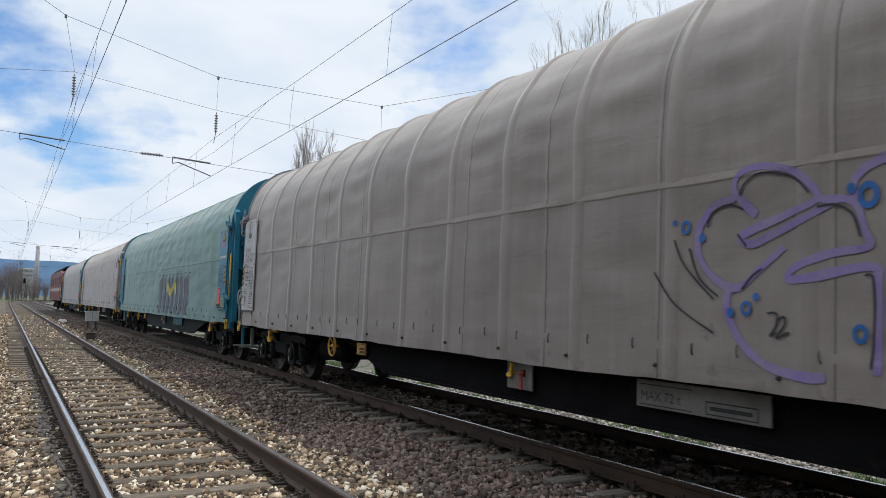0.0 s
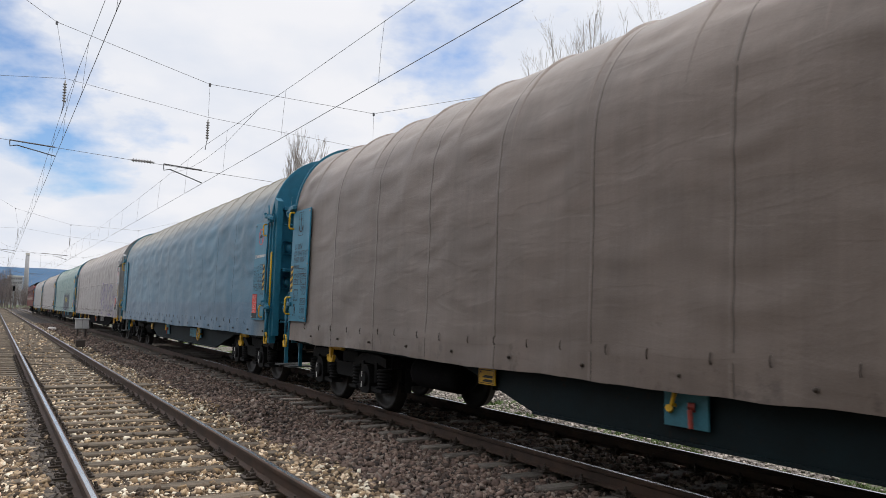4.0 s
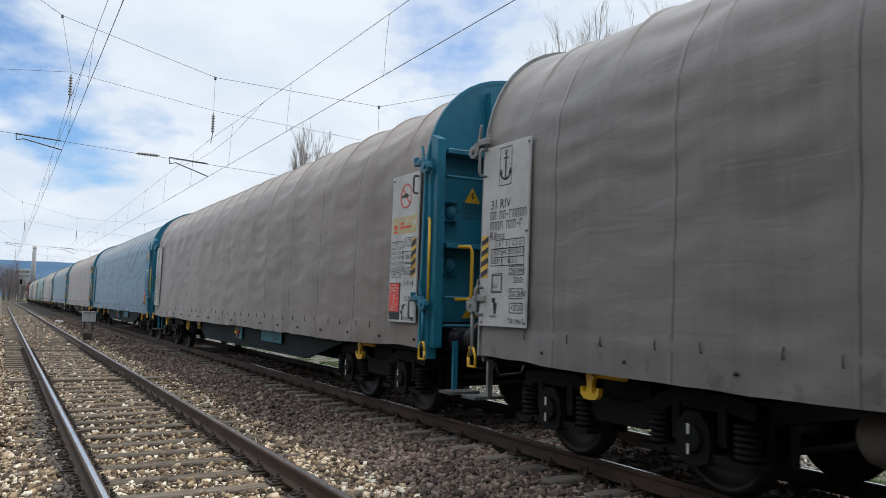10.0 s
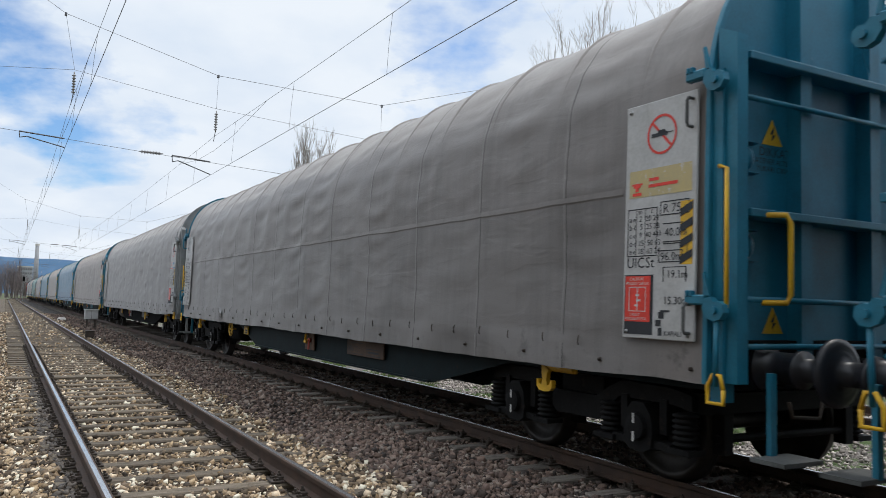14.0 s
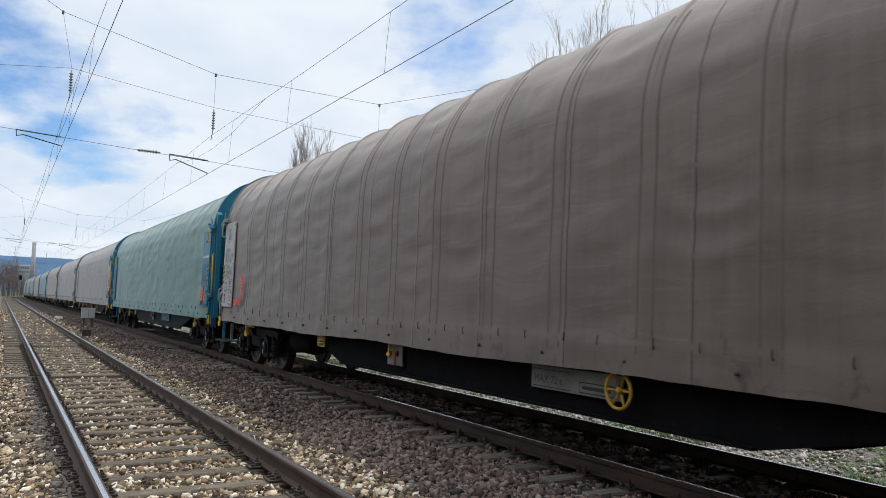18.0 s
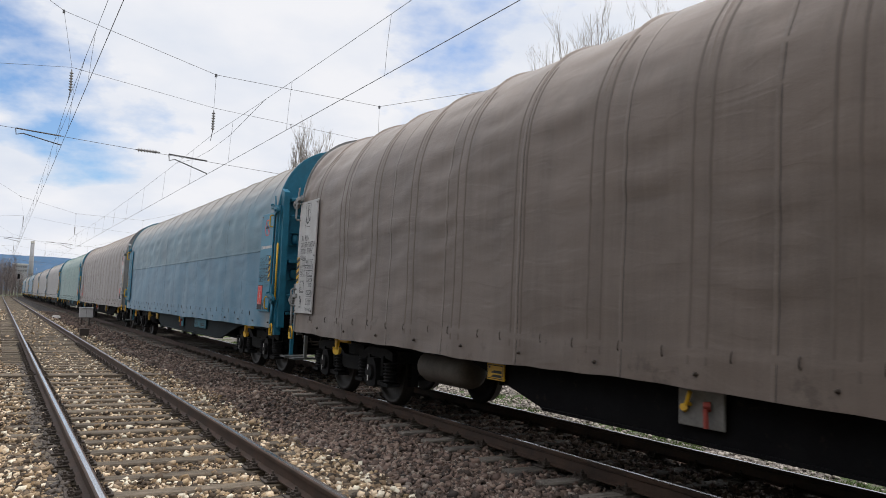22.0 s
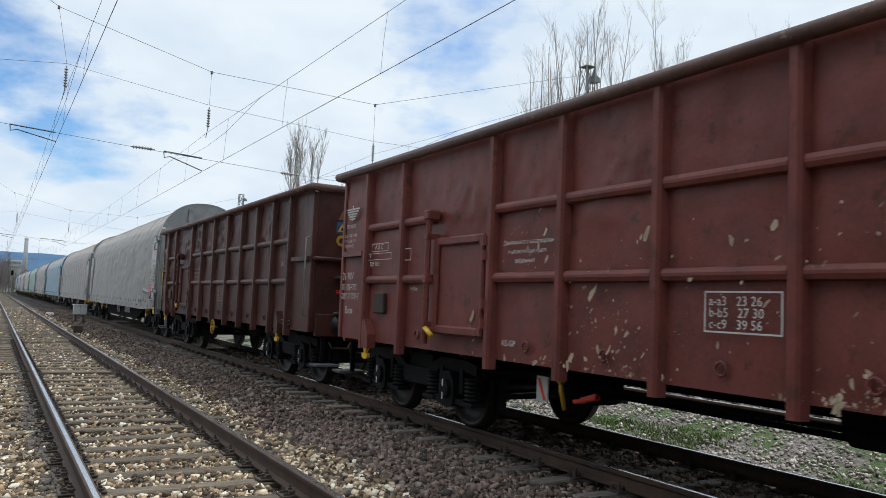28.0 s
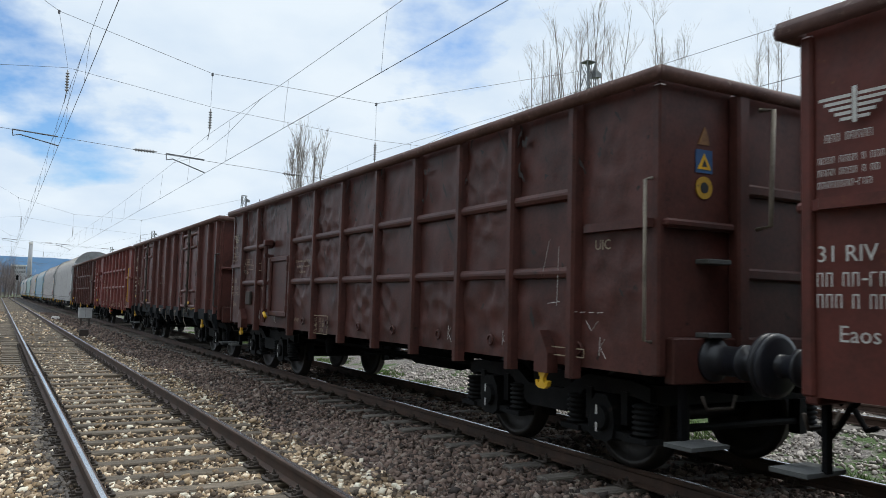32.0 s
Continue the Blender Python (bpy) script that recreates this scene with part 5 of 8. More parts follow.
    for x in (-0.875, 0.875):
        put("buffer", "buffer", make_buffer, BUFFER_PAINT, "black buffer with a round head", pose(x, -0.12, 1.03, 0, 0, 180), True)
    put("headstock", "headstock", lambda: new_box(-1.25, 1.25, -0.12, 0.02, 0.86, 1.22, bevel=0.01), BLACKISH, "dark steel headstock")
    put("coupling", "coupling", make_coupling, BLACKISH, "greasy screw coupling", pose(0, -0.1, 0, 0, 0, 180))
    put("brake_hose", "brake_hose", make_hose, BLACKISH, "black rubber brake hose", pose(0, -0.1, 0, 0, 0, 180), True)
    # lever, stirrup, step and hoop catches by the corner nearest the eye
    side = -1.0 if sign < 0 else 1.0
    x = side * 1.40
    for z in (1.44, 3.10):
        put("hoop_catch", "hoop_catch", make_gusset, paint, "cast locking lever", pose(x, -0.06, z))
    put("lever_rod", "lever_rod", lambda: new_tube([(0, 0, 0.90), (0, -0.01, 1.42)], 0.02, 8), paint, "", pose(x, -0.13, 0), True)
    put("stirrup", "stirrup", lambda: make_handle([(0, -0.07, 0.10), (0, -0.07, 0.0), (0, 0.07, 0.0), (0, 0.07, 0.12), (0, 0.02, 0.20), (0, -0.04, 0.20), (0, -0.07, 0.10)], 0.016), YELLOW, "yellow stirrup handle", pose(x, -0.13, 0.78), True)
    put("step_hanger", "step_hanger", lambda: new_box(-0.03, 0.03, -0.02, 0.02, 0.42, 1.0), paint, "", pose(side * 1.05, -0.32, 0))
    put("footstep", "footstep", make_step, STEP_PAINT, "worn steel footstep", pose(side * 1.05, -0.30, 0.40))
    put("grab_bow", "grab_bow", lambda: make_handle([(-0.12, 0, 0.13), (-0.08, 0, 0.02), (0.22, 0, 0.0), (0.26, 0, 0.12)], 0.014), IRON, "bent grab bow", pose(side * 0.72, -0.30, 0.66), True)


STICKER = surface("aged_sticker", (0.52, 0.42, 0.2), (0.42, 0.36, 0.22), rough=0.6, spots=(0.55, 0.55, 0.54), spot_amount=0.58)
BLUE_INK = surface("pale_blue_ink", (0.17, 0.32, 0.46), rough=0.55, bump=0)
BUFFER_PAINT = surface("buffer_black", (0.02, 0.022, 0.03), (0.012, 0.012, 0.014), rough=0.4)
STEP_PAINT = surface("step_grey", (0.11, 0.115, 0.115), (0.05, 0.05, 0.05), rough=0.7)
BOARD = {"rusty": surface("rusty_board", (0.12, 0.075, 0.05), (0.05, 0.035, 0.03), rough=0.8), "teal": surface("blue_board", (0.04, 0.19, 0.25), (0.03, 0.12, 0.16), rough=0.6), "white": surface("pale_board", (0.2, 0.195, 0.185), (0.11, 0.105, 0.10), rough=0.6)}
TANK_PAINT = surface("dusty_tank", (0.125, 0.108, 0.092), (0.06, 0.052, 0.045), rough=0.7)
DULL_RED = surface("dull_red_paint", (0.32, 0.05, 0.035), (0.16, 0.03, 0.025), rough=0.6)
SEAM_GRIME = surface("seam_grime", (0.035, 0.036, 0.038), (0.022, 0.022, 0.023), rough=0.8, bump=0)
COVERS = []


BAND_SHADE = surface("band_shade", (0.122, 0.097, 0.083), (0.144, 0.115, 0.099), rough=0.7, bump=0, blot=5.0)     # painted shade: dark lines down the side, edging the band over each hoop
EDGE_SHADED = ("umber",)


def covered_wagon(colour, paint, front, rear, reverse=False, sticker="", label="", seed=0, lap=False):
    root = thing("covered_wagon", label, "freight wagon", "covered wagons of the train")
    if not COVERS:
        COVERS.extend(make_cover(k) for k in range(len(FOLDS)))
    hang = HANG[seed]
    part("cover", COVERS[hang], CLOTH[colour], root, colour.replace("_", " ") + " tarpaulin cover")
    for k in range(-6, 6):
        y = FOLDS[hang]["weld"] + 1.49 * k
        if abs(y) < 8.3:
            part("cover_weld", shared("cover_weld%d%.2f" % (hang, y), lambda: make_weld(hang, y), True), [CLOTH[colour], SEAM_GRIME], root, "")
    if lap:
        part("cover_lap", shared("cover_lap%d" % hang, lambda: make_lap(hang)), CLOTH[colour], root, "lapped edge of the upper cloth panel")
    for y in RIBS:
        part("cover_rib", shared("cover_rib%d%d%.2f" % (hang, colour == "grey", y), lambda: make_rib(hang, y, colour == "grey"), True), CLOTH[colour], root, "")
        if colour in EDGE_SHADED:
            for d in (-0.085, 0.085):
                part("cover_band", shared("cover_band%d%.3f" % (hang, y + d), lambda: ribbon(hang, [(y + d - 0.020, -0.001, -0.001), (y + d - 0.014, 0.0015, 0.0015), (y + d + 0.014, 0.0015, 0.0015), (y + d + 0.020, -0.001, -0.001)], 0.02, 0.37, 56), True), BAND_SHADE, root, "")
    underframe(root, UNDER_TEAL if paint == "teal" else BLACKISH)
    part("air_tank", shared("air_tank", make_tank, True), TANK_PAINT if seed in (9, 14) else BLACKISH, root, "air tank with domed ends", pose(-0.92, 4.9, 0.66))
    for y in (-7.65, 7.65):
        bogie(root, y)
    end_gear(root, 1, PAINT[paint])
    end_gear(root, -1, PAINT[paint])
    plate_front(root, front, PAINT[paint], seed in (5, 13))
    plate_rear(root, rear, sticker)
    rng = random.Random(seed * 31 + 7)
    x = -HALF - 0.012
    for k in range(BAYS):
        for d in (0.28, 0.72):
            y = -COVER + 2 * COVER * (k + d) / BAYS + rng.uniform(-0.05, 0.05)
            if -COVER + 1.0 < y < COVER - 0.4:
                part("cover_hook", shared("cover_hook", make_clip, True), IRON, root, "", pose(x + 0.004, y, 1.15 + rng.uniform(-0.012, 0.012), rng.uniform(-6, 6)))
        y = -COVER + 2 * COVER * k / BAYS + 0.02
        part("cover_stud", shared("stud", make_stud, True), IRON, root, "", pose(x, y if k else y + 0.1, 1.0))
    # gear under the sill
    for y in (-7.48, 7.75):
        part("tow_hook", shared("tow_hook", make_tow_hook, False), YELLOW, root, "yellow cast tow hook", pose(-1.22, y, 0.80))
    yw, yl, yv, yb = (4.25, 3.3, -0.74, -3.07) if not reverse else (-3.75, 3.4, 0.64, -3.07)
    handwheel(root, pose(-1.33, yw, 0.75))
    part("brake_plate", shared("brake_plate", lambda: new_box(-0.01, 0.01, -0.16, 0.16, -0.085, 0.085, bevel=0.004)), YELLOW, root, "yellow brake plate", pose(-1.24, yl, 0.76))
    part("brake_mark", shared("brake_mark", make_brake_mark), INK, root, "black pictogram", pose(-1.253, yl, 0.76))
    vb = part("valve_board", shared("valve_board", lambda: new_box(-0.012, 0.012, -0.22, 0.22, -0.14, 0.16, bevel=0.006)), BOARD["rusty" if seed == 10 else "teal" if paint == "teal" else "white"], root, "valve board", pose(-1.24, yv, 0.74))
    part("valve_lever", shared("valve_lever", lambda: tube(new_tube([(0, 0.10, 0.02), (-0.05, 0.10, 0.03), (-0.06, 0.06, 0.12)], 0.018, 8), [(0, 0.16, -0.02), (-0.05, 0.13, 0.0)], 0.03, 8)), YELLOW, vb, "yellow lever", None, True)
    part("valve_lever", shared("valve_lever2", lambda: tube(new_tube([(0, -0.08, 0.0), (-0.05, -0.08, 0.0), (-0.06, -0.10, -0.13)], 0.02, 8), [(-0.02, -0.10, 0.03), (-0.05, -0.06, 0.03)], 0.03, 8)), DULL_RED, vb, "dull red lever", None, True)
    lb = part("load_board", shared("load_board", lambda: new_box(-0.01, 0.01, -0.65, 0.65, -0.11, 0.11, bevel=0.004)), BOARD["rusty" if seed == 10 else "teal" if paint == "teal" else "white"], root, "lettered load board", pose(-1.24, yb, 0.755))
    if "load_words" not in SHARED:
        SHARED["load_words"] = lettering([("MAX 72 t", -0.60, -0.05, 0.075)])
    part("lettering", SHARED["load_words"], INK, lb, "stencilled load limit", pose(-0.0125, 0, 0))
    part("marking", shared("load_marks", lambda: bars([(-0.61, 0.07, -0.05, 0.078), (-0.61, -0.09, -0.05, -0.082), (0.08, -0.09, 0.55, -0.08), (0.08, 0.0, 0.55, 0.01), (0.08, -0.08, 0.09, 0.0), (0.54, -0.08, 0.55, 0.0), (0.12, -0.055, 0.5, -0.025)])), INK, lb, "dark table bars", pose(-0.0125, 0, 0))
    return root


# open wagons
BROWN = {
    "red": surface("red_brown_paint", (0.190, 0.055, 0.047), (0.115, 0.040, 0.035), grain=30, blot=2.6, rough=0.42, bump=0.28, spots=(0.095, 0.038, 0.028), spot_amount=0.58, spot_size=3.5, spec=0.2),
    "maroon": surface("maroon_paint", (0.125, 0.037, 0.030), (0.075, 0.028, 0.023), grain=30, blot=2.6, rough=0.42, bump=0.28, spots=(0.15, 0.058, 0.032), spot_amount=0.63, spot_size=4.0, spec=0.2),
    "dark": surface("dark_brown_paint", (0.090, 0.034, 0.028), (0.044, 0.021, 0.018), grain=30, blot=2.6, rough=0.42, bump=0.32, spots=(0.022, 0.015, 0.013), spot_amount=0.63, spot_size=7.0, spec=0.2),
    "rust": surface("rust_brown_paint", (0.112, 0.043, 0.036), (0.058, 0.027, 0.023), grain=30, blot=2.4, rough=0.42, bump=0.32, spots=(0.14, 0.058, 0.03), spot_amount=0.69, spec=0.2),
}
RIM = surface("worn_rim_paint", (0.135, 0.072, 0.06), (0.075, 0.038, 0.032), grain=24, blot=3.0, rough=0.55, bump=0.4, spots=(0.24, 0.17, 0.14), spot_amount=0.6)
CHIP = surface("paint_chips", (0.46, 0.37, 0.27), (0.30, 0.22, 0.16), rough=0.8, bump=0, per_island=0.3)
SCRAPE = surface("bare_scrapes", (0.022, 0.014, 0.012), (0.012, 0.009, 0.008), rough=0.6, bump=0)
SILL = surface("grimy_sill_paint", (0.014, 0.016, 0.018), (0.007, 0.008, 0.009), rough=0.7, spec=0.15, bump=0.3, spots=(0.06, 0.045, 0.035), spot_amount=0.66)
CHALK = surface("white_chalk", (0.55, 0.54, 0.52), (0.4, 0.39, 0.38), rough=0.9, bump=0)
OLD_INK = surface("yellowed_stencil", (0.36, 0.29, 0.20), (0.20, 0.15, 0.11), rough=0.7, bump=0)
ROPE = surface("pale_rope", (0.30, 0.26, 0.21), (0.13, 0.11, 0.09), rough=0.9, grain=90)
OPEN_L, OPEN_W, OPEN_LOW, OPEN_TOP = 6.3, 1.38, 0.90, 3.22


def dented(seed, y0, y1, z0, z1, x, fine=True, crumple=1.0):
    """A sheet of side plating with dents."""
    bm = bmesh.new()
    step = 0.048 if fine else 0.2
    ny, nz = max(2, int((y1 - y0) / step)), max(2, int((z1 - z0) / step))
    grid = []
    for j in range(ny + 1):
        row = []
        for i in range(nz + 1):
            y, z = y0 + (y1 - y0) * j / ny, z0 + (z1 - z0) * i / nz
            edge = min(1.0, 4 * min(j, ny - j) / ny) * min(1.0, 4 * min(i, nz - i) / nz)
            d = 0.022 * noise.noise((seed * 3.3, y * 1.9, z * 2.1)) + 0.018 * max(0.0, (z - 1.6) / 1.6) * noise.noise((seed * 3.3 + 9, y * 5.6, z * 5.2))
            # knocks from the grab: crisp folds in the upper panels, a few pocks lower down
            if fine:
                near = noise.voronoi((seed * 1.7 + 1.5 * noise.noise((y, z, seed)), y * 4.0, z * 3.5))[0]
                fold = min(1.0, (near[1] - near[0]) * 3.0)
                high = max(0.75 if seed > 22 and seed < 23.9 else 0.15, clamp((z - 1.9) / 0.6))
                mask = clamp(0.35 + 2.2 * noise.noise((seed * 5.1, y * 1.3, z * 1.3)))
                d += crumple * high * mask * (0.020 * (fold - 1) + 0.05 * max(0.0, 0.30 - near[0]))
            row.append(bm.verts.new((x + d * (0.3 + 0.7 * edge), y, z)))
        grid.append(row)
    for a, b in zip(grid, grid[1:]):
        for i in range(nz):
            bm.faces.new((a[i], b[i], b[i + 1], a[i + 1]))
    return bm


def make_post(z0, z1, wide=0.13, deep=0.10):
    """A pressed U post with rounded corners, standing off the side."""
    w = wide / 2
    return slab(bmesh.new(), [(0.0, -w), (-deep * 0.75, -w * 0.8), (-deep, -w * 0.45), (-deep, w * 0.45), (-deep * 0.75, w * 0.8), (0.0, w)], "z", z0, z1)


def make_rail(y0, y1, z, h=0.11, deep=0.075):
    return slab(bmesh.new(), [(0.0, z - h / 2), (-deep * 0.8, z - h * 0.4), (-deep, z - h * 0.1), (-deep, z + h * 0.1), (-deep * 0.8, z + h * 0.4), (0.0, z + h / 2)], "y", y0, y1)


def open_shell(root, paint, seed, rim_paint):
    """Sides, ends, floor and top rim of an open wagon."""
    for s in (-1, 1):
        part("side_sheet", dented(seed + s, -OPEN_L, OPEN_L, OPEN_LOW, OPEN_TOP, s * OPEN_W, s < 0, 2.1 if seed in (21, 24) else 1.3 if seed == 23 else 0.8), paint, root, "dented steel side", None, True)
        part("inner_sheet", new_box(s * OPEN_W - s * 0.06 - 0.006, s * OPEN_W - s * 0.06 + 0.006, -OPEN_L + 0.05, OPEN_L - 0.05, OPEN_LOW, OPEN_TOP), IRON, root, "scuffed inner plating")
    for e in (-1, 1):
        bm = bmesh.new()
        box(bm, -OPEN_W, OPEN_W, e * OPEN_L - 0.02, e * OPEN_L + 0.02, OPEN_LOW, OPEN_TOP)
        part("end_sheet", bm, paint, root, "steel end wall")
        for x in (-0.55, 0.55):
            part("end_stanchion", shared("open_end_post", lambda: new_box(-0.07, 0.07, -0.12, 0.0, 0.9, 3.2, bevel=0.02)), paint, root, "", pose(x, e * (OPEN_L + 0.02), 0, 0, 0, 0 if e < 0 else 180))
        m = pose(0, e * (OPEN_L + 0.02), 0, 0, 0, 0 if e < 0 else 180)
        for z in (2.42, 1.72):
            part("end_rail", shared("open_end_rail", lambda: new_box(-0.48, 0.48, -0.07, 0.0, -0.05, 0.05, bevel=0.02)), paint, root, "", m @ pose(0, 0, z))
        for x in (-1.0, 1.0):
            part("end_ledge", shared("open_end_ledge", lambda: new_box(-0.38, 0.38, -0.09, 0.0, 2.05, 2.12, bevel=0.02)), paint, root, "", m @ pose(x, 0, 0))
            for z in (1.80, 1.22):
                part("end_step", shared("open_end_step", lambda: new_box(-0.13, 0.13, -0.14, 0.0, -0.02, 0.02, bevel=0.006)), STEP_PAINT, root, "worn grey end step", m @ pose(x * 0.86, 0, z))
            part("corner_angle", shared("corner_angle", lambda: new_box(-0.04, 0.04, -0.03, 0.06, 0.90, 3.18, bevel=0.015)), paint, root, "", m @ pose(x * 1.37, 0, 0))
    bm = bmesh.new()
    outer = [(-OPEN_W - 0.10, -OPEN_L - 0.13), (OPEN_W + 0.10, -OPEN_L - 0.13), (OPEN_W + 0.10, OPEN_L + 0.13), (-OPEN_W - 0.10, OPEN_L + 0.13)]
    for (x0, y0), (x1, y1) in zip(outer, outer[1:] + outer[:1]):
        tube(bm, [(x0, y0, OPEN_TOP + 0.01), (x1, y1, OPEN_TOP + 0.01)], 0.062, 8)
    part("top_rim", bm, RIM, root, "rounded steel top rim", None, True)
    part("floor", new_box(-OPEN_W + 0.02, OPEN_W - 0.02, -OPEN_L + 0.03, OPEN_L - 0.03, 1.12, 1.22), BLACKISH, root, "steel floor")
    deck = part("underframe", shared("open_sill", lambda: new_box(-0.05, 0.05, -OPEN_L, OPEN_L, 0.72, 1.12)), BLACKISH, root, "centre sill with underside shade in its dark colour", pose(0.35, 0, 0))
    part("centre_sill", shared("open_sill", lambda: None), BLACKISH, deck, "", pose(-0.7, 0, 0))
    for y in (-5.0, -2.9, -1.45, 0.0, 1.45, 2.9, 5.0):
        part("cross_bearer", shared("open_bearer", lambda: new_box(-1.3, 1.3, -0.06, 0.06, 0.86, 1.118)), BLACKISH, deck, "", pose(-0.35, y, 0))
    part("air_tank", shared("open_tank", lambda: lathe(bmesh.new(), [(-0.62, 0.08), (-0.55, 0.20), (0.55, 0.20), (0.62, 0.08)], "y", 16), True), BLACKISH, deck, "", pose(-1.05, -1.7, 0.78))
    part("brake_cylinder", shared("open_cylinder", lambda: lathe(bmesh.new(), [(-0.30, 0.05), (-0.26, 0.16), (0.26, 0.16), (0.30, 0.05)], "x", 16), True), BLACKISH, deck, "", pose(-1.10, 1.5, 0.68))
    for x, z0, z1, r in ((-0.9, 0.72, 0.72, 0.025), (-0.6, 0.60, 0.66, 0.02), (-0.2, 0.55, 0.58, 0.03)):
        part("brake_rod", new_tube([(x, -4.4, z0), (x, 4.4, z1)], r, 6), BLACKISH, deck, "", pose(-0.35, 0, 0))
    for y in (-4.5, 4.5):
        bogie(root, y)
    for e in (-1, 1):
        m = pose(0, e * OPEN_L, 0, 0, 0, 0 if e < 0 else 180)
        part("headstock", shared("open_headstock", lambda: new_box(-1.3, 1.3, -0.10, 0.0, 0.84, 1.20, bevel=0.012)), paint, root, "", m)
        for x in (-0.875, 0.875):
            part("buffer", shared("buffer", make_buffer, True), paint if seed == 22 else BUFFER_PAINT, root, "red-brown buffer with a round head" if seed == 22 else "black buffer with a round head", m @ pose(x, -0.10, 1.03, 0, 0, 180))
        part("coupling", shared("coupling", make_coupling), BLACKISH, root, "greasy screw coupling", m @ pose(0, -0.1, 0, 0, 0, 180))
        part("brake_hose", shared("brake_hose", make_hose, True), BLACKISH, root, "black rubber brake hose", m @ pose(0, -0.1, 0, 0, 0, 180))
        side = -1.0 if e < 0 else 1.0
        part("step_hanger", shared("open_hanger", lambda: new_box(-0.03, 0.03, -0.02, 0.02, 0.40, 0.95)), BLACKISH, root, "", m @ pose(side * 1.15, -0.05, 0))
        part("footstep", shared("footstep", make_step), STEP_PAINT, root, "worn steel footstep", m @ pose(side * 1.15, -0.05, 0.38))
        part("grab_bow", shared("open_bow", lambda: make_handle([(-0.15, 0, 0.1), (-0.10, 0, 0.0), (0.18, 0, 0.0), (0.22, 0, 0.1)], 0.014), True), IRON, root, "bent grab bow", m @ pose(side * 0.95, -0.20, 0.66))


def side_words(root, rows, lines, x=-OPEN_W - 0.045, ink=None, key=""):
    """Painted lettering on the side; u counts from the leading end backwards."""
    ink = ink or WHITE_INK
    me = lettering(rows)
    part("lettering", me, ink, root, "white painted lettering", pose(x, 0, 0))
    if lines:
        part("marking", bars(lines), ink, root, "white painted boxes and bars", pose(x, 0, 0))


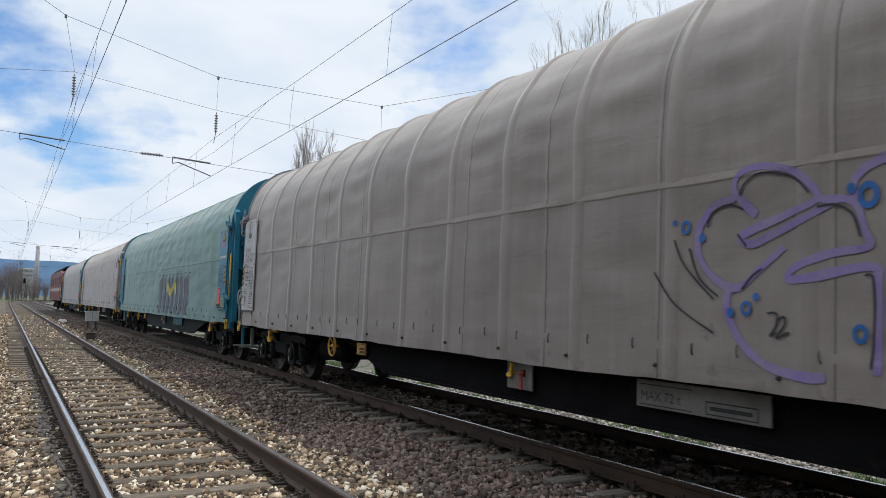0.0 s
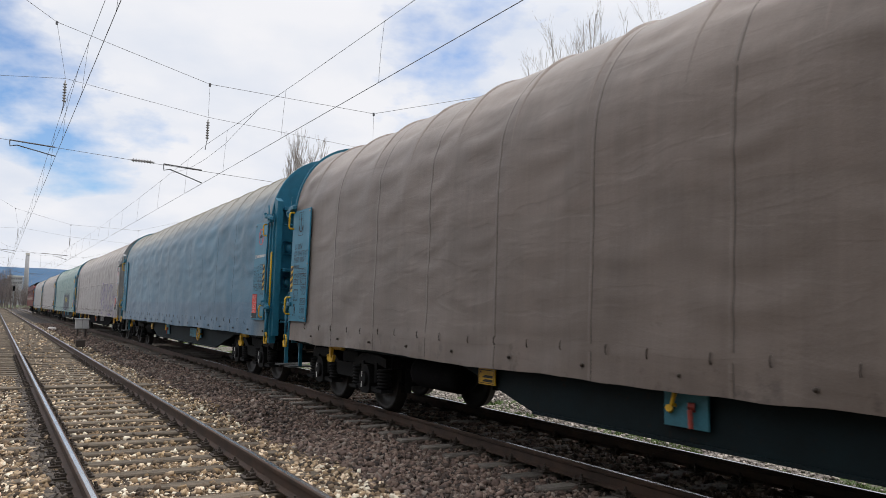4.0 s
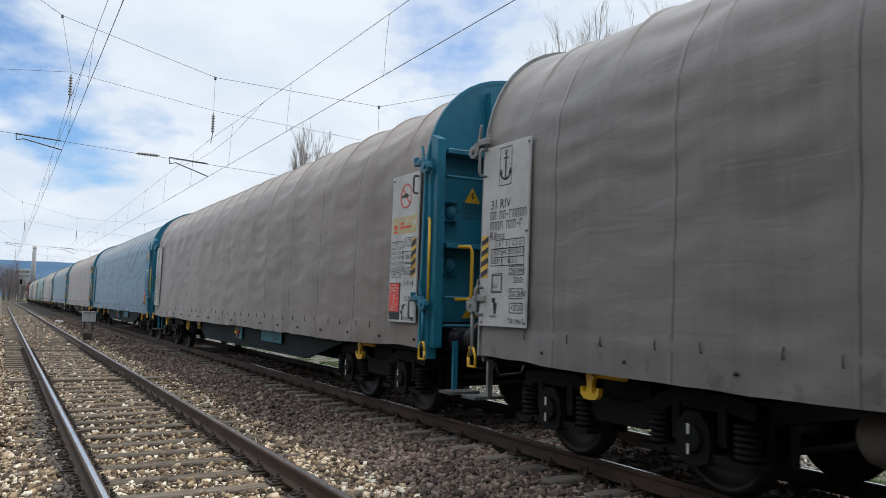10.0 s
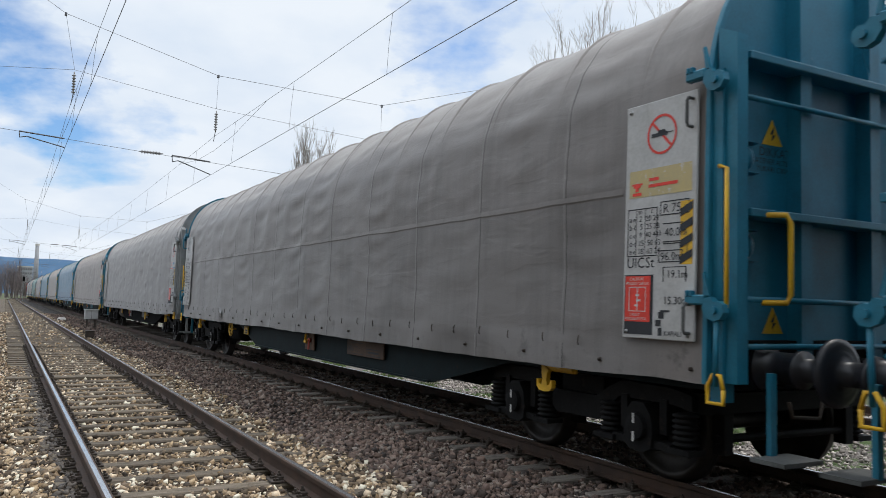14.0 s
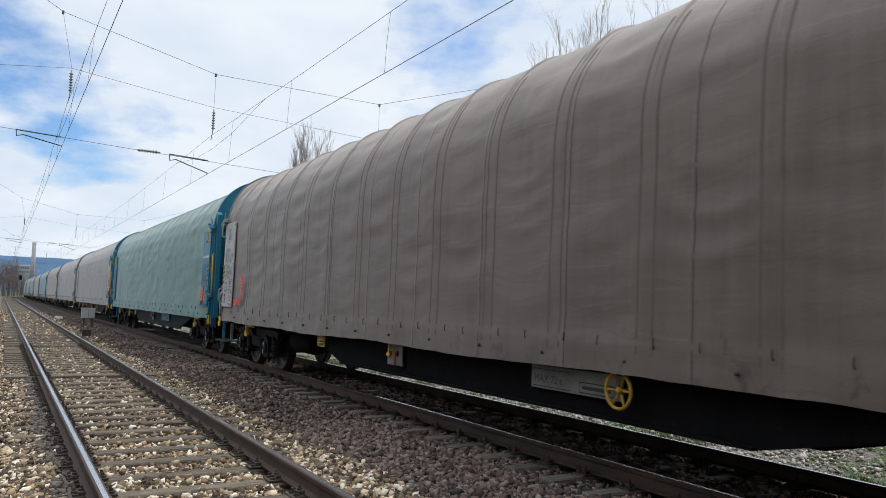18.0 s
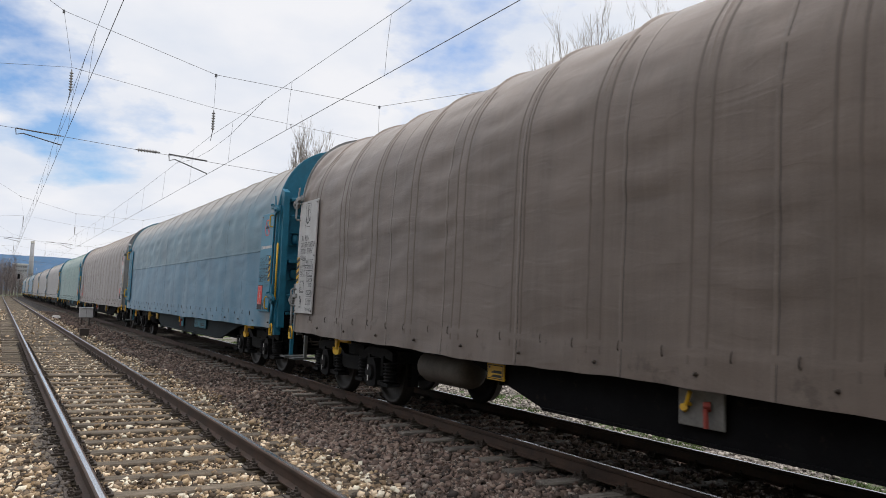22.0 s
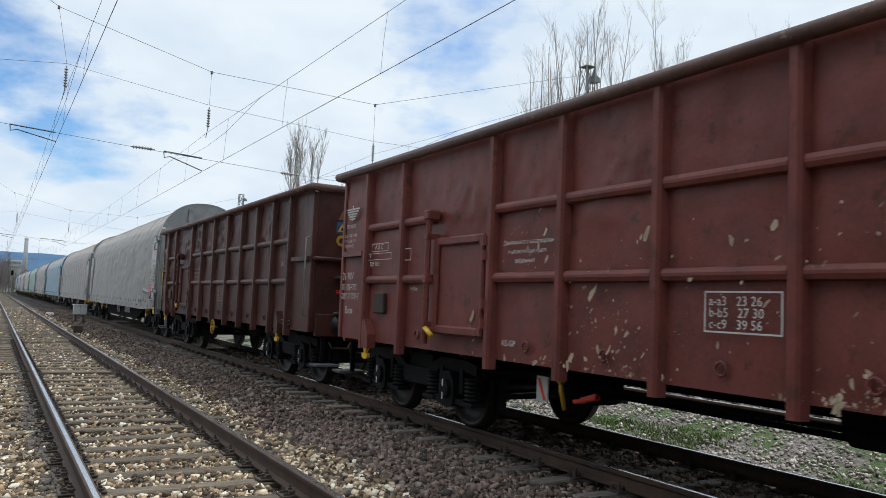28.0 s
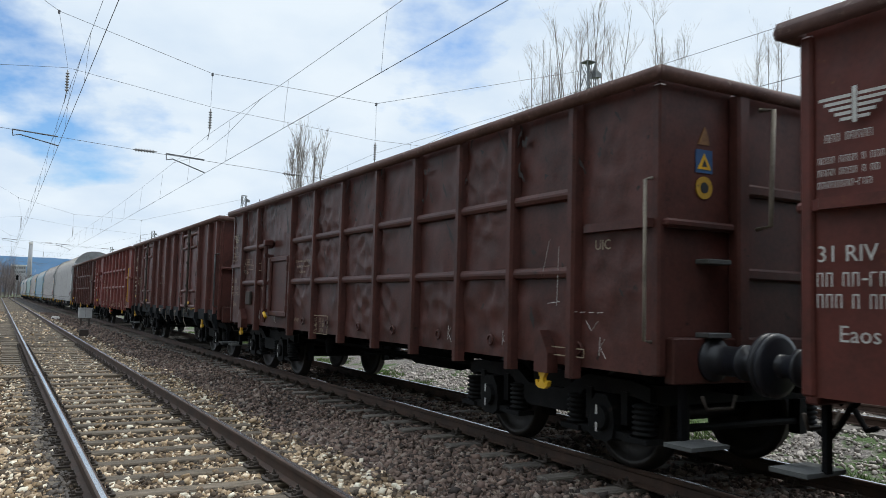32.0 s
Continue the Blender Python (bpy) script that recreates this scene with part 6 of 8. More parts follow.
def open_wagon(colour, label, seed, yellow_rail=True, wheel=False):
    """Ribbed open wagon: posts, two waist rails, one small side door near the leading end."""
    paint = BROWN[colour]
    root = thing("open_wagon", label, "freight wagon", "open wagons of the train")
    open_shell(root, paint, seed, paint)
    posts = [5.40, 4.32, 2.3, 1.17, 0.0, -1.2, -2.32, -3.38, -4.39, -5.34]
    for s in (-1, 1):
        for y in posts:
            part("side_post", shared("side_post", lambda: make_post(0.80, 3.2)), paint, root, "", pose(s * OPEN_W, y * (-s), 0, 0, 0, 0 if s < 0 else 180))
        spans = [(5.40, 4.32), (4.32, 3.5)] + [(a, b) for a, b in zip(posts[2:], posts[3:])]
        for a, b in spans:
            for z in (2.42, 1.72):
                part("waist_rail", shared("waist%.2f%.2f" % (a - b, z), lambda: make_rail(-(a - b) / 2 + 0.06, (a - b) / 2 - 0.06, z)), paint, root, "", pose(s * OPEN_W, (a + b) / 2 * (-s), 0, 0, 0, 0 if s < 0 else 180))
        # angled ledges at the corners
        for y0, y1 in ((5.47, 6.3), (-6.3, -5.41)):
            part("corner_ledge", shared("ledge%.2f" % y0, lambda: slab(bmesh.new(), [(0.0, y0), (-0.09, y0 + 0.02), (-0.09, y1 - 0.12), (0.0, y1)], "z", 2.05, 2.12)), paint, root, "", pose(s * OPEN_W, 0, 0, 0, 0, 0 if s < 0 else 180))
        for y in (5.2, 3.9, 1.7, 0.6, -0.6, -1.7, -2.9, -4.0, -5.4):
            part("lashing_ring", shared("lashing_ring", lambda: tube(bmesh.new(), [(0, 0.05 * math.cos(k * 0.785), 0.05 * math.sin(k * 0.785)) for k in range(9)], 0.012, 6, caps=False), True), paint, root, "", pose(s * (OPEN_W + 0.03), y, 1.06))
    # the door and its lock bars
    door = part("door", new_box(-0.055, 0.0, -0.50, 0.50, 1.12, 2.14, bevel=0.02), paint, root, "ribbed steel side door", pose(-OPEN_W, 2.92, 0))
    bm = bmesh.new()
    for a in ((-0.53, -0.43, 1.10, 2.18), (0.43, 0.53, 1.10, 2.18)):
        box(bm, -0.10, -0.045, *a, bevel=0.02)
    for z in (1.10, 2.08):
        box(bm, -0.098, -0.045, -0.45, 0.45, z, z + 0.10, bevel=0.02)
    part("door_frame", bm, paint, door)
    bm = new_tube([(-0.15, 0.56, 0.98), (-0.15, 0.56, 2.40)], 0.035, 8)
    box(bm, -0.2, -0.02, 0.50, 0.62, 2.38, 2.50, bevel=0.02)
    for z in (1.2, 1.7, 2.2):
        box(bm, -0.19, -0.02, 0.52, 0.60, z - 0.03, z + 0.03)
    part("lock_bar", bm, paint, door)
    part("lock_lever", new_tube([(-0.16, 0.54, 1.16), (-0.18, 0.35, 1.08)], 0.03, 8), YELLOW, door, "yellow lock lever", None, True)
    bm = bmesh.new()
    for z in (1.25, 1.45, 1.95, 2.1):
        lathe(bm, [(z - 0.05, 0.04), (z + 0.05, 0.04)], "z", 10, (-0.09, -0.56, 0))
    part("hinge", bm, paint, door)
    part("label_holder", new_box(-0.06, 0.0, -0.15, 0.15, 1.28, 1.55, bevel=0.015), IRON, root, "dark label holder", pose(-OPEN_W, 4.95, 0))
    for y in (5.2, -4.98):
        part("tow_bracket", shared("tow_bracket", lambda: slab(bmesh.new(), [(-0.10, 0.82), (0.10, 0.82), (0.10, 1.16), (0.02, 1.20), (-0.10, 1.0)], "x", -0.12, 0.0)), paint, root, "", pose(-OPEN_W, y, 0))
        part("tow_hook", shared("drop_hook", make_drop_hook), YELLOW, root, "yellow cast tow hook", pose(-OPEN_W - 0.06, y, 0.82))
    part("hand_rail", make_handle([(-0.02, 0, 1.16), (-0.10, 0, 1.17), (-0.10, 0, 2.42), (-0.02, 0, 2.44)], 0.015), YELLOW if yellow_rail else ROPE, root, "yellow corner hand rail" if yellow_rail else "pale worn corner hand rail", pose(-OPEN_W, -6.27, 0), True)
    part("end_hand_rail", make_handle([(-0.30, -0.02, 2.1), (-0.30, -0.16, 2.12), (-0.26, -0.16, 3.1), (-0.26, -0.02, 3.12)], 0.02), YELLOW if yellow_rail else ROPE, root, "corner hand rail", pose(0, -OPEN_L - 0.03, 0), True)
    m = pose(-0.90, -OPEN_L - 0.022, -0.09)
    part("worn_sign", slab(bmesh.new(), [(-0.07, 2.84), (0.06, 2.84), (0.04, 2.93), (0.01, 2.99), (-0.02, 2.94)], "y", -0.006, 0.0), WORN_SIGN, root, "worn rusty warning triangle", m)
    if seed != 22:
        part("end_sign", slab(bmesh.new(), [(-0.095, 2.61), (0.095, 2.61), (0.095, 2.80), (-0.095, 2.80)], "y", -0.006, 0.0), BLUE_SIGN, root, "blue warning sticker", m)
        part("warning_sign", slab(bmesh.new(), [(-0.075, 2.64), (0.075, 2.64), (0.0, 2.77)], "y", -0.010, 0.0), YELLOW, root, "yellow warning triangle", m)
        part("warning_bolt", slab(bmesh.new(), [(-0.03, 2.66), (0.03, 2.66), (0.0, 2.72)], "y", -0.013, 0.0), INK, root, "black pictogram", m)
        part("warning_ring", lathe(bmesh.new(), [(-0.010, 0.092), (0.0, 0.092)], "y", 20, (0, 0, 2.49)), OLD_YELLOW, root, "round dull yellow warning sign", m)
        part("warning_ring_mark", lathe(bmesh.new(), [(-0.013, 0.045), (0.0, 0.045)], "y", 16, (0, 0, 2.49)), INK, root, "dark pictogram", m)
    if seed != 24:
        part("end_reflector", new_box(-0.05, 0.05, -0.012, 0.0, 1.62, 1.69, bevel=0.004), RED_INK, root, "red end reflector", m)
    if wheel:
        handwheel(root, pose(-1.42, -0.2, 0.72))
    if yellow_rail:
        vb = part("valve_sign", new_box(-0.01, 0.01, -0.09, 0.09, -0.12, 0.12, bevel=0.004), PLATE["white"], root, "small white sign with a red stroke", pose(-1.15, 1.75, 0.66))
        part("valve_stroke", slab(bmesh.new(), [(-0.07, -0.10), (-0.03, -0.10), (0.07, 0.10), (0.03, 0.10)], "x", -0.016, -0.011), RED_INK, vb, "red stroke")
    if seed in (22, 25):
        part("valve_lever", tube(new_tube([(-1.12, 1.45, 0.5), (-1.16, 1.45, 0.66), (-1.16, 1.47, 0.76)], 0.022, 8), [(-1.16, 1.44, 0.75), (-1.16, 1.50, 0.79)], 0.035, 8), YELLOW, root, "yellow valve lever", None, True)
        part("valve_lever", tube(new_tube([(-1.12, 1.0, 0.66), (-1.17, 0.95, 0.68), (-1.17, 1.15, 0.62)], 0.03, 8), [(-1.17, 1.12, 0.62), (-1.17, 1.25, 0.60)], 0.02, 8), RED_INK, root, "red valve lever", None, True)
    rows = [("31 RIV", -6.22, 1.73, 0.10), ("Eaos", -6.08, 1.25, 0.10), ("a-a3   23 26", 0.50, 1.50, 0.065), ("b-b5   27 30", 0.50, 1.42, 0.065), ("c-c9   39 56", 0.50, 1.34, 0.065),
            ("KE-GP", -2.08, 1.05, 0.06), ("UIC", 5.62 if seed == 24 else 4.88, 1.90 if seed == 24 else 1.99, 0.085), ("14.04m", -4.1, 1.58, 0.05), ("A B C", -5.15, 2.12, 0.07), ("S", -5.3, 2.01, 0.05), ("120  00.t", -5.3, 1.90, 0.06),
            ("Движението с незатворени", -2.1, 2.04, 0.042), ("и незаключени врати", -2.02, 1.95, 0.042), ("забранено!", -1.9, 1.86, 0.042)]
    lines = letters(-6.22, 1.58, 0.085, "xx xx-xxx") + letters(-6.22, 1.45, 0.085, "xxx x xxx-x")
    for k in range(5):
        lines += [(-6.20 + 0.035 * k, 2.72 - 0.035 * k, -5.985, 2.74 - 0.035 * k), (-5.945, 2.72 - 0.035 * k, -5.73 - 0.035 * k, 2.74 - 0.035 * k)]
    lines += [(-5.98, 2.56, -5.95, 2.78)] + letters(-6.16, 2.46, 0.05, "xxx xxxxx")
    for k, z in enumerate((2.33, 2.255, 2.18)):
        lines += letters(-6.21, z, 0.042, ("xxx: +xxx x xxx", "xxx: +xxx x xx", "xxxxxxxx-xxx")[k])
    lines += framed(0.46, 1.31, 1.10, 1.60, 0.012) + framed(-5.25, 2.09, -4.75, 2.20, 0.008) + framed(-5.35, 1.98, -4.65, 2.07, 0.008) + framed(-4.35, 1.95, -4.1, 2.10, 0.01) + framed(4.9, 0.98, 5.5, 1.06, 0.01)
    if seed == 24:
        rows = [(w, u - 1.63, v - 0.42, h) if w[1:2] == "-" and w[0] in "abc" else (w, u, v, h) for w, u, v, h in rows]
        lines = [(a - 1.63, b - 0.42, c - 1.63, d - 0.42) if a > 0.4 and b > 1.25 else (a, b, c, d) for a, b, c, d in lines]
    side_words(root, rows, lines, ink=OLD_INK if seed in (21, 24) else WHITE_INK)
    if seed == 22:
        paint_chips(root, seed)
    if seed in (21, 24):
        scrape_marks(root, seed)
    if seed == 24:
        chalk_marks(root)
    return root


def paint_chips(root, seed):
    """Flecks where splashed lime and lost paint show pale, thickest low on the trailing half."""
    rng = random.Random(seed)
    bm = bmesh.new()
    done = 0
    while done < 1500:
        y, z = rng.uniform(-6.2, 3.0), 0.93 + 2.1 * rng.random() ** 2.6
        if noise.noise((y * 0.9, z * 1.4, 3.0)) + 0.25 * (1.6 - z) - 0.12 * (y - 0.8) ** 2 * (y > 0.8) < rng.uniform(-0.2, 0.5):
            done += 0.25
            continue
        r = min(0.034, 0.0045 * rng.lognormvariate(0.4, 0.75))
        tall, slant = rng.uniform(0.7, 2.6), rng.uniform(-0.8, 0.3)
        x = -OPEN_W - 0.068
        n = 6
        ring = [bm.verts.new((x, y + r * rng.uniform(0.4, 1.2) * math.cos(6.283 * k / n) + slant * r * tall * math.sin(6.283 * k / n), z + tall * r * rng.uniform(0.4, 1.2) * math.sin(6.283 * k / n))) for k in range(n)]
        bm.faces.new(ring)
        done += 1
    chips = part("paint_chips", bm, CHIP, root, "pale flecks of chipped paint")
    chips["kind"] = "stuff"


def scrape_marks(root, seed):
    """Dark ragged scrapes where the grab struck the upper panels from inside."""
    rng = random.Random(seed + 3)
    bm = bmesh.new()
    for k in range(150):
        y, z = rng.uniform(-6.1, 6.1), rng.uniform(2.52, 3.1) if k % 5 else rng.uniform(1.2, 2.3)
        tall, wide, slant = 0.05 + 0.25 * rng.random() ** 2, rng.uniform(0.008, 0.04), rng.uniform(-0.8, 0.8)
        n = 5
        left, right = [], []
        for i in range(n + 1):
            f = i / n
            w = wide * math.sin(math.pi * (0.1 + 0.8 * f)) * rng.uniform(0.3, 1.2)
            c = y + slant * tall * f + rng.uniform(-0.012, 0.012)
            left.append(bm.verts.new((-OPEN_W - 0.05, c + w, z + tall * f)))
            right.append(bm.verts.new((-OPEN_W - 0.05, c - w, z + tall * f)))
        for i in range(n):
            bm.faces.new((left[i], left[i + 1], right[i + 1], right[i]))
    part("scrape_marks", bm, SCRAPE, root, "dark ragged scrapes in the paint")["kind"] = "stuff"


def chalk_marks(root):
    """Hand-drawn chalk strokes: a figure, arrows and letters."""
    x = -OPEN_W - 0.07

    def chalk(pts):
        part("chalk_mark", new_tube([(x, -u, z) for u, z in pts], 0.003, 4), CHALK, root, "white chalk stroke")
    for u, z in ((5.72, 1.02), (4.28, 1.02), (3.2, 1.02), (-5.55, 1.02), (-4.05, 1.04), (-3.1, 1.0)):
        chalk([(u, z), (u + 0.01, z + 0.15)])
        chalk([(u + 0.07, z + 0.14), (u + 0.01, z + 0.07), (u + 0.08, z - 0.02)])
    chalk([(5.55, 1.30), (5.62, 1.22), (5.70, 1.30)])
    chalk([(5.02, 2.02), (4.92, 1.70), (5.16, 1.72)])
    chalk([(5.16, 1.95), (5.14, 1.42)])
    chalk([(5.0, 1.44), (5.18, 1.46)])
    for u in (5.36, 5.47, 5.58, 5.69):
        chalk([(u, 1.37), (u + 0.07, 1.375)])


WORN_SIGN = surface("worn_sign", (0.26, 0.13, 0.045), (0.10, 0.05, 0.03), rough=0.7)
BLUE_SIGN = surface("blue_sign", (0.03, 0.09, 0.22), rough=0.5, bump=0)


FOAM = surface("dried_foam", (0.36, 0.25, 0.07), (0.20, 0.125, 0.04), grain=50, blot=14, rough=0.85, bump=0.6, spots=(0.16, 0.08, 0.03), spot_amount=0.55)
LIME = surface("lime_runs", (0.34, 0.35, 0.30), (0.16, 0.17, 0.15), grain=60, blot=20, rough=0.9, bump=0.1)


def foam_lump(cy, cz, wide, tall, seed, thick=0.03):
    """A lump of dried filling that swelled out of a gap."""
    bm = bmesh.new()
    bmesh.ops.create_icosphere(bm, subdivisions=3, radius=1.0)
    for v in bm.verts:
        n = 1 + 0.45 * noise.noise(v.co * 1.9 + Vector((seed, 0, 0))) + 0.2 * noise.noise(v.co * 5.0 + Vector((0, seed, 0)))
        v.co = Vector((v.co.x * thick * n, cy + v.co.y * wide * n, cz + v.co.z * tall * n))
    return bm


def door_spills(root):
    """What leaked round the trailing doors: dried yellow filling, lime runs on the sill and loose binding wire."""
    for k, (y, z, w, t) in enumerate(((-3.80, 1.125, 0.035, 0.045), (-3.765, 1.15, 0.05, 0.022), (-3.98, 1.145, 0.07, 0.022), (-4.12, 1.150, 0.09, 0.024), (-4.21, 1.165, 0.03, 0.03), (-2.41, 1.70, 0.022, 0.10), (-2.41, 1.50, 0.018, 0.09), (-2.40, 1.26, 0.02, 0.08))):
        part("dried_foam", foam_lump(y, z, w * 0.75, t * 0.6, 3.0 + k, 0.02), FOAM, root, "lump of dried yellow filling", pose(-OPEN_W - (0.085 if z < 1.2 else 0.06), 0, -0.035 if z < 1.2 else 0), True)
    part("lime_lump", foam_lump(-2.40, 1.41, 0.05, 0.03, 21.0, 0.05), LIME, root, "pale caked lump on the hinge", pose(-OPEN_W - 0.06, 0, 0), True)
    rng = random.Random(23)
    runs = []
    for k in range(34):
        u = 2.62 + 0.62 * rng.random()
        top, w = 1.105 - 0.02 * rng.random(), rng.uniform(0.002, 0.008)
        if 2.98 < u < 3.12:
            w *= 2.0
        runs.append((u, top - rng.uniform(0.03, 0.17), u + w, top))
    part("lime_run", bars(runs), LIME, root, "pale runs down the sill", pose(-1.4325, 0, 0))
    for a, b, c in (((-3.26, 1.16), (-3.45, 1.115), (-3.68, 1.09)), ((-3.26, 1.15), (-3.50, 1.13), (-3.66, 1.075)), ((-3.26, 1.155), (-3.40, 1.10), (-3.62, 1.10)), ((-3.24, 1.30), (-3.22, 1.22), (-3.30, 1.15)),
                    ((-3.28, 1.14), (-3.02, 1.02), (-2.82, 1.03)), ((-2.82, 1.03), (-2.95, 0.90), (-3.08, 0.70))):
        mid = [(-0.05 - 0.03 * math.sin(3.14 * f), (1 - f) ** 2 * a[0] + 2 * f * (1 - f) * b[0] + f * f * c[0], (1 - f) ** 2 * a[1] + 2 * f * (1 - f) * b[1] + f * f * c[1]) for f in (0.0, 0.2, 0.4, 0.6, 0.8, 1.0)]
        part("binding_wire", new_tube(mid, 0.0028, 5), ROPE, root, "loose pale binding wire", pose(-OPEN_W - 0.03, 0, 0))


def door_wagon(colour, label, seed):
    """Older open wagon: tall posts and two pairs of side doors over a black sill."""
    paint = BROWN[colour]
    root = thing("open_wagon", label, "freight wagon", "open wagons of the train")
    open_shell(root, paint, seed, paint)
    posts = [6.22, 5.4, 4.34, 2.3, 1.16, 0.0, -1.16, -2.3, -4.34, -5.4, -6.22]
    for s in (-1, 1):
        part("sill", new_box(min(s * 1.36, s * 1.43), max(s * 1.36, s * 1.43), -6.32, 6.32, 0.86, 1.12, bevel=0.01), SILL, root, "grimy grey-black side sill")
        for y in posts:
            part("side_post", shared("tall_post", lambda: make_post(0.95, 3.2, 0.13, 0.11)), paint, root, "", pose(s * OPEN_W, y, 0, 0, 0, 0 if s < 0 else 180))
            part("post_shoe", shared("post_shoe", lambda: slab(bmesh.new(), [(0.0, 0.70), (-0.05, 0.70), (-0.14, 0.90), (-0.14, 1.02), (0.0, 1.06)], "y", -0.09, 0.09)), SILL, root, "", pose(s * OPEN_W, y, 0, 0, 0, 0 if s < 0 else 180))
        part("weld_bead", shared("weld_bead", lambda: new_tube([(0, -OPEN_L + 0.05, 1.36), (0, OPEN_L - 0.05, 1.36)], 0.007, 5)), paint, root, "", pose(s * (OPEN_W + 0.012), 0, 0))
        for y0 in (3.32, -3.32):
            for d in (-0.5, 0.5):
                leaf = part("door_leaf", shared("door_leaf%.1f" % d, lambda: dented(seed + 5 + d, -0.46, 0.46, 1.16, 3.08, -0.06), True), paint, root, "dented pressed-steel door leaf", pose(s * OPEN_W, y0 + d, 0, 0, 0, 0 if s < 0 else 180))
                loop = []
                for cy, cz, a0 in ((0.31, 2.93, 0), (-0.31, 2.93, 90), (-0.31, 1.27, 180), (0.31, 1.27, 270)):
                    loop += [(-0.065, cy + 0.11 * math.cos(radians(a0 + 22.5 * k)), cz + 0.11 * math.sin(radians(a0 + 22.5 * k))) for k in range(5)]
                bm = new_tube(loop + loop[:1], 0.045, 8, caps=False)
                for za in (1.56, 2.70):
                    tube(bm, [(-0.062, -0.41, za), (-0.062, 0.41, za)], 0.042, 8)
                part("door_press", bm, paint, leaf, "", None, True)
            bm = new_tube([(-0.12, 0, 1.0), (-0.12, 0, 3.16)], 0.032, 8)
            for z in (1.2, 1.7, 2.3, 2.8):
                box(bm, -0.17, -0.05, -0.05, 0.05, z - 0.03, z + 0.03)
            bar = part("lock_bar", bm, IRON, root, "rusty lock bar", pose(s * OPEN_W, y0, 0, 0, 0, 0 if s < 0 else 180))
            part("lock_plate", shared("lock_plate", lambda: new_box(-0.118, -0.104, -0.27, -0.12, 1.215, 1.285, bevel=0.004), True), OLD_YELLOW, bar, "dull yellow lock plate")
            for d in (-1.0, 1.0):
                bm = bmesh.new()
                for z in (1.3, 2.0, 2.75):
                    lathe(bm, [(z - 0.06, 0.045), (z + 0.06, 0.045)], "z", 10, (-0.08, 0, 0))
                part("hinge", bm, IRON, root, "", pose(s * OPEN_W, y0 + d * 0.97, 0, 0, 0, 0 if s < 0 else 180))
        for y in (5.8, 3.3, 0.6, -0.6, -3.3, -5.8):
            part("lashing_ring", shared("lashing_ring2", lambda: tube(bmesh.new(), [(0, 0.05 * math.cos(k * 0.785), 0.05 * math.sin(k * 0.785)) for k in range(9)], 0.012, 6, caps=False), True), IRON, root, "", pose(s * 1.45, y, 0.97))
    for y in (5.6, -5.05):
        part("tow_hook", shared("drop_hook", make_drop_hook), YELLOW, root, "yellow cast tow hook", pose(-OPEN_W - 0.05, y, 0.82))
    part("label_holder", new_box(-0.06, 0.0, -0.16, 0.16, 1.28, 1.52, bevel=0.015), IRON, root, "dark label holder", pose(-OPEN_W, 5.8, 0))
    part("yellow_ticket", bars([(-0.10, 1.34, 0.06, 1.42)]), YELLOW, root, "yellow ticket", pose(-OPEN_W - 0.062, 5.8, 0))
    part("hand_rail", make_handle([(-0.02, 0, 1.2), (-0.12, 0, 1.22), (-0.12, 0, 2.4), (-0.02, 0, 2.42)], 0.018), STEP_PAINT, root, "pale corner hand rail", pose(-OPEN_W, -6.28, 0), True)
    for y in (-0.3, -1.7, -2.9):
        part("strap", new_tube([(-OPEN_W - 0.08, y + 0.1, 1.0), (-OPEN_W - 0.1, y - 0.1, 0.75), (-OPEN_W - 0.05, y - 0.2, 0.62)], 0.004, 5), ROPE, root, "dangling pale strapping")
    rows = [("31 RIV", -6.15, 2.00, 0.085), ("Eaos", -6.12, 1.57, 0.075), ("14.04m", -5.2, 1.44, 0.05), ("72 m", -4.92, 1.58, 0.06), ("A  B1  B2  C", -5.22, 1.97, 0.055), ("S", -5.27, 1.88, 0.05), ("120", -5.30, 1.79, 0.05), ("Движението с незатворени", -0.95, 2.0, 0.045), ("и незаключени врати забранено", -1.05, 1.78, 0.045), ("KE-GP", 1.4, 0.96, 0.07),
            ("a-a3", 0.78, 1.52, 0.06), ("b-b5", 0.78, 1.43, 0.06), ("c-c9", 0.78, 1.34, 0.06)]
    lines = framed(-5.28, 1.86, -4.62, 2.04, 0.007) + framed(-5.33, 1.77, -4.62, 1.95, 0.007) + [(u, 1.78, u + 0.007, 2.04) for u in (-5.12, -4.98, -4.85, -4.73)] + framed(-5.0, 1.55, -4.75, 1.70, 0.008) + framed(0.74, 1.30, 1.08, 1.62, 0.01) + [(-0.95, 0.95, -0.55, 1.03), (-0.5, 0.95, 0.0, 1.03), (-6.12, 1.86, -6.0, 1.92), (-5.96, 1.86, -5.84, 1.92), (-5.76, 1.86, -5.56, 1.92), (-6.12, 1.72, -5.94, 1.78), (-5.90, 1.72, -5.74, 1.78), (-5.68, 1.72, -5.63, 1.78), (-6.05, 2.42, -5.60, 2.45), (-6.0, 2.36, -5.65, 2.39), (-6.05, 2.29, -5.62, 2.32), (-5.845, 2.60, -5.815, 2.82)]
    for k in range(4):
        lines += [(-6.10 + 0.03 * k, 2.76 - 0.035 * k, -5.86, 2.775 - 0.035 * k), (-5.80, 2.76 - 0.035 * k, -5.56 - 0.03 * k, 2.775 - 0.035 * k)]
    side_words(root, rows, lines, x=-OPEN_W - 0.062, ink=OLD_INK)
    door_spills(root)
    return root


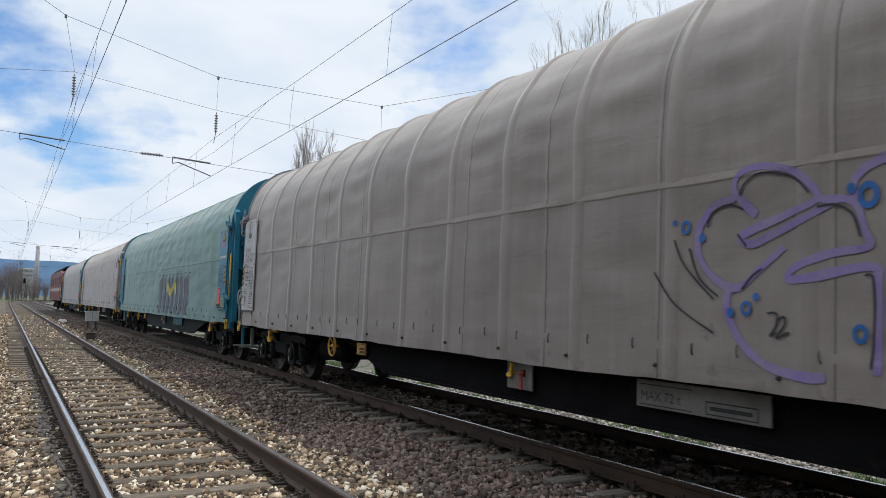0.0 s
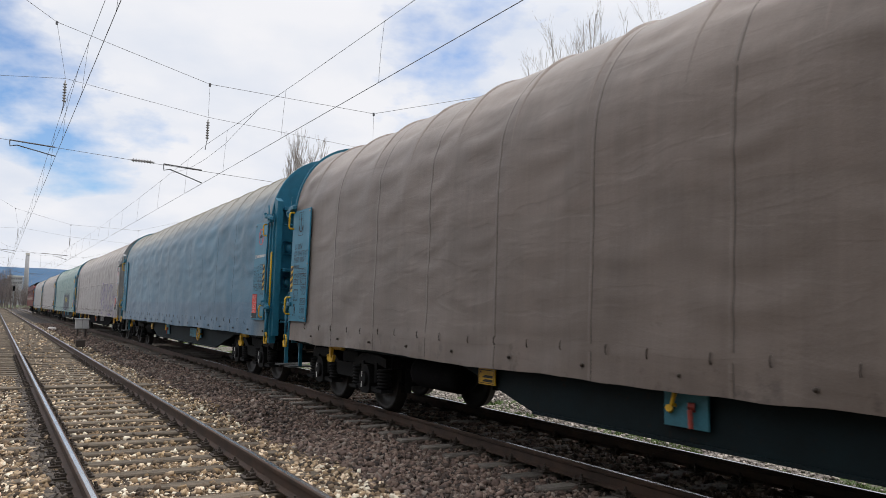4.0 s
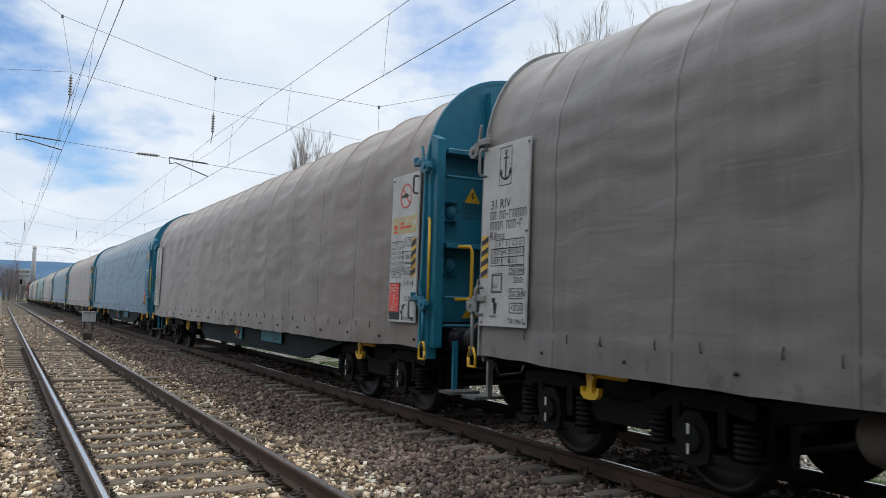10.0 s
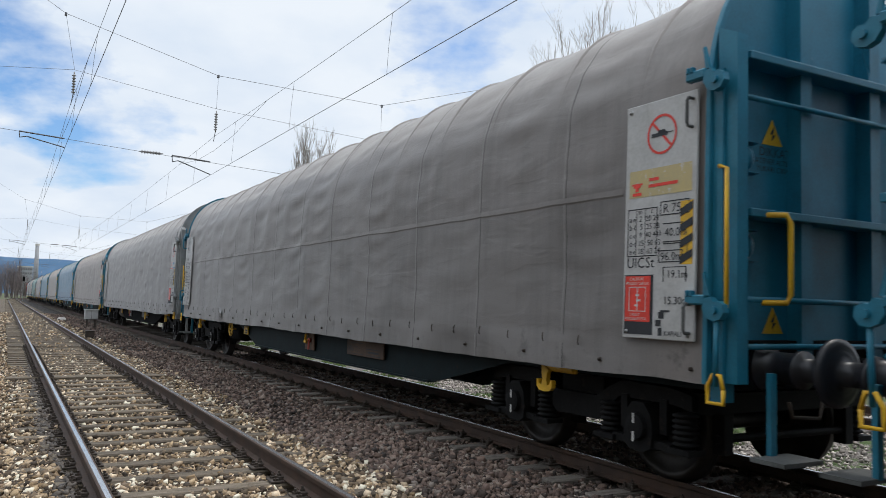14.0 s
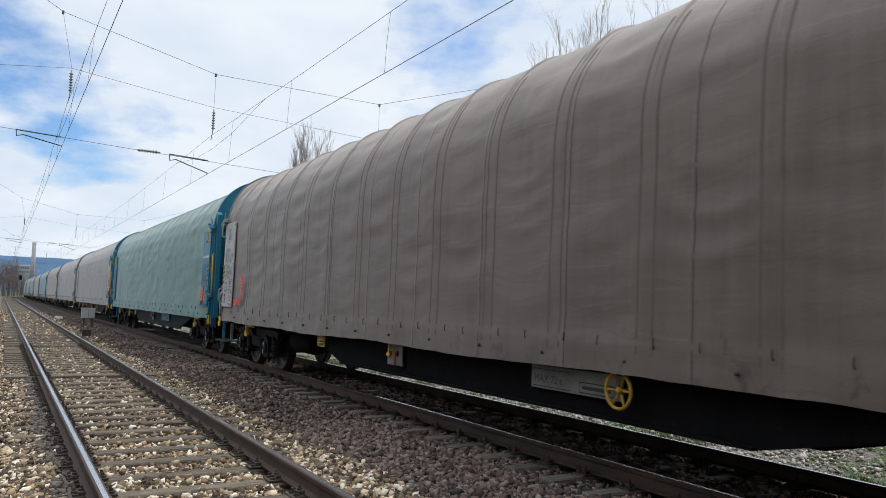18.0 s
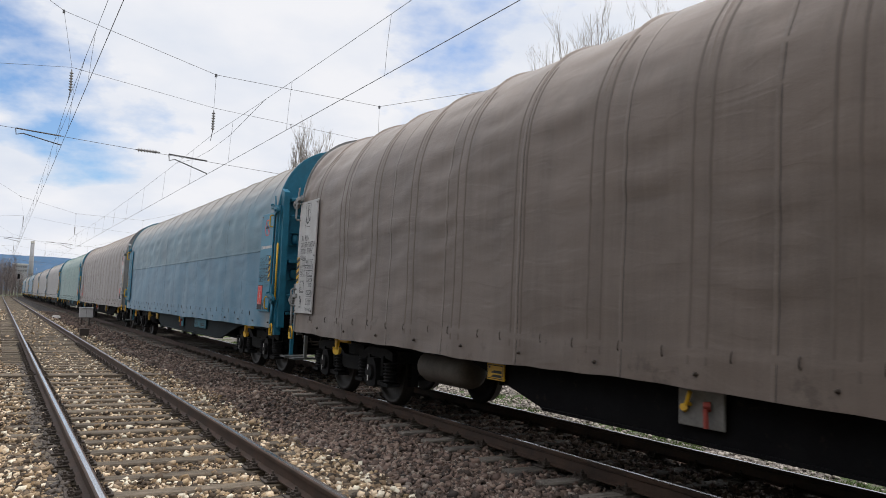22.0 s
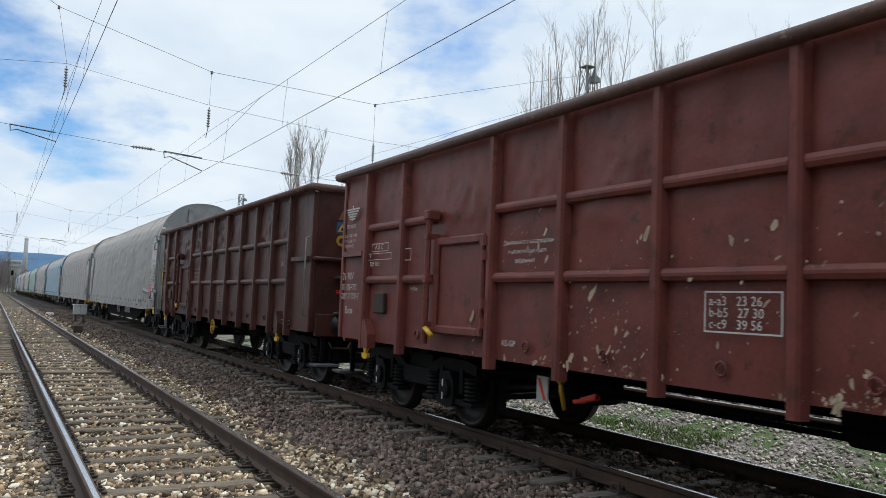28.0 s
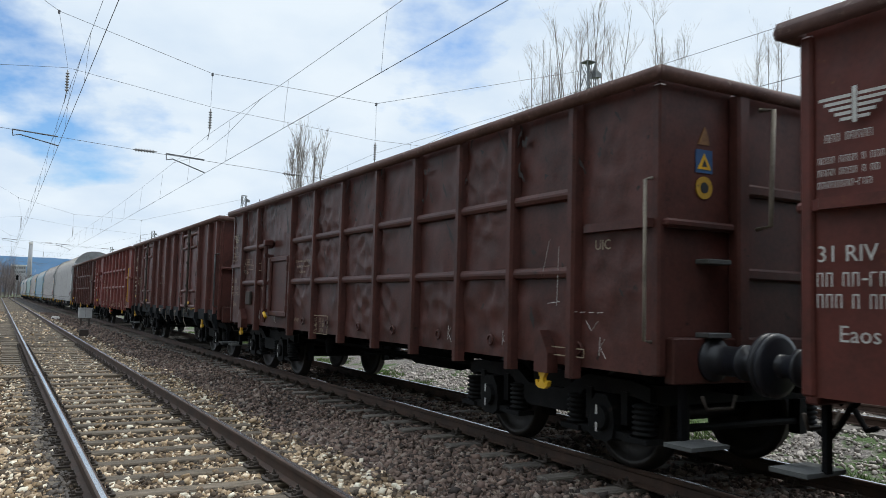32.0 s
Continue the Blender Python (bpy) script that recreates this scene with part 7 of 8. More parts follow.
def locomotive():
    """Six-axle diesel engine: red body with a pale band, dark roof and bogies."""
    root = thing("locomotive", "dark red diesel locomotive with a pale band and black roof", "locomotive")
    red = surface("engine_red", (0.16, 0.02, 0.018), rough=0.4)
    pale = surface("engine_cream", (0.45, 0.42, 0.36), rough=0.4)
    glass = surface("dark_glass", (0.02, 0.025, 0.03), rough=0.08, bump=0)
    bm = bmesh.new()
    slab(bm, [(-10.1, 1.0), (10.1, 1.0), (10.2, 1.6), (10.1, 2.4), (9.5, 3.5), (8.6, 3.75), (-8.6, 3.75), (-9.5, 3.5), (-10.1, 2.4), (-10.2, 1.6)], "x", -1.45, 1.45)
    part("body", bm, red, root, "dark red engine body")
    part("roof", slab(bmesh.new(), [(-1.42, 3.72), (-1.0, 4.15), (0, 4.3), (1.0, 4.15), (1.42, 3.72)], "y", -8.7, 8.7), BLACKISH, root, "dark curved roof")
    for s in (-1, 1):
        part("band", new_box(min(s * 1.45, s * 1.46), max(s * 1.45, s * 1.46), -9.9, 9.9, 1.9, 2.2), pale, root, "cream band")
        for y in (-9.2, -6.5, -3.5, 0, 3.5, 6.5, 9.2):
            part("window", new_box(min(s * 1.44, s * 1.465), max(s * 1.44, s * 1.465), y - 0.5, y + 0.5, 2.5, 3.2), glass, root, "dark window")
        for y in (-8.0, 8.0):
            part("cab_door", new_box(min(s * 1.44, s * 1.47), max(s * 1.44, s * 1.47), y - 0.35, y + 0.35, 1.2, 3.2), red, root)
    for e in (-1, 1):
        part("windscreen", slab(bmesh.new(), [(-1.2, 2.5), (1.2, 2.5), (1.1, 3.2), (-1.1, 3.2)], "y", e * 9.95 - 0.05, e * 9.95 + 0.05), glass, root, "dark windscreen")
        for x in (-0.875, 0.875):
            part("buffer", shared("buffer", make_buffer, True), BUFFER_PAINT, root, "", pose(x, e * 10.0, 1.03, 0, 0, 0 if e > 0 else 180))
            part("headlight", lathe(bmesh.new(), [(e * 10.1, 0.1), (e * 10.2, 0.12)], "y", 12, (x, 0, 1.5)), pale, root, "round headlight")
    part("fuel_tank", new_box(-1.2, 1.2, -2.5, 2.5, 0.3, 1.0, bevel=0.05), BLACKISH, root, "black fuel tank")
    for y in (-5.8, 5.8):
        bogie(root, y)
    return root


GREY_W = "grey tarpaulin wagon with pale steel ends, creased and weathered"
TRAIN = [
    # (things, offset of the centre behind the reference point)
    (covered_wagon("dark_grey", "teal", "teal", "teal", label="dark green-grey tarpaulin wagon with teal ends", seed=1), 1),
    (covered_wagon("grey", "grey", "white", "white", label=GREY_W, seed=2), 2),
    (covered_wagon("green", "teal", "teal", "teal", label="green tarpaulin wagon with painted scrawl and teal ends", seed=3, lap=True), 3),
    (covered_wagon("grey", "grey", "white", "white", label="pale grey tarpaulin wagon with purple scrawl and grey ends", seed=4, lap=True), 4),
    (covered_wagon("deep_blue", "teal", "teal", "teal", True, label="deep blue tarpaulin wagon with teal ends", seed=5), 5),
    (covered_wagon("brown", "teal", "teal", "teal", True, label="brown-grey tarpaulin wagon with teal ends", seed=6), 6),
    (covered_wagon("light_blue", "teal", "teal", "teal", label="deep blue tarpaulin wagon, faded at the roof, with teal ends", seed=7), 7),
    (covered_wagon("brown", "teal", "white", "white", sticker="yellow", label="grey-brown tarpaulin wagon with white plates and teal ends", seed=8), 8),
    (covered_wagon("dark_grey", "grey", "white", "white", True, label="dark grey tarpaulin wagon with pale steel ends", seed=9), 9),
    (covered_wagon("dark_grey", "teal", "white", "white", sticker="yellow", label="dark grey scuffed tarpaulin wagon with teal ends", seed=10, lap=True), 10),
    (covered_wagon("green", "teal", "teal", "teal", label="green tarpaulin wagon with teal ends", seed=11), 11),
    (covered_wagon("umber", "grey", "white", "white", True, label="brown tarpaulin wagon with red paint marks and grey ends", seed=12), 12),
    (covered_wagon("worn_blue", "teal", "teal", "teal", label="deep blue tarpaulin wagon with a grey weathered crown", seed=13, lap=True), 13),
    (covered_wagon("umber", "grey", "white", "white", True, "yellow", label="grey-brown dusty tarpaulin wagon with grey ends", seed=14), 14),
    (covered_wagon("dust", "grey", "white", "white", label="dusty dark brown tarpaulin wagon with grey ends", seed=15), 15),
]
OPEN_TRAIN = [
    (open_wagon("dark", "dark brown dented open wagon with a handbrake wheel", 21, False, True), -67.3),
    (open_wagon("red", "red-brown open wagon flecked with pale paint chips", 22), -81.25),
    (door_wagon("rust", "rusty brown open wagon with two pairs of side doors", 23), -95.25),
    (open_wagon("dark", "dark brown dented open wagon with chalk marks", 24, False), -109.08),
    (open_wagon("maroon", "maroon open wagon with white lettering", 25), -123.0),
]
ENGINE = locomotive()


# ---- paint on the covers ----
PURPLE = surface("purple_spray", (0.20, 0.145, 0.36), (0.25, 0.21, 0.32), blot=5, rough=0.6, bump=0.05)
BLUE_SPRAY = surface("blue_spray", (0.02, 0.13, 0.42), rough=0.6, bump=0)
YELLOW_SPRAY = surface("yellow_spray", (0.55, 0.48, 0.08), rough=0.6, bump=0)
SILVER_SPRAY = surface("grey_spray", (0.13, 0.14, 0.19), (0.10, 0.11, 0.14), rough=0.6, bump=0)
TAPE = surface("grey_tape", (0.22, 0.21, 0.21), (0.15, 0.145, 0.14), rough=0.35, grain=18, bump=0.6, depth=0.02)


def on_cloth(hang, u, v, lift):
    """A place just off the near side of a cover: u back from the wagon's middle, v up."""
    w = (v - HEM) / (2.95 - HEM) * 0.25
    return cover_point(hang, max(0.0, w), -u, lift)


def stroke(bm, pts, width, lift, hang):
    """A painted line through points (u, v), smoothed, that lies on the cloth."""
    fine = []
    n = len(pts)
    for i in range(n - 1):
        p = [Vector(pts[min(n - 1, max(0, i + k))]).to_2d() for k in (-1, 0, 1, 2)]
        for k in range(6):
            t = k / 6
            fine.append(0.5 * ((2 * p[1]) + (p[2] - p[0]) * t + (2 * p[0] - 5 * p[1] + 4 * p[2] - p[3]) * t * t + (3 * p[1] - p[0] - 3 * p[2] + p[3]) * t ** 3))
    fine.append(Vector(pts[-1]).to_2d())
    prev = None
    for i, q in enumerate(fine):
        d = (fine[min(i + 1, len(fine) - 1)] - fine[max(i - 1, 0)])
        d = d.normalized() if d.length > 1e-6 else Vector((1, 0))
        w = width * (0.8 + 0.3 * noise.noise((q.x * 3, q.y * 3, width * 50)))
        row = [bm.verts.new(on_cloth(hang, q.x + k * d.y * w, q.y - k * d.x * w, lift)) for k in (-1, 0, 1)]
        if prev:
            for k in (0, 1):
                bm.faces.new((prev[k], prev[k + 1], row[k + 1], row[k]))
        prev = row


def blob(bm, u, v, r, lift, hole, hang):
    n = 14
    for k in range(n):
        a, b = 6.2832 * k / n, 6.2832 * (k + 1) / n
        quad(bm, *[on_cloth(hang, u + q * math.cos(c), v + 1.2 * q * math.sin(c), lift) for q, c in ((r, a), (r, b), (r * hole + 0.001, b), (r * hole + 0.001, a))])


def scrawl_purple(wagon):
    bm = bmesh.new()
    for pts in (
        [(3.68, 2.09), (3.51, 2.26), (3.55, 2.39), (3.73, 2.42), (3.96, 2.36), (4.11, 2.24), (4.14, 2.15), (3.95, 2.08), (3.57, 1.96), (3.63, 1.89), (3.82, 1.95), (4.14, 2.07), (4.3, 2.14)],
        [(4.16, 2.15), (4.39, 2.11), (4.47, 1.92), (4.49, 1.83), (4.24, 1.8), (4.0, 1.73), (3.93, 1.65), (4.08, 1.65), (4.5, 1.71), (4.55, 1.61), (4.55, 1.29), (4.54, 1.08)],
        [(3.5, 2.22), (3.32, 2.19), (3.18, 2.04), (3.18, 1.84), (3.32, 1.67), (3.52, 1.59), (3.69, 1.7), (3.9, 1.86)],
        [(3.47, 1.62), (3.44, 1.46), (3.55, 1.24), (3.77, 1.08), (4.07, 1.03), (4.21, 1.04)],
        [(4.63, 2.35), (4.5, 2.32), (4.4, 2.24), (4.4, 2.13)],
        [(4.45, 2.3), (4.64, 2.37), (4.74, 2.31), (5.17, 1.56), (5.11, 2.03), (4.65, 2.01), (4.76, 1.56), (4.87, 1.13)],
        [(5.02, 2.09), (5.21, 1.66), (5.22, 1.35), (5.05, 1.14)],
        [(5.11, 2.3), (5.32, 2.36), (5.49, 2.24), (5.87, 1.65), (5.8, 1.51), (5.34, 1.3)],
        [(5.87, 2.14), (6.04, 2.19), (6.21, 2.13), (6.41, 1.91), (6.35, 1.47), (6.09, 1.23), (5.81, 1.32), (5.66, 1.46)],
        [(6.18, 2.16), (6.47, 2.31), (6.71, 2.22), (6.81, 1.69), (6.98, 2.17), (7.38, 2.19)],
        [(7.45, 2.17), (7.33, 1.63), (7.69, 1.74), (7.85, 1.77), (7.95, 1.54), (8.0, 1.76), (8.22, 1.8), (8.32, 1.72)],
        [(6.93, 1.39), (7.09, 1.18), (7.42, 1.36), (7.6, 1.43), (7.76, 1.0), (7.96, 0.97), (8.2, 1.13), (8.4, 1.3)],
        [(6.22, 1.19), (6.29, 0.98), (6.77, 1.01), (6.93, 1.06), (6.93, 1.39)],
    ):
        stroke(bm, pts, 0.034, 0.007, 4)
    part("purple_scrawl", bm, PURPLE, wagon, "sprayed purple outlines of large letters")
    bm = bmesh.new()
    for pts in (
        [(2.94, 1.96), (3.05, 1.76), (3.33, 1.51)], [(3.09, 1.89), (3.19, 1.67), (3.37, 1.53)], [(2.73, 1.72), (2.96, 1.47), (3.33, 1.27)], [(3.55, 2.24), (3.6, 2.32), (3.73, 2.37), (3.96, 2.32), (4.09, 2.2)],
        [(3.25, 2.04), (3.3, 2.14), (3.45, 2.18), (3.57, 2.14)], [(4.15, 2.1), (4.28, 2.1), (4.39, 2.03), (4.44, 1.89)], [(3.52, 1.97), (3.6, 1.88)], [(3.57, 1.58), (3.65, 1.67), (3.73, 1.72)], [(4.47, 1.66), (4.52, 1.64), (4.53, 1.42), (4.51, 1.11)],
        [(4.6, 2.29), (4.74, 2.32), (5.21, 1.56)], [(5.2, 2.27), (5.32, 2.28), (5.88, 1.61), (5.34, 1.25)], [(6.11, 2.14), (6.35, 1.87), (6.35, 1.47), (6.09, 1.21)],
        [(6.41, 2.23), (6.59, 2.25), (6.79, 1.72)], [(7.14, 2.16), (7.38, 2.13), (7.31, 1.63)], [(7.4, 1.75), (7.69, 1.92), (7.83, 1.71)], [(7.09, 1.28), (7.42, 1.42)],
        [(6.85, 1.45), (6.9, 1.14), (6.6, 1.04)], [(3.78, 1.42), (3.85, 1.42), (3.85, 1.34), (3.8, 1.27), (3.85, 1.3)], [(3.85, 1.37), (3.91, 1.4), (3.91, 1.34), (3.85, 1.26), (3.95, 1.3)],
    ):
        stroke(bm, pts, 0.010, 0.010, 4)
    part("black_scrawl", bm, INK, wagon, "thin black sprayed strokes")
    bm = bmesh.new()
    for u, v, r, hole in ((3.05, 2.05, 0.045, 0.5), (4.49, 2.14, 0.07, 0.5), (5.85, 1.97, 0.06, 0.5), (6.8, 2.23, 0.06, 0.5), (6.78, 2.04, 0.06, 0.4), (6.47, 1.34, 0.06, 0.5), (7.42, 1.29, 0.05, 0),
                           (5.25, 1.74, 0.045, 0), (3.61, 1.45, 0.045, 0.5), (4.44, 1.31, 0.05, 0.5), (2.94, 2.09, 0.02, 0), (3.21, 1.96, 0.03, 0), (3.48, 1.42, 0.03, 0), (3.69, 1.53, 0.025, 0), (4.38, 2.19, 0.03, 0), (5.3, 1.85, 0.03, 0), (6.15, 1.55, 0.03, 0)):
        blob(bm, u, v, r, 0.012, hole, 4)
    part("blue_blot", bm, BLUE_SPRAY, wagon, "blue sprayed rings and dots")


def scrawl_green(wagon):
    rng = random.Random(5)
    bm = bmesh.new()
    for k in range(7):
        u = 0.4 + k * 0.68
        stroke(bm, [(u, 0.98), (u + 0.1, 1.5), (u - 0.05, 2.02 + 0.05 * (k % 2))], 0.16, 0.007, 3)
        stroke(bm, [(u + 0.25, 1.0), (u + 0.33, 1.6), (u + 0.2, 2.08)], 0.13, 0.009, 3)
    part("grey_scrawl", bm, SILVER_SPRAY, wagon, "grey-violet sprayed block letters")
    bm = bmesh.new()
    stroke(bm, [(1.7, 1.85), (2.3, 1.6), (2.9, 1.85), (3.2, 1.6)], 0.13, 0.012, 3)
    part("yellow_scrawl", bm, YELLOW_SPRAY, wagon, "yellow sprayed patch")
    bm = bmesh.new()
    for k in range(9):
        u = 0.15 + k * 0.6
        stroke(bm, [(u, 0.96), (u + 0.15, 1.5), (u + 0.02, 2.1), (u + 0.3, 2.16)], 0.018, 0.015, 3)
    part("black_scrawl", bm, INK, wagon, "black sprayed outlines")


def red_tape(wagon):
    x = -HALF - 0.05
    for y0, y1, z0, z1 in ((7.67, 7.83, 1.43, 1.66), (7.67, 7.83, 1.668, 1.90), (7.80, 8.085, 1.27, 1.41), (8.093, 8.37, 1.27, 1.41)):
        part("red_label", new_box(x, x + 0.004, y0, y1, z0, z1), RED_INK, wagon, "red fragile-cargo sticker")
    words = lettering([("CAUTION", -8.33, 1.37, 0.02), ("FRAGILE CARGO", -8.35, 1.34, 0.02), ("CAUTION", -8.08, 1.37, 0.02), ("FRAGILE CARGO", -8.09, 1.34, 0.02)])
    part("label_words", words, WHITE_INK, wagon, "white label lettering", pose(x - 0.003, 0, 0))
    marks = []
    for u in (-8.28, -8.02):
        marks += framed(u, 1.275, u + 0.12, 1.33, 0.005) + [(u + 0.05, 1.28, u + 0.06, 1.325)]
    for v in (1.42, 1.66):
        marks += framed(-7.78, v, -7.70, v + 0.13, 0.005) + [(-7.76, v + 0.06, -7.72, v + 0.07), (-7.815, v, -7.805, v + 0.2), (-7.80, v, -7.795, v + 0.18)]
    part("label_sign", bars(marks), WHITE_INK, wagon, "white pictograms", pose(x - 0.003, 0, 0))


def taped_tear(wagon, patches):
    for y0, y1, z0, z1 in patches:
        bm = bmesh.new()
        ny = max(3, int((y1 - y0) / 0.06))
        prev = None
        for k in range(ny + 1):
            y = y0 + (y1 - y0) * k / ny
            a, b = 0.03 * noise.noise((y * 5, z0, 0)), 0.03 * noise.noise((y * 5, z1, 4))
            tilt = 0.08 * k / ny
            row = [bm.verts.new((-HALF - 0.035 - 0.012 * noise.noise((y * 9, 1, 2)), y, z0 + a + tilt)), bm.verts.new((-HALF - 0.05, y, (z0 + z1) / 2 + tilt)), bm.verts.new((-HALF - 0.03, y, z1 + b + tilt))]
            if prev:
                for i in (0, 1):
                    bm.faces.new((prev[i], prev[i + 1], row[i + 1], row[i]))
            prev = row
        part("tape_patch", bm, TAPE, wagon, "crumpled grey tape over a tear")


scrawl_green(TRAIN[2][0])
scrawl_purple(TRAIN[3][0])
red_tape(TRAIN[11][0])
taped_tear(TRAIN[14][0], [(-8.5, -7.4, 1.36, 1.52), (-7.05, -6.75, 1.05, 1.28)])
taped_tear(TRAIN[9][0], [(4.9, 5.15, 0.98, 1.16)])


# ---- overhead line ----
WIRE = surface("weathered_wire", (0.17, 0.17, 0.18), rough=0.6, metal=0.4, bump=0)
PORCELAIN = surface("grey_porcelain", (0.34, 0.33, 0.33), (0.22, 0.21, 0.21), rough=0.3)
GALV = surface("galvanised_steel", (0.24, 0.25, 0.26), (0.14, 0.14, 0.14), rough=0.6, metal=0.3)
SPANS = [-28.6, 26.2, 81.0, 136.0, 191.0, 240.0]
TRACK_WIRES = ((1.33, 5.76, 7.10, 6.70), (5.68, 5.395, 6.70, 6.47), (11.75, 5.4, 6.8, 6.35))


def insulator(n, axis, at, length):
    """A string of sheds on a rod, along one axis."""
    prof = [(0.0, 0.015), (0.05, 0.02)]
    for k in range(n):
        a = 0.06 + (length - 0.12) * k / n
        d = (length - 0.12) / n
        prof += [(a, 0.025), (a + 0.2 * d, 0.058), (a + 0.4 * d, 0.058), (a + 0.55 * d, 0.025)]
    prof += [(length - 0.05, 0.02), (length, 0.015)]
    return lathe(bmesh.new(), prof, axis, 10, at)


def lattice_mast(s, x, top, name="lattice_mast", label="galvanised steel lattice mast with a floodlight"):
    p, turn = along(s, x)
    root = thing(name, label, "mast", "masts of the overhead line", "", pose(p.x, p.y, -0.66, 0, 0, turn))
    h = top + 0.66
    for a in (-1, 1):
        for b in (-1, 1):
            part("leg", new_tube([(a * 0.40, b * 0.40, 0), (a * 0.22, b * 0.22, h)], 0.03, 6), GALV, root)
    bm = bmesh.new()
    n = 11
    for k in range(n):
        z0, z1 = h * k / n, h * (k + 1) / n
        r0, r1 = 0.40 - 0.18 * k / n, 0.40 - 0.18 * (k + 1) / n
        for i, (a, b) in enumerate(((-1, -1), (1, -1), (1, 1), (-1, 1))):
            c, d = ((1, -1), (1, 1), (-1, 1), (-1, -1))[i]
            tube(bm, [(a * r0, b * r0, z0), (c * r1, d * r1, z1)], 0.018, 4)
            tube(bm, [(c * r0, d * r0, z0), (a * r1, b * r1, z1)], 0.018, 4)
    part("lacing", bm, GALV, root, "crossed lattice bars")["kind"] = "stuff"
    part("head_plate", new_box(-0.26, 0.26, -0.26, 0.26, h, h + 0.03), GALV, root)
    part("floodlight", slab(bmesh.new(), [(0.24, h - 0.62), (0.58, h - 0.60), (0.52, h - 0.40), (0.28, h - 0.30)], "y", -0.2, 0.2), GALV, root, "box floodlight")
    return root


def head_span(s):
    """Cross wires between two masts, with hanging insulators, registration wire and arms."""
    p, turn = along(s, 0)
    root = thing("head_span", "overhead-line cross span with hanging insulators and arms", "overhead line", "head spans", "", pose(p.x, p.y, 0, 0, 0, turn))
    hang = [(-4.6, 13.3), (1.14, 9.9), (5.79, 8.74), (11.75, 8.62), (21.4, 11.5)]
    part("cross_catenary", new_tube([(x, 0, z) for x, z in hang], 0.008, 5), WIRE, root)
    part("upper_cross_wire", new_tube([(-4.6, 0, 7.5), (1.47, 0, 8.2), (5.79, 0, 7.62), (11.75, 0, 7.25), (21.4, 0, 7.35)], 0.006, 5), WIRE, root)
    part("lower_cross_wire", new_tube([(-4.6, 0, 6.36), (0.1, 0, 6.12), (3.5, 0, 5.92), (8.6, 0, 5.66), (11.75, 0, 5.60), (21.4, 0, 5.7)], 0.007, 5), WIRE, root)
    for (x, z), u, v in zip(hang[1:4], (1.47, 5.78, 11.75), (8.2, 7.62, 7.25)):
        part("hanger", new_tube([(x, 0, z), (u, 0, v)], 0.005, 5), WIRE, root)
        part("clamp", new_box(x - 0.035, x + 0.035, -0.03, 0.03, z - 0.08, z + 0.03, bevel=0.01), WIRE, root)
        part("insulator", insulator(7, "z", (u, 0, v - 0.78), 0.72), PORCELAIN, root, "ribbed porcelain insulator", None, True)
        part("link", new_tube([(u, 0, v - 0.74), (u - 0.05, 0, v - 1.1)], 0.012, 5), WIRE, root)
    for x, z in ((3.45, 5.925), (8.3, 5.67)):
        part("insulator", insulator(7, "x", (x, 0, z), 0.72), PORCELAIN, root, "ribbed porcelain insulator", None, True)
    for (x, c, m, lo), a in zip(TRACK_WIRES, (0.1, 4.45, 10.6)):
        arm = part("registration_arm", new_tube([(a, 0, 6.14 - 0.055 * a), (a + 0.02, 0, 5.95 - 0.055 * a), (a + 0.2, 0, 6.0 - 0.055 * a), (x, 0, c + 0.02)], 0.018, 6), WIRE, root, "", None, True)
        part("arm_tube", new_tube([(a, 0, 6.13 - 0.05 * a), (x - 0.02, 0, 6.12 - 0.05 * x)], 0.022, 6), WIRE, root)
    return root


def build_overhead():
    for s in SPANS:
        head_span(s)
        lattice_mast(s, 21.7, 11.9)
        lattice_mast(s, -4.9, 13.2)
    for i, (x, c, m, lo) in enumerate(TRACK_WIRES):
        root = thing("overhead_wire", "contact wire hung from a sagging carrier wire by droppers", "overhead line", "overhead wires")
        ends = [-60.0] + SPANS
        line = [along(s, x)[0] + Vector((0, 0, c)) for s in [-60] + [a + (b - a) * k / 4 for a, b in zip(SPANS, SPANS[1:]) for k in range(5)]]
        part("contact_wire", new_tube(line, 0.0065, 5), WIRE, root)
        pts, drops = [], []
        for a, b in zip(SPANS, SPANS[1:]):
            for k in range(13):
                f = k / 12
                z = lo + (m - lo) * (2 * f - 1) ** 2
                pts.append(along(a + (b - a) * f, x + 0.08)[0] + Vector((0, 0, z)))
            for k in range(10):
                f = (k + 0.5) / 10
                z = lo + (m - lo) * (2 * f - 1) ** 2
                drops.append((along(a + (b - a) * f, x)[0], c, z))
        part("carrier_wire", new_tube(pts, 0.005, 5), WIRE, root)
        for q, z0, z1 in drops:
            part("dropper", new_tube([q + Vector((0.0, 0, z0)), q + Vector((0.04, 0.03, (z0 + z1) / 2)), q + Vector((0.08, 0, z1))], 0.0035, 4), WIRE, root)
        # a stitch wire spreads the load near each support
        for s in SPANS[1:3]:
            a = [along(s + d, x + 0.08)[0] + Vector((0, 0, z)) for d, z in ((-6.0, lo + (m - lo) * 0.62), (-2.5, m - 0.42), (0.0, m - 0.48), (2.5, m - 0.42), (6.0, lo + (m - lo) * 0.62))]
            part("stitch_wire", new_tube(a, 0.005, 5), WIRE, root)


build_overhead()

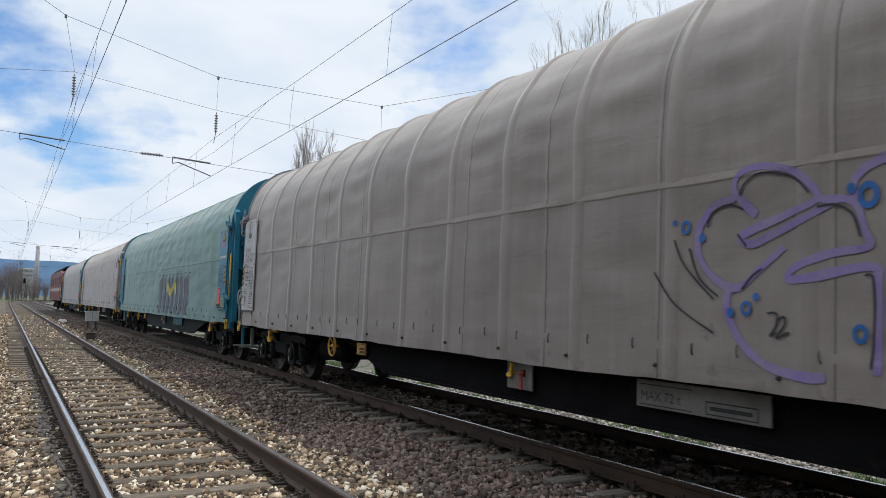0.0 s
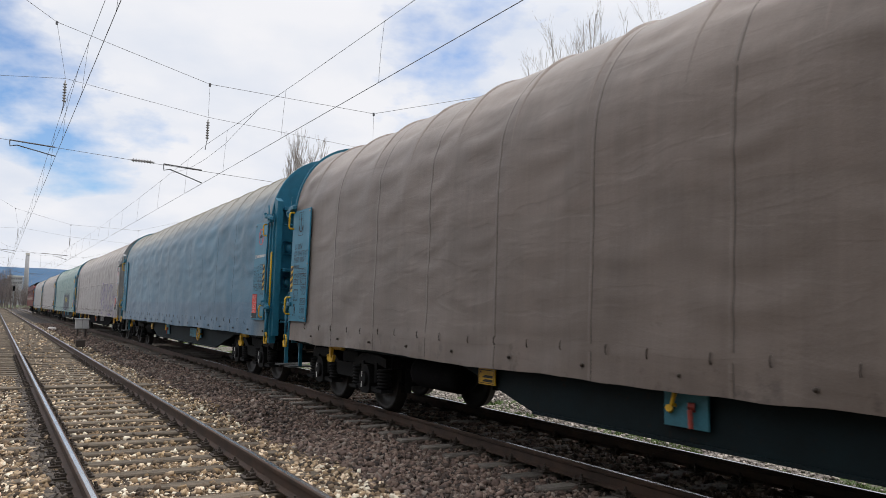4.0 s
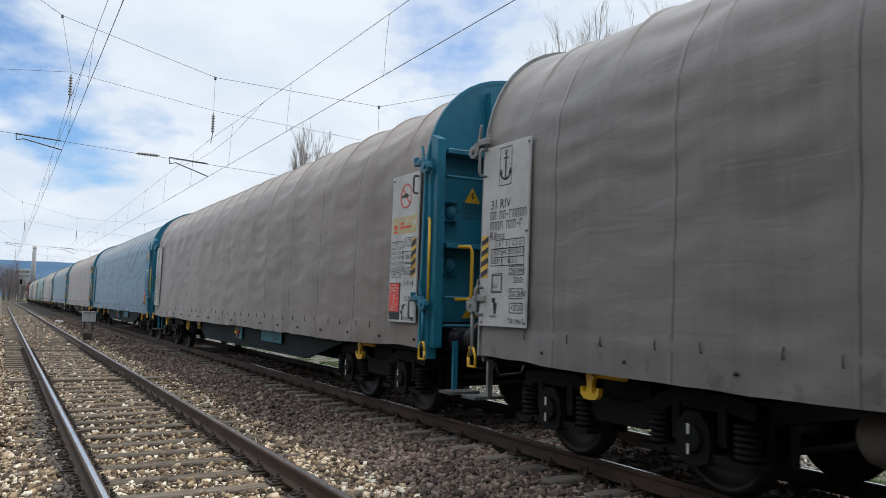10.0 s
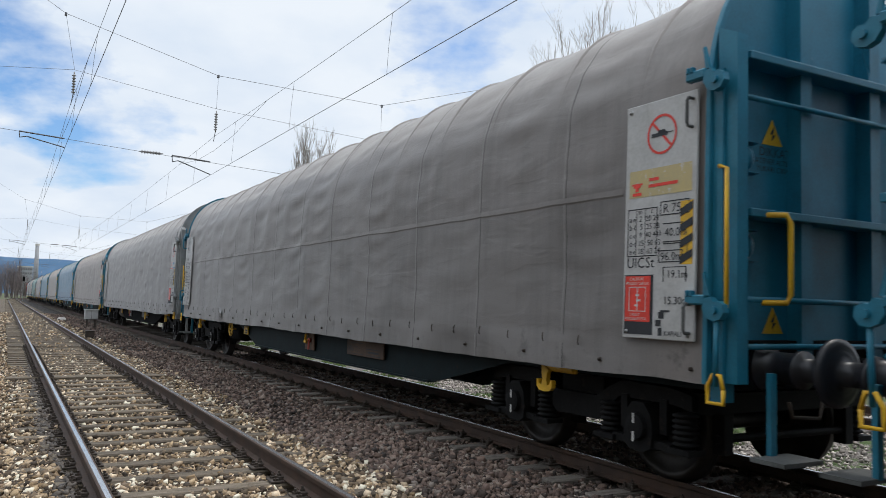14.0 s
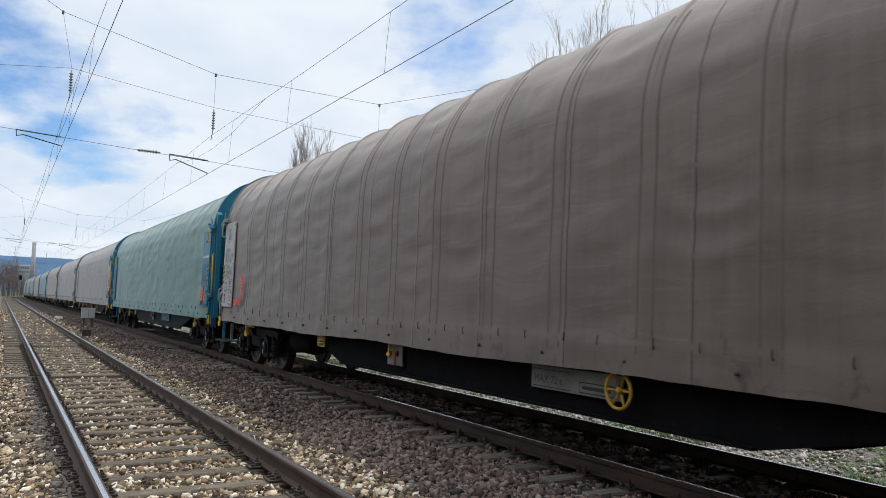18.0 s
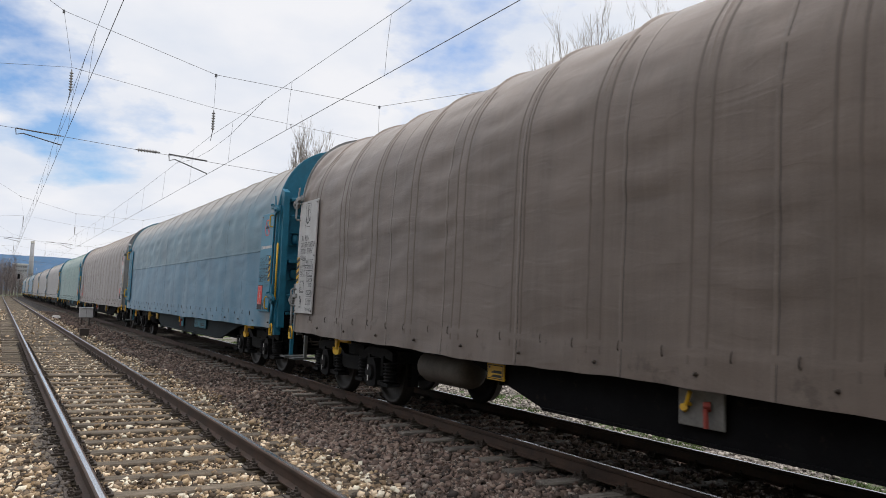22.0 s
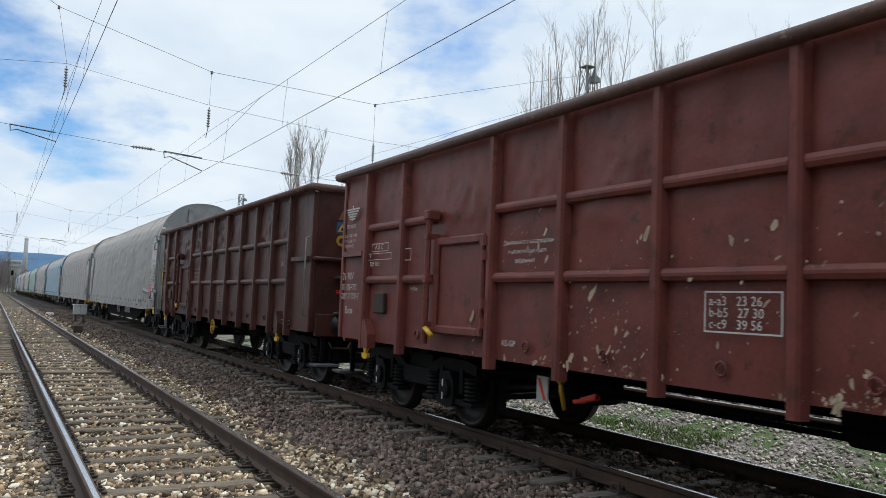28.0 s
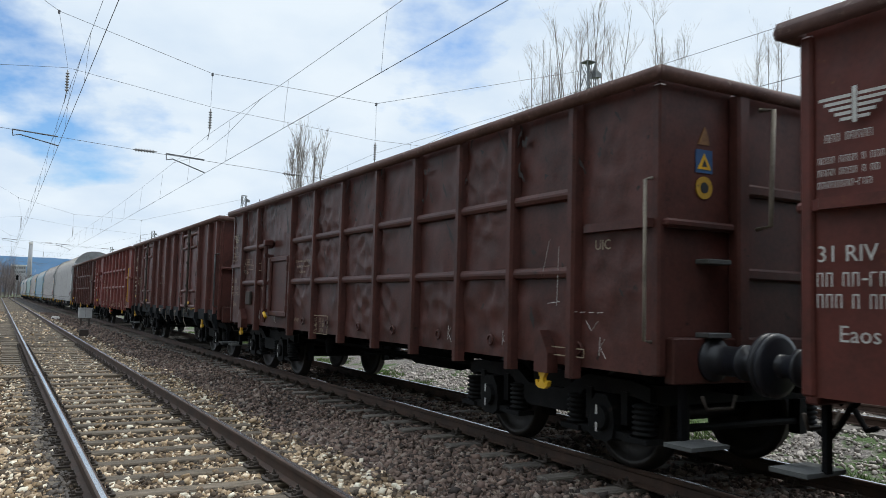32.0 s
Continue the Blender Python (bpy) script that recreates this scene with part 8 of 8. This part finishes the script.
# ---- ground and distance ----
GRASS = surface("meadow", (0.075, 0.105, 0.03), (0.05, 0.06, 0.025), grain=14, blot=0.8, rough=0.95, bump=0.6, depth=0.03, spots=(0.12, 0.10, 0.075), spot_size=1.5, spot_amount=0.52)
GREY_BED = surface("grey_ballast_bed", (0.23, 0.20, 0.18), (0.07, 0.06, 0.055), grain=22, blot=14, mix=0.7, rough=0.9, bump=1.0, depth=0.05, spots=(0.06, 0.095, 0.025), spot_size=0.9, spot_amount=0.5)
GREY_STONE = surface("grey_stone", (0.40, 0.355, 0.315), (0.21, 0.18, 0.155), grain=60, blot=8, rough=0.85, bump=0.3, per_island=0.45)
BLADE = surface("grass_blades", (0.10, 0.165, 0.035), (0.075, 0.10, 0.03), rough=0.7, bump=0, per_island=0.4)
# distance haze is put into the hills as a blue base colour
HILL = surface("hazy_hills", (0.10, 0.165, 0.26), (0.065, 0.125, 0.21), grain=0.02, blot=0.004, rough=1.0, bump=0, spec=0.0)
CONCRETE = surface("old_concrete", (0.66, 0.63, 0.60), (0.52, 0.49, 0.46), rough=0.9, bump=0.3)
BARK = surface("grey_bark", (0.27, 0.24, 0.215), (0.17, 0.15, 0.13), rough=0.9, grain=20, bump=0.5)
TWIG = surface("bare_twigs", (0.33, 0.29, 0.26), (0.23, 0.20, 0.18), rough=0.9, bump=0, per_island=0.25)


def build_ground():
    bm = bmesh.new()
    quad(bm, (-3500, -800, -0.68), (3500, -800, -0.68), (3500, 4300, -0.68), (-3500, 4300, -0.68))
    tagged(part("ground", bm, GRASS, None), "flat grass and gravel ground", "ground", "", "structure")
    build_bed("verge", 7.9, 16.9, GREY_BED, "grey gravel verge and siding bed beyond the train")
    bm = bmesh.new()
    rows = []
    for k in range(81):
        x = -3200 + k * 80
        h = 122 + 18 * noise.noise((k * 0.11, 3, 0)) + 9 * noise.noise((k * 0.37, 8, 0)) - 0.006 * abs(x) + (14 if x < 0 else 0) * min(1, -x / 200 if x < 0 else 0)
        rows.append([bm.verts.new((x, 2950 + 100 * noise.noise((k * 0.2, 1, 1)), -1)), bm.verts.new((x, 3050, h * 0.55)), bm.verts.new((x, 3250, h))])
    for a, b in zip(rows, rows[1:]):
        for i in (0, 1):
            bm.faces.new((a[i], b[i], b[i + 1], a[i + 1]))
    tagged(part("backdrop", bm, HILL, None, "", None, True), "wooded hills on the horizon, blue haze painted in", "hills", "", "structure")


def grass(count, seed):
    rng = np.random.default_rng(seed)
    verts, faces = [], []
    k = 0
    while k < count:
        x, s = rng.uniform(7.35, 9.9), 1.0 + 44.0 * rng.random() ** 2.0
        if noise.noise((x * 0.9, s * 0.5, 2)) + 0.25 * noise.noise((x * 4, s * 4, 5)) < -0.14 + 0.3 * abs(x - 8.2):
            k += 1
            continue
        z = bed_height(x, s)
        h, w, a = rng.uniform(0.02, 0.075), rng.uniform(0.006, 0.014), rng.uniform(0, 6.28)
        lx, ly = rng.uniform(-0.05, 0.05), rng.uniform(-0.05, 0.05)
        c, d = math.cos(a) * w, math.sin(a) * w
        i = len(verts)
        verts += [(x - c, s - d, z - 0.01), (x + c, s + d, z - 0.01), (x + lx, s + ly, z + h)]
        faces.append((i, i + 1, i + 2))
        k += 1
    ob = new("grass", stuff_mesh("grass", verts, faces))
    ob.data.materials.append(BLADE)
    tagged(ob, "short green grass in tufts on the verge", "grass", "", "stuff")


def bare_tree(name, place, height, spread, seed, label, upright=0.5, stems=1, dense=1.0, group="bare trees", fan=0.0, thin=0.010, even=0.82):
    """Trunk and limbs in one mesh, the fine twigs in another."""
    rng = random.Random(seed)
    wood, fine = bmesh.new(), bmesh.new()

    def grow(p, d, length, r, level):
        pts, q, w = [p], p.copy(), d.copy()
        n = 4 if level < 2 else 2
        for k in range(n):
            w = (w + Vector((rng.uniform(-1, 1), rng.uniform(-1, 1), rng.uniform(-0.2, 0.9) * upright)) * (0.14 if level else 0.05)).normalized()
            q = q + w * (length / n)
            pts.append(q.copy())
        tube(wood if level < 2 else fine, pts, r, 6 if level == 0 else 4 if level == 1 else 3, caps=False, r2=max(thin * 0.7, r * (0.12 if level == 0 else 0.3)))
        if level >= 3:
            return
        kids = int((30, 10, 4)[level] * dense)
        for k in range(kids):
            f = rng.uniform(0.16 if level == 0 else 0.12, 0.97)
            i = min(n - 1, int(f * n))
            at = pts[i].lerp(pts[i + 1], f * n - i)
            a = rng.uniform(0, 6.28)
            out = Vector((math.cos(a), math.sin(a), 0))
            lean = rng.uniform(0.3, 0.6) * (1.1 - 0.6 * upright)
            dd = (w * (1 - lean) + out * lean + Vector((0, 0, 0.55 * upright))).normalized()
            ll = (spread * (1.15 - 0.7 * f) if level == 0 else length * rng.uniform(0.4, 0.75)) * rng.uniform(0.75, 1.15)
            grow(at, dd, ll, max(thin, r * (0.22 if level == 0 else 0.5) * (1 - 0.5 * f)), level + 1)

    for k in range(stems):
        a = rng.uniform(0, 6.28)
        grow(Vector((0.5 * math.cos(a) * (stems > 1), 0.5 * math.sin(a) * (stems > 1), 0)), Vector((fan * math.cos(a) + rng.uniform(-0.03, 0.03), fan * math.sin(a), 1)).normalized(), height * rng.uniform(even, 1.0), (0.0055 if even < 0.9 else 0.0035) * height + 0.02, 0)
    root = thing(name, label, "tree", group, "", pose(*place))
    part("trunk", wood, BARK, root, "grey trunk with rising limbs")
    part("crown", fine, TWIG, root, "fine bare twigs")["kind"] = "stuff"
    return root


def build_trees():
    for x, h, sp, seed in ((30.0, 21.2, 3.4, 3), (30.45, 22.4, 3.6, 4), (30.95, 21.6, 3.4, 14)):
        bare_tree("poplar_tree", (x, 87.2 + seed * 0.1, -0.66), h, sp * 1.4, seed, "tall bare poplar with steep branches", 0.9, 2, 0.7, fan=0.025, thin=0.011)
    for k, (d, z, stems) in enumerate(((0.728, 0.405, 2), (0.748, 0.445, 2), (0.766, 0.462, 3), (0.788, 0.435, 2), (0.806, 0.470, 2), (0.836, 0.500, 3), (0.858, 0.512, 3), (0.885, 0.47, 2),
                                     (0.976, 0.48, 2), (1.016, 0.53, 3), (1.066, 0.515, 2), (1.224, 0.55, 2), (1.28, 0.58, 3), (1.45, 0.45, 2))):
        y = 40.0 + (k * 7) % 5
        bare_tree("bare_tree", (d * y, y, -0.66), z * y + 1.8, 3.6, 20 + k, "tall bare tree with thin rising branches", 0.55, stems, 0.62, fan=0.012, thin=0.0048, even=0.95)


def wood_line():
    """Distant bare scrub: one joined mass of stems and twigs."""
    rng = np.random.default_rng(9)
    verts, faces = [], []

    def stick(p, q, r):
        i = len(verts)
        d = np.array([r, 0, 0]), np.array([-r * 0.5, r * 0.87, 0]), np.array([-r * 0.5, -r * 0.87, 0])
        verts.extend([p + k for k in d] + [q + k * 0.4 for k in d])
        faces.extend([(i, i + 1, i + 4, i + 3), (i + 1, i + 2, i + 5, i + 4), (i + 2, i, i + 3, i + 5)])
    for k in range(520):
        if k < 340:
            x, y = rng.uniform(-45, 75), rng.uniform(330, 430)
            h = rng.uniform(7.5, 13.5) * (1.15 if x < 6 else 0.8)
        else:
            y = rng.uniform(150, 330)
            x, h = -y * 0.006 - rng.uniform(2.6, 30), rng.uniform(3, 8)
        base = np.array([x, y, -0.7])
        for j in range(3):
            tip = base + np.array([rng.uniform(-1.5, 1.5), rng.uniform(-1.5, 1.5), h * rng.uniform(0.75, 1)])
            stick(base, tip, 0.12)
            for i in range(15):
                f = rng.uniform(0.2, 1)
                p = base + (tip - base) * f
                stick(p, p + np.array([rng.uniform(-1, 1), rng.uniform(-1, 1), rng.uniform(0.2, 1.3)]) * h * 0.22, 0.06)
    ob = new("scrub_woodland", stuff_mesh("scrub", verts, faces))
    ob.data.materials.append(SCRUB)
    tagged(ob, "distant brown-grey leafless scrub woodland", "woodland", "", "stuff")


SCRUB = surface("distant_scrub", (0.20, 0.17, 0.165), (0.13, 0.11, 0.11), rough=1.0, bump=0, per_island=0.35, spec=0.0)


# concrete whose colour has the grey of distance haze painted in
HALL_WALL = surface("hazy_concrete", (0.36, 0.36, 0.37), (0.28, 0.28, 0.29), rough=0.9, bump=0)


def build_distance():
    root = thing("factory_chimney", "pale tapered concrete factory chimney", "chimney", "", "", pose(26.5, 900, -0.7))
    part("shaft", lathe(bmesh.new(), [(0, 2.9), (30, 2.15), (52, 1.7)], "z", 20), HALL_WALL, root, "pale concrete shaft", None, True)
    part("cap", lathe(bmesh.new(), [(50.5, 2.0), (52.6, 2.0)], "z", 20), CONCRETE, root)
    hall = thing("factory_hall", "long pale factory building with a flat roof", "building", "", "", pose(14, 880, -0.7))
    part("wall", new_box(-4, 9, -6, 6, 0, 27.5), HALL_WALL, hall, "pale concrete wall")
    part("roof", new_box(-4.4, 9.4, -6.4, 6.4, 27.5, 28.5), CONCRETE, hall)
    for k in range(6):
        for z in (21.5, 25.5):
            part("window", shared("hall_window", lambda: new_box(-0.7, 0.7, -0.05, 0.05, -0.9, 0.9)), WIRE, hall, "dark window", pose(-2.6 + k * 2, -6.02, z))
    for s, x, h in ((186.0, 3.35, 5.2),):
        p, turn = along(s, x)
        sig = thing("railway_signal", "dark railway signal on a slim post", "signal", "", "", pose(p.x, p.y, -0.5, 0, 0, turn))
        part("post", new_tube([(0, 0, 0), (0, 0, h)], 0.08, 8), GALV, sig)
        part("head", slab(bmesh.new(), [(-0.22, h - 0.9), (0.22, h - 0.9), (0.22, h), (0.0, h + 0.2), (-0.22, h)], "y", -0.15, 0.15), BLACKISH, sig, "black signal head")
    cab = thing("relay_cabinet", "pale grey trackside relay cabinet on short legs", "cabinet", "", "", pose(3.80, 42.5, -0.27))
    part("body", new_box(-0.30, 0.30, -0.2, 0.2, 0.44, 0.90, bevel=0.015), PLATE["white"], cab, "pale painted steel body")
    part("door_seam", new_box(-0.005, 0.005, -0.206, -0.198, 0.47, 0.87), IRON, cab)
    part("roof", new_box(-0.33, 0.33, -0.24, 0.24, 0.89, 0.93, bevel=0.01), PLATE["white"], cab)
    for x in (-0.18, 0.18):
        for y in (-0.13, 0.13):
            part("leg", new_box(x - 0.03, x + 0.03, y - 0.03, y + 0.03, -0.05, 0.43), IRON, cab)
    box_ = thing("junction_box", "small rusty trackside junction box", "box", "", "", pose(2.75, 30.9, -0.24))
    part("body", new_box(-0.15, 0.15, -0.12, 0.12, 0.08, 0.30, bevel=0.02), IRON, box_)
    part("lid", new_box(-0.17, 0.17, -0.14, 0.14, 0.295, 0.33, bevel=0.012), IRON, box_)
    part("foot", new_box(-0.10, 0.10, -0.08, 0.08, -0.05, 0.09), IRON, box_)
    lump = thing("stone_block", "pale block of stone between the tracks", "stone", "", "", pose(3.05, 52.0, -0.24))
    part("block", new_box(-0.22, 0.22, -0.2, 0.2, -0.04, 0.22, bevel=0.06), CONCRETE, lump)


def build_unseen_bank():
    """An unseen bank closes the viewer's side; added to block sky from near wagons."""
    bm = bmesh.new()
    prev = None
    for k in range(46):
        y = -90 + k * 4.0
        rise = 0.08 + 1.8 * clamp((24.0 - y) / 22.0)   # highest behind the viewer, to block more sky there; it runs out ahead
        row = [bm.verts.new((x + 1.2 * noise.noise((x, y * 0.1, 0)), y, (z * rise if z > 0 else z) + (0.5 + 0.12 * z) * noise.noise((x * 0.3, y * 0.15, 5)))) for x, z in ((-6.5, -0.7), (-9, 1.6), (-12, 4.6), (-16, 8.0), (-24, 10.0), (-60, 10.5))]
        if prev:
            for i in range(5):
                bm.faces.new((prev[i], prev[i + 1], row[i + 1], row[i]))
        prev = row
    tagged(part("bank", bm, UNSEEN_BANK, None, "", None, True), "unseen bank added behind the viewer to block sky light", "bank", "", "structure")


UNSEEN_BANK = surface("unseen_bank", (0.07, 0.065, 0.035), (0.035, 0.032, 0.02), grain=6, blot=0.6, rough=0.95, bump=0.8, depth=0.1)
build_unseen_bank()
build_ground()
build_trees()
wood_line()
build_distance()
build_stones()
stones("verge_stones", 15000, (7.3, 13.6), (2.0, 20.0), 0.0265, lambda x, s, r: x < 1.75 * s + 0.8 and r < (0.12 if noise.noise((x * 0.9, s * 0.5, 2)) > -0.12 + 0.3 * abs(x - 8.4) else 1.0), GREY_STONE, "loose grey crushed stone beside the siding", 7)
grass(120000, 8)


# ---- what moves ----
def reach(t):
    """How far the train has run at t seconds: the leading edge of the cover of the thirteenth wagon, along the track."""
    k = (t - 16.0) / 16.0
    return -20.016 + 143.528 * k - 3.176 * k * k - 0.462 * k ** 3


def ride(s, half):
    """The pose of a wagon whose centre is s metres along the track, carried on two pivots."""
    a, b = along(s - half, FAR)[0], along(s + half, FAR)[0]
    c, d = (a + b) / 2, b - a
    return pose(c.x, c.y, FAR_Z, 0, 0, math.degrees(math.atan2(-d.x, d.y)))


def motions():
    ticks = [k * 0.8 for k in range(41)]
    for wagon, n in TRAIN:
        walk(wagon, [(t, ride(reach(t) - 20.34 * (n - 13) - 9.465, 7.65)) for t in ticks])
    for wagon, offset in OPEN_TRAIN:
        walk(wagon, [(t, ride(reach(t) + offset, 4.5)) for t in ticks])
    walk(ENGINE, [(t, ride(reach(t) + 255.2, 5.8)) for t in ticks])
    # all wheels roll alike: one turn for the leading and one for the trailing axle of every bogie
    turns = {}
    for wheelset, y in WHEELSETS:
        if y not in turns:
            rows = [(k / 15.0, pose(0, y, 0.46) @ Matrix.Rotation(-reach(k / 15.0) / 0.46, 4, "X")) for k in range(481)]
            walk(wheelset, rows)
            turns[y] = wheelset.animation_data
        else:
            wheelset.rotation_mode = "QUATERNION"
            keys = wheelset.animation_data_create()
            keys.action = turns[y].action
            keys.action_slot = turns[y].action_slot


motions()
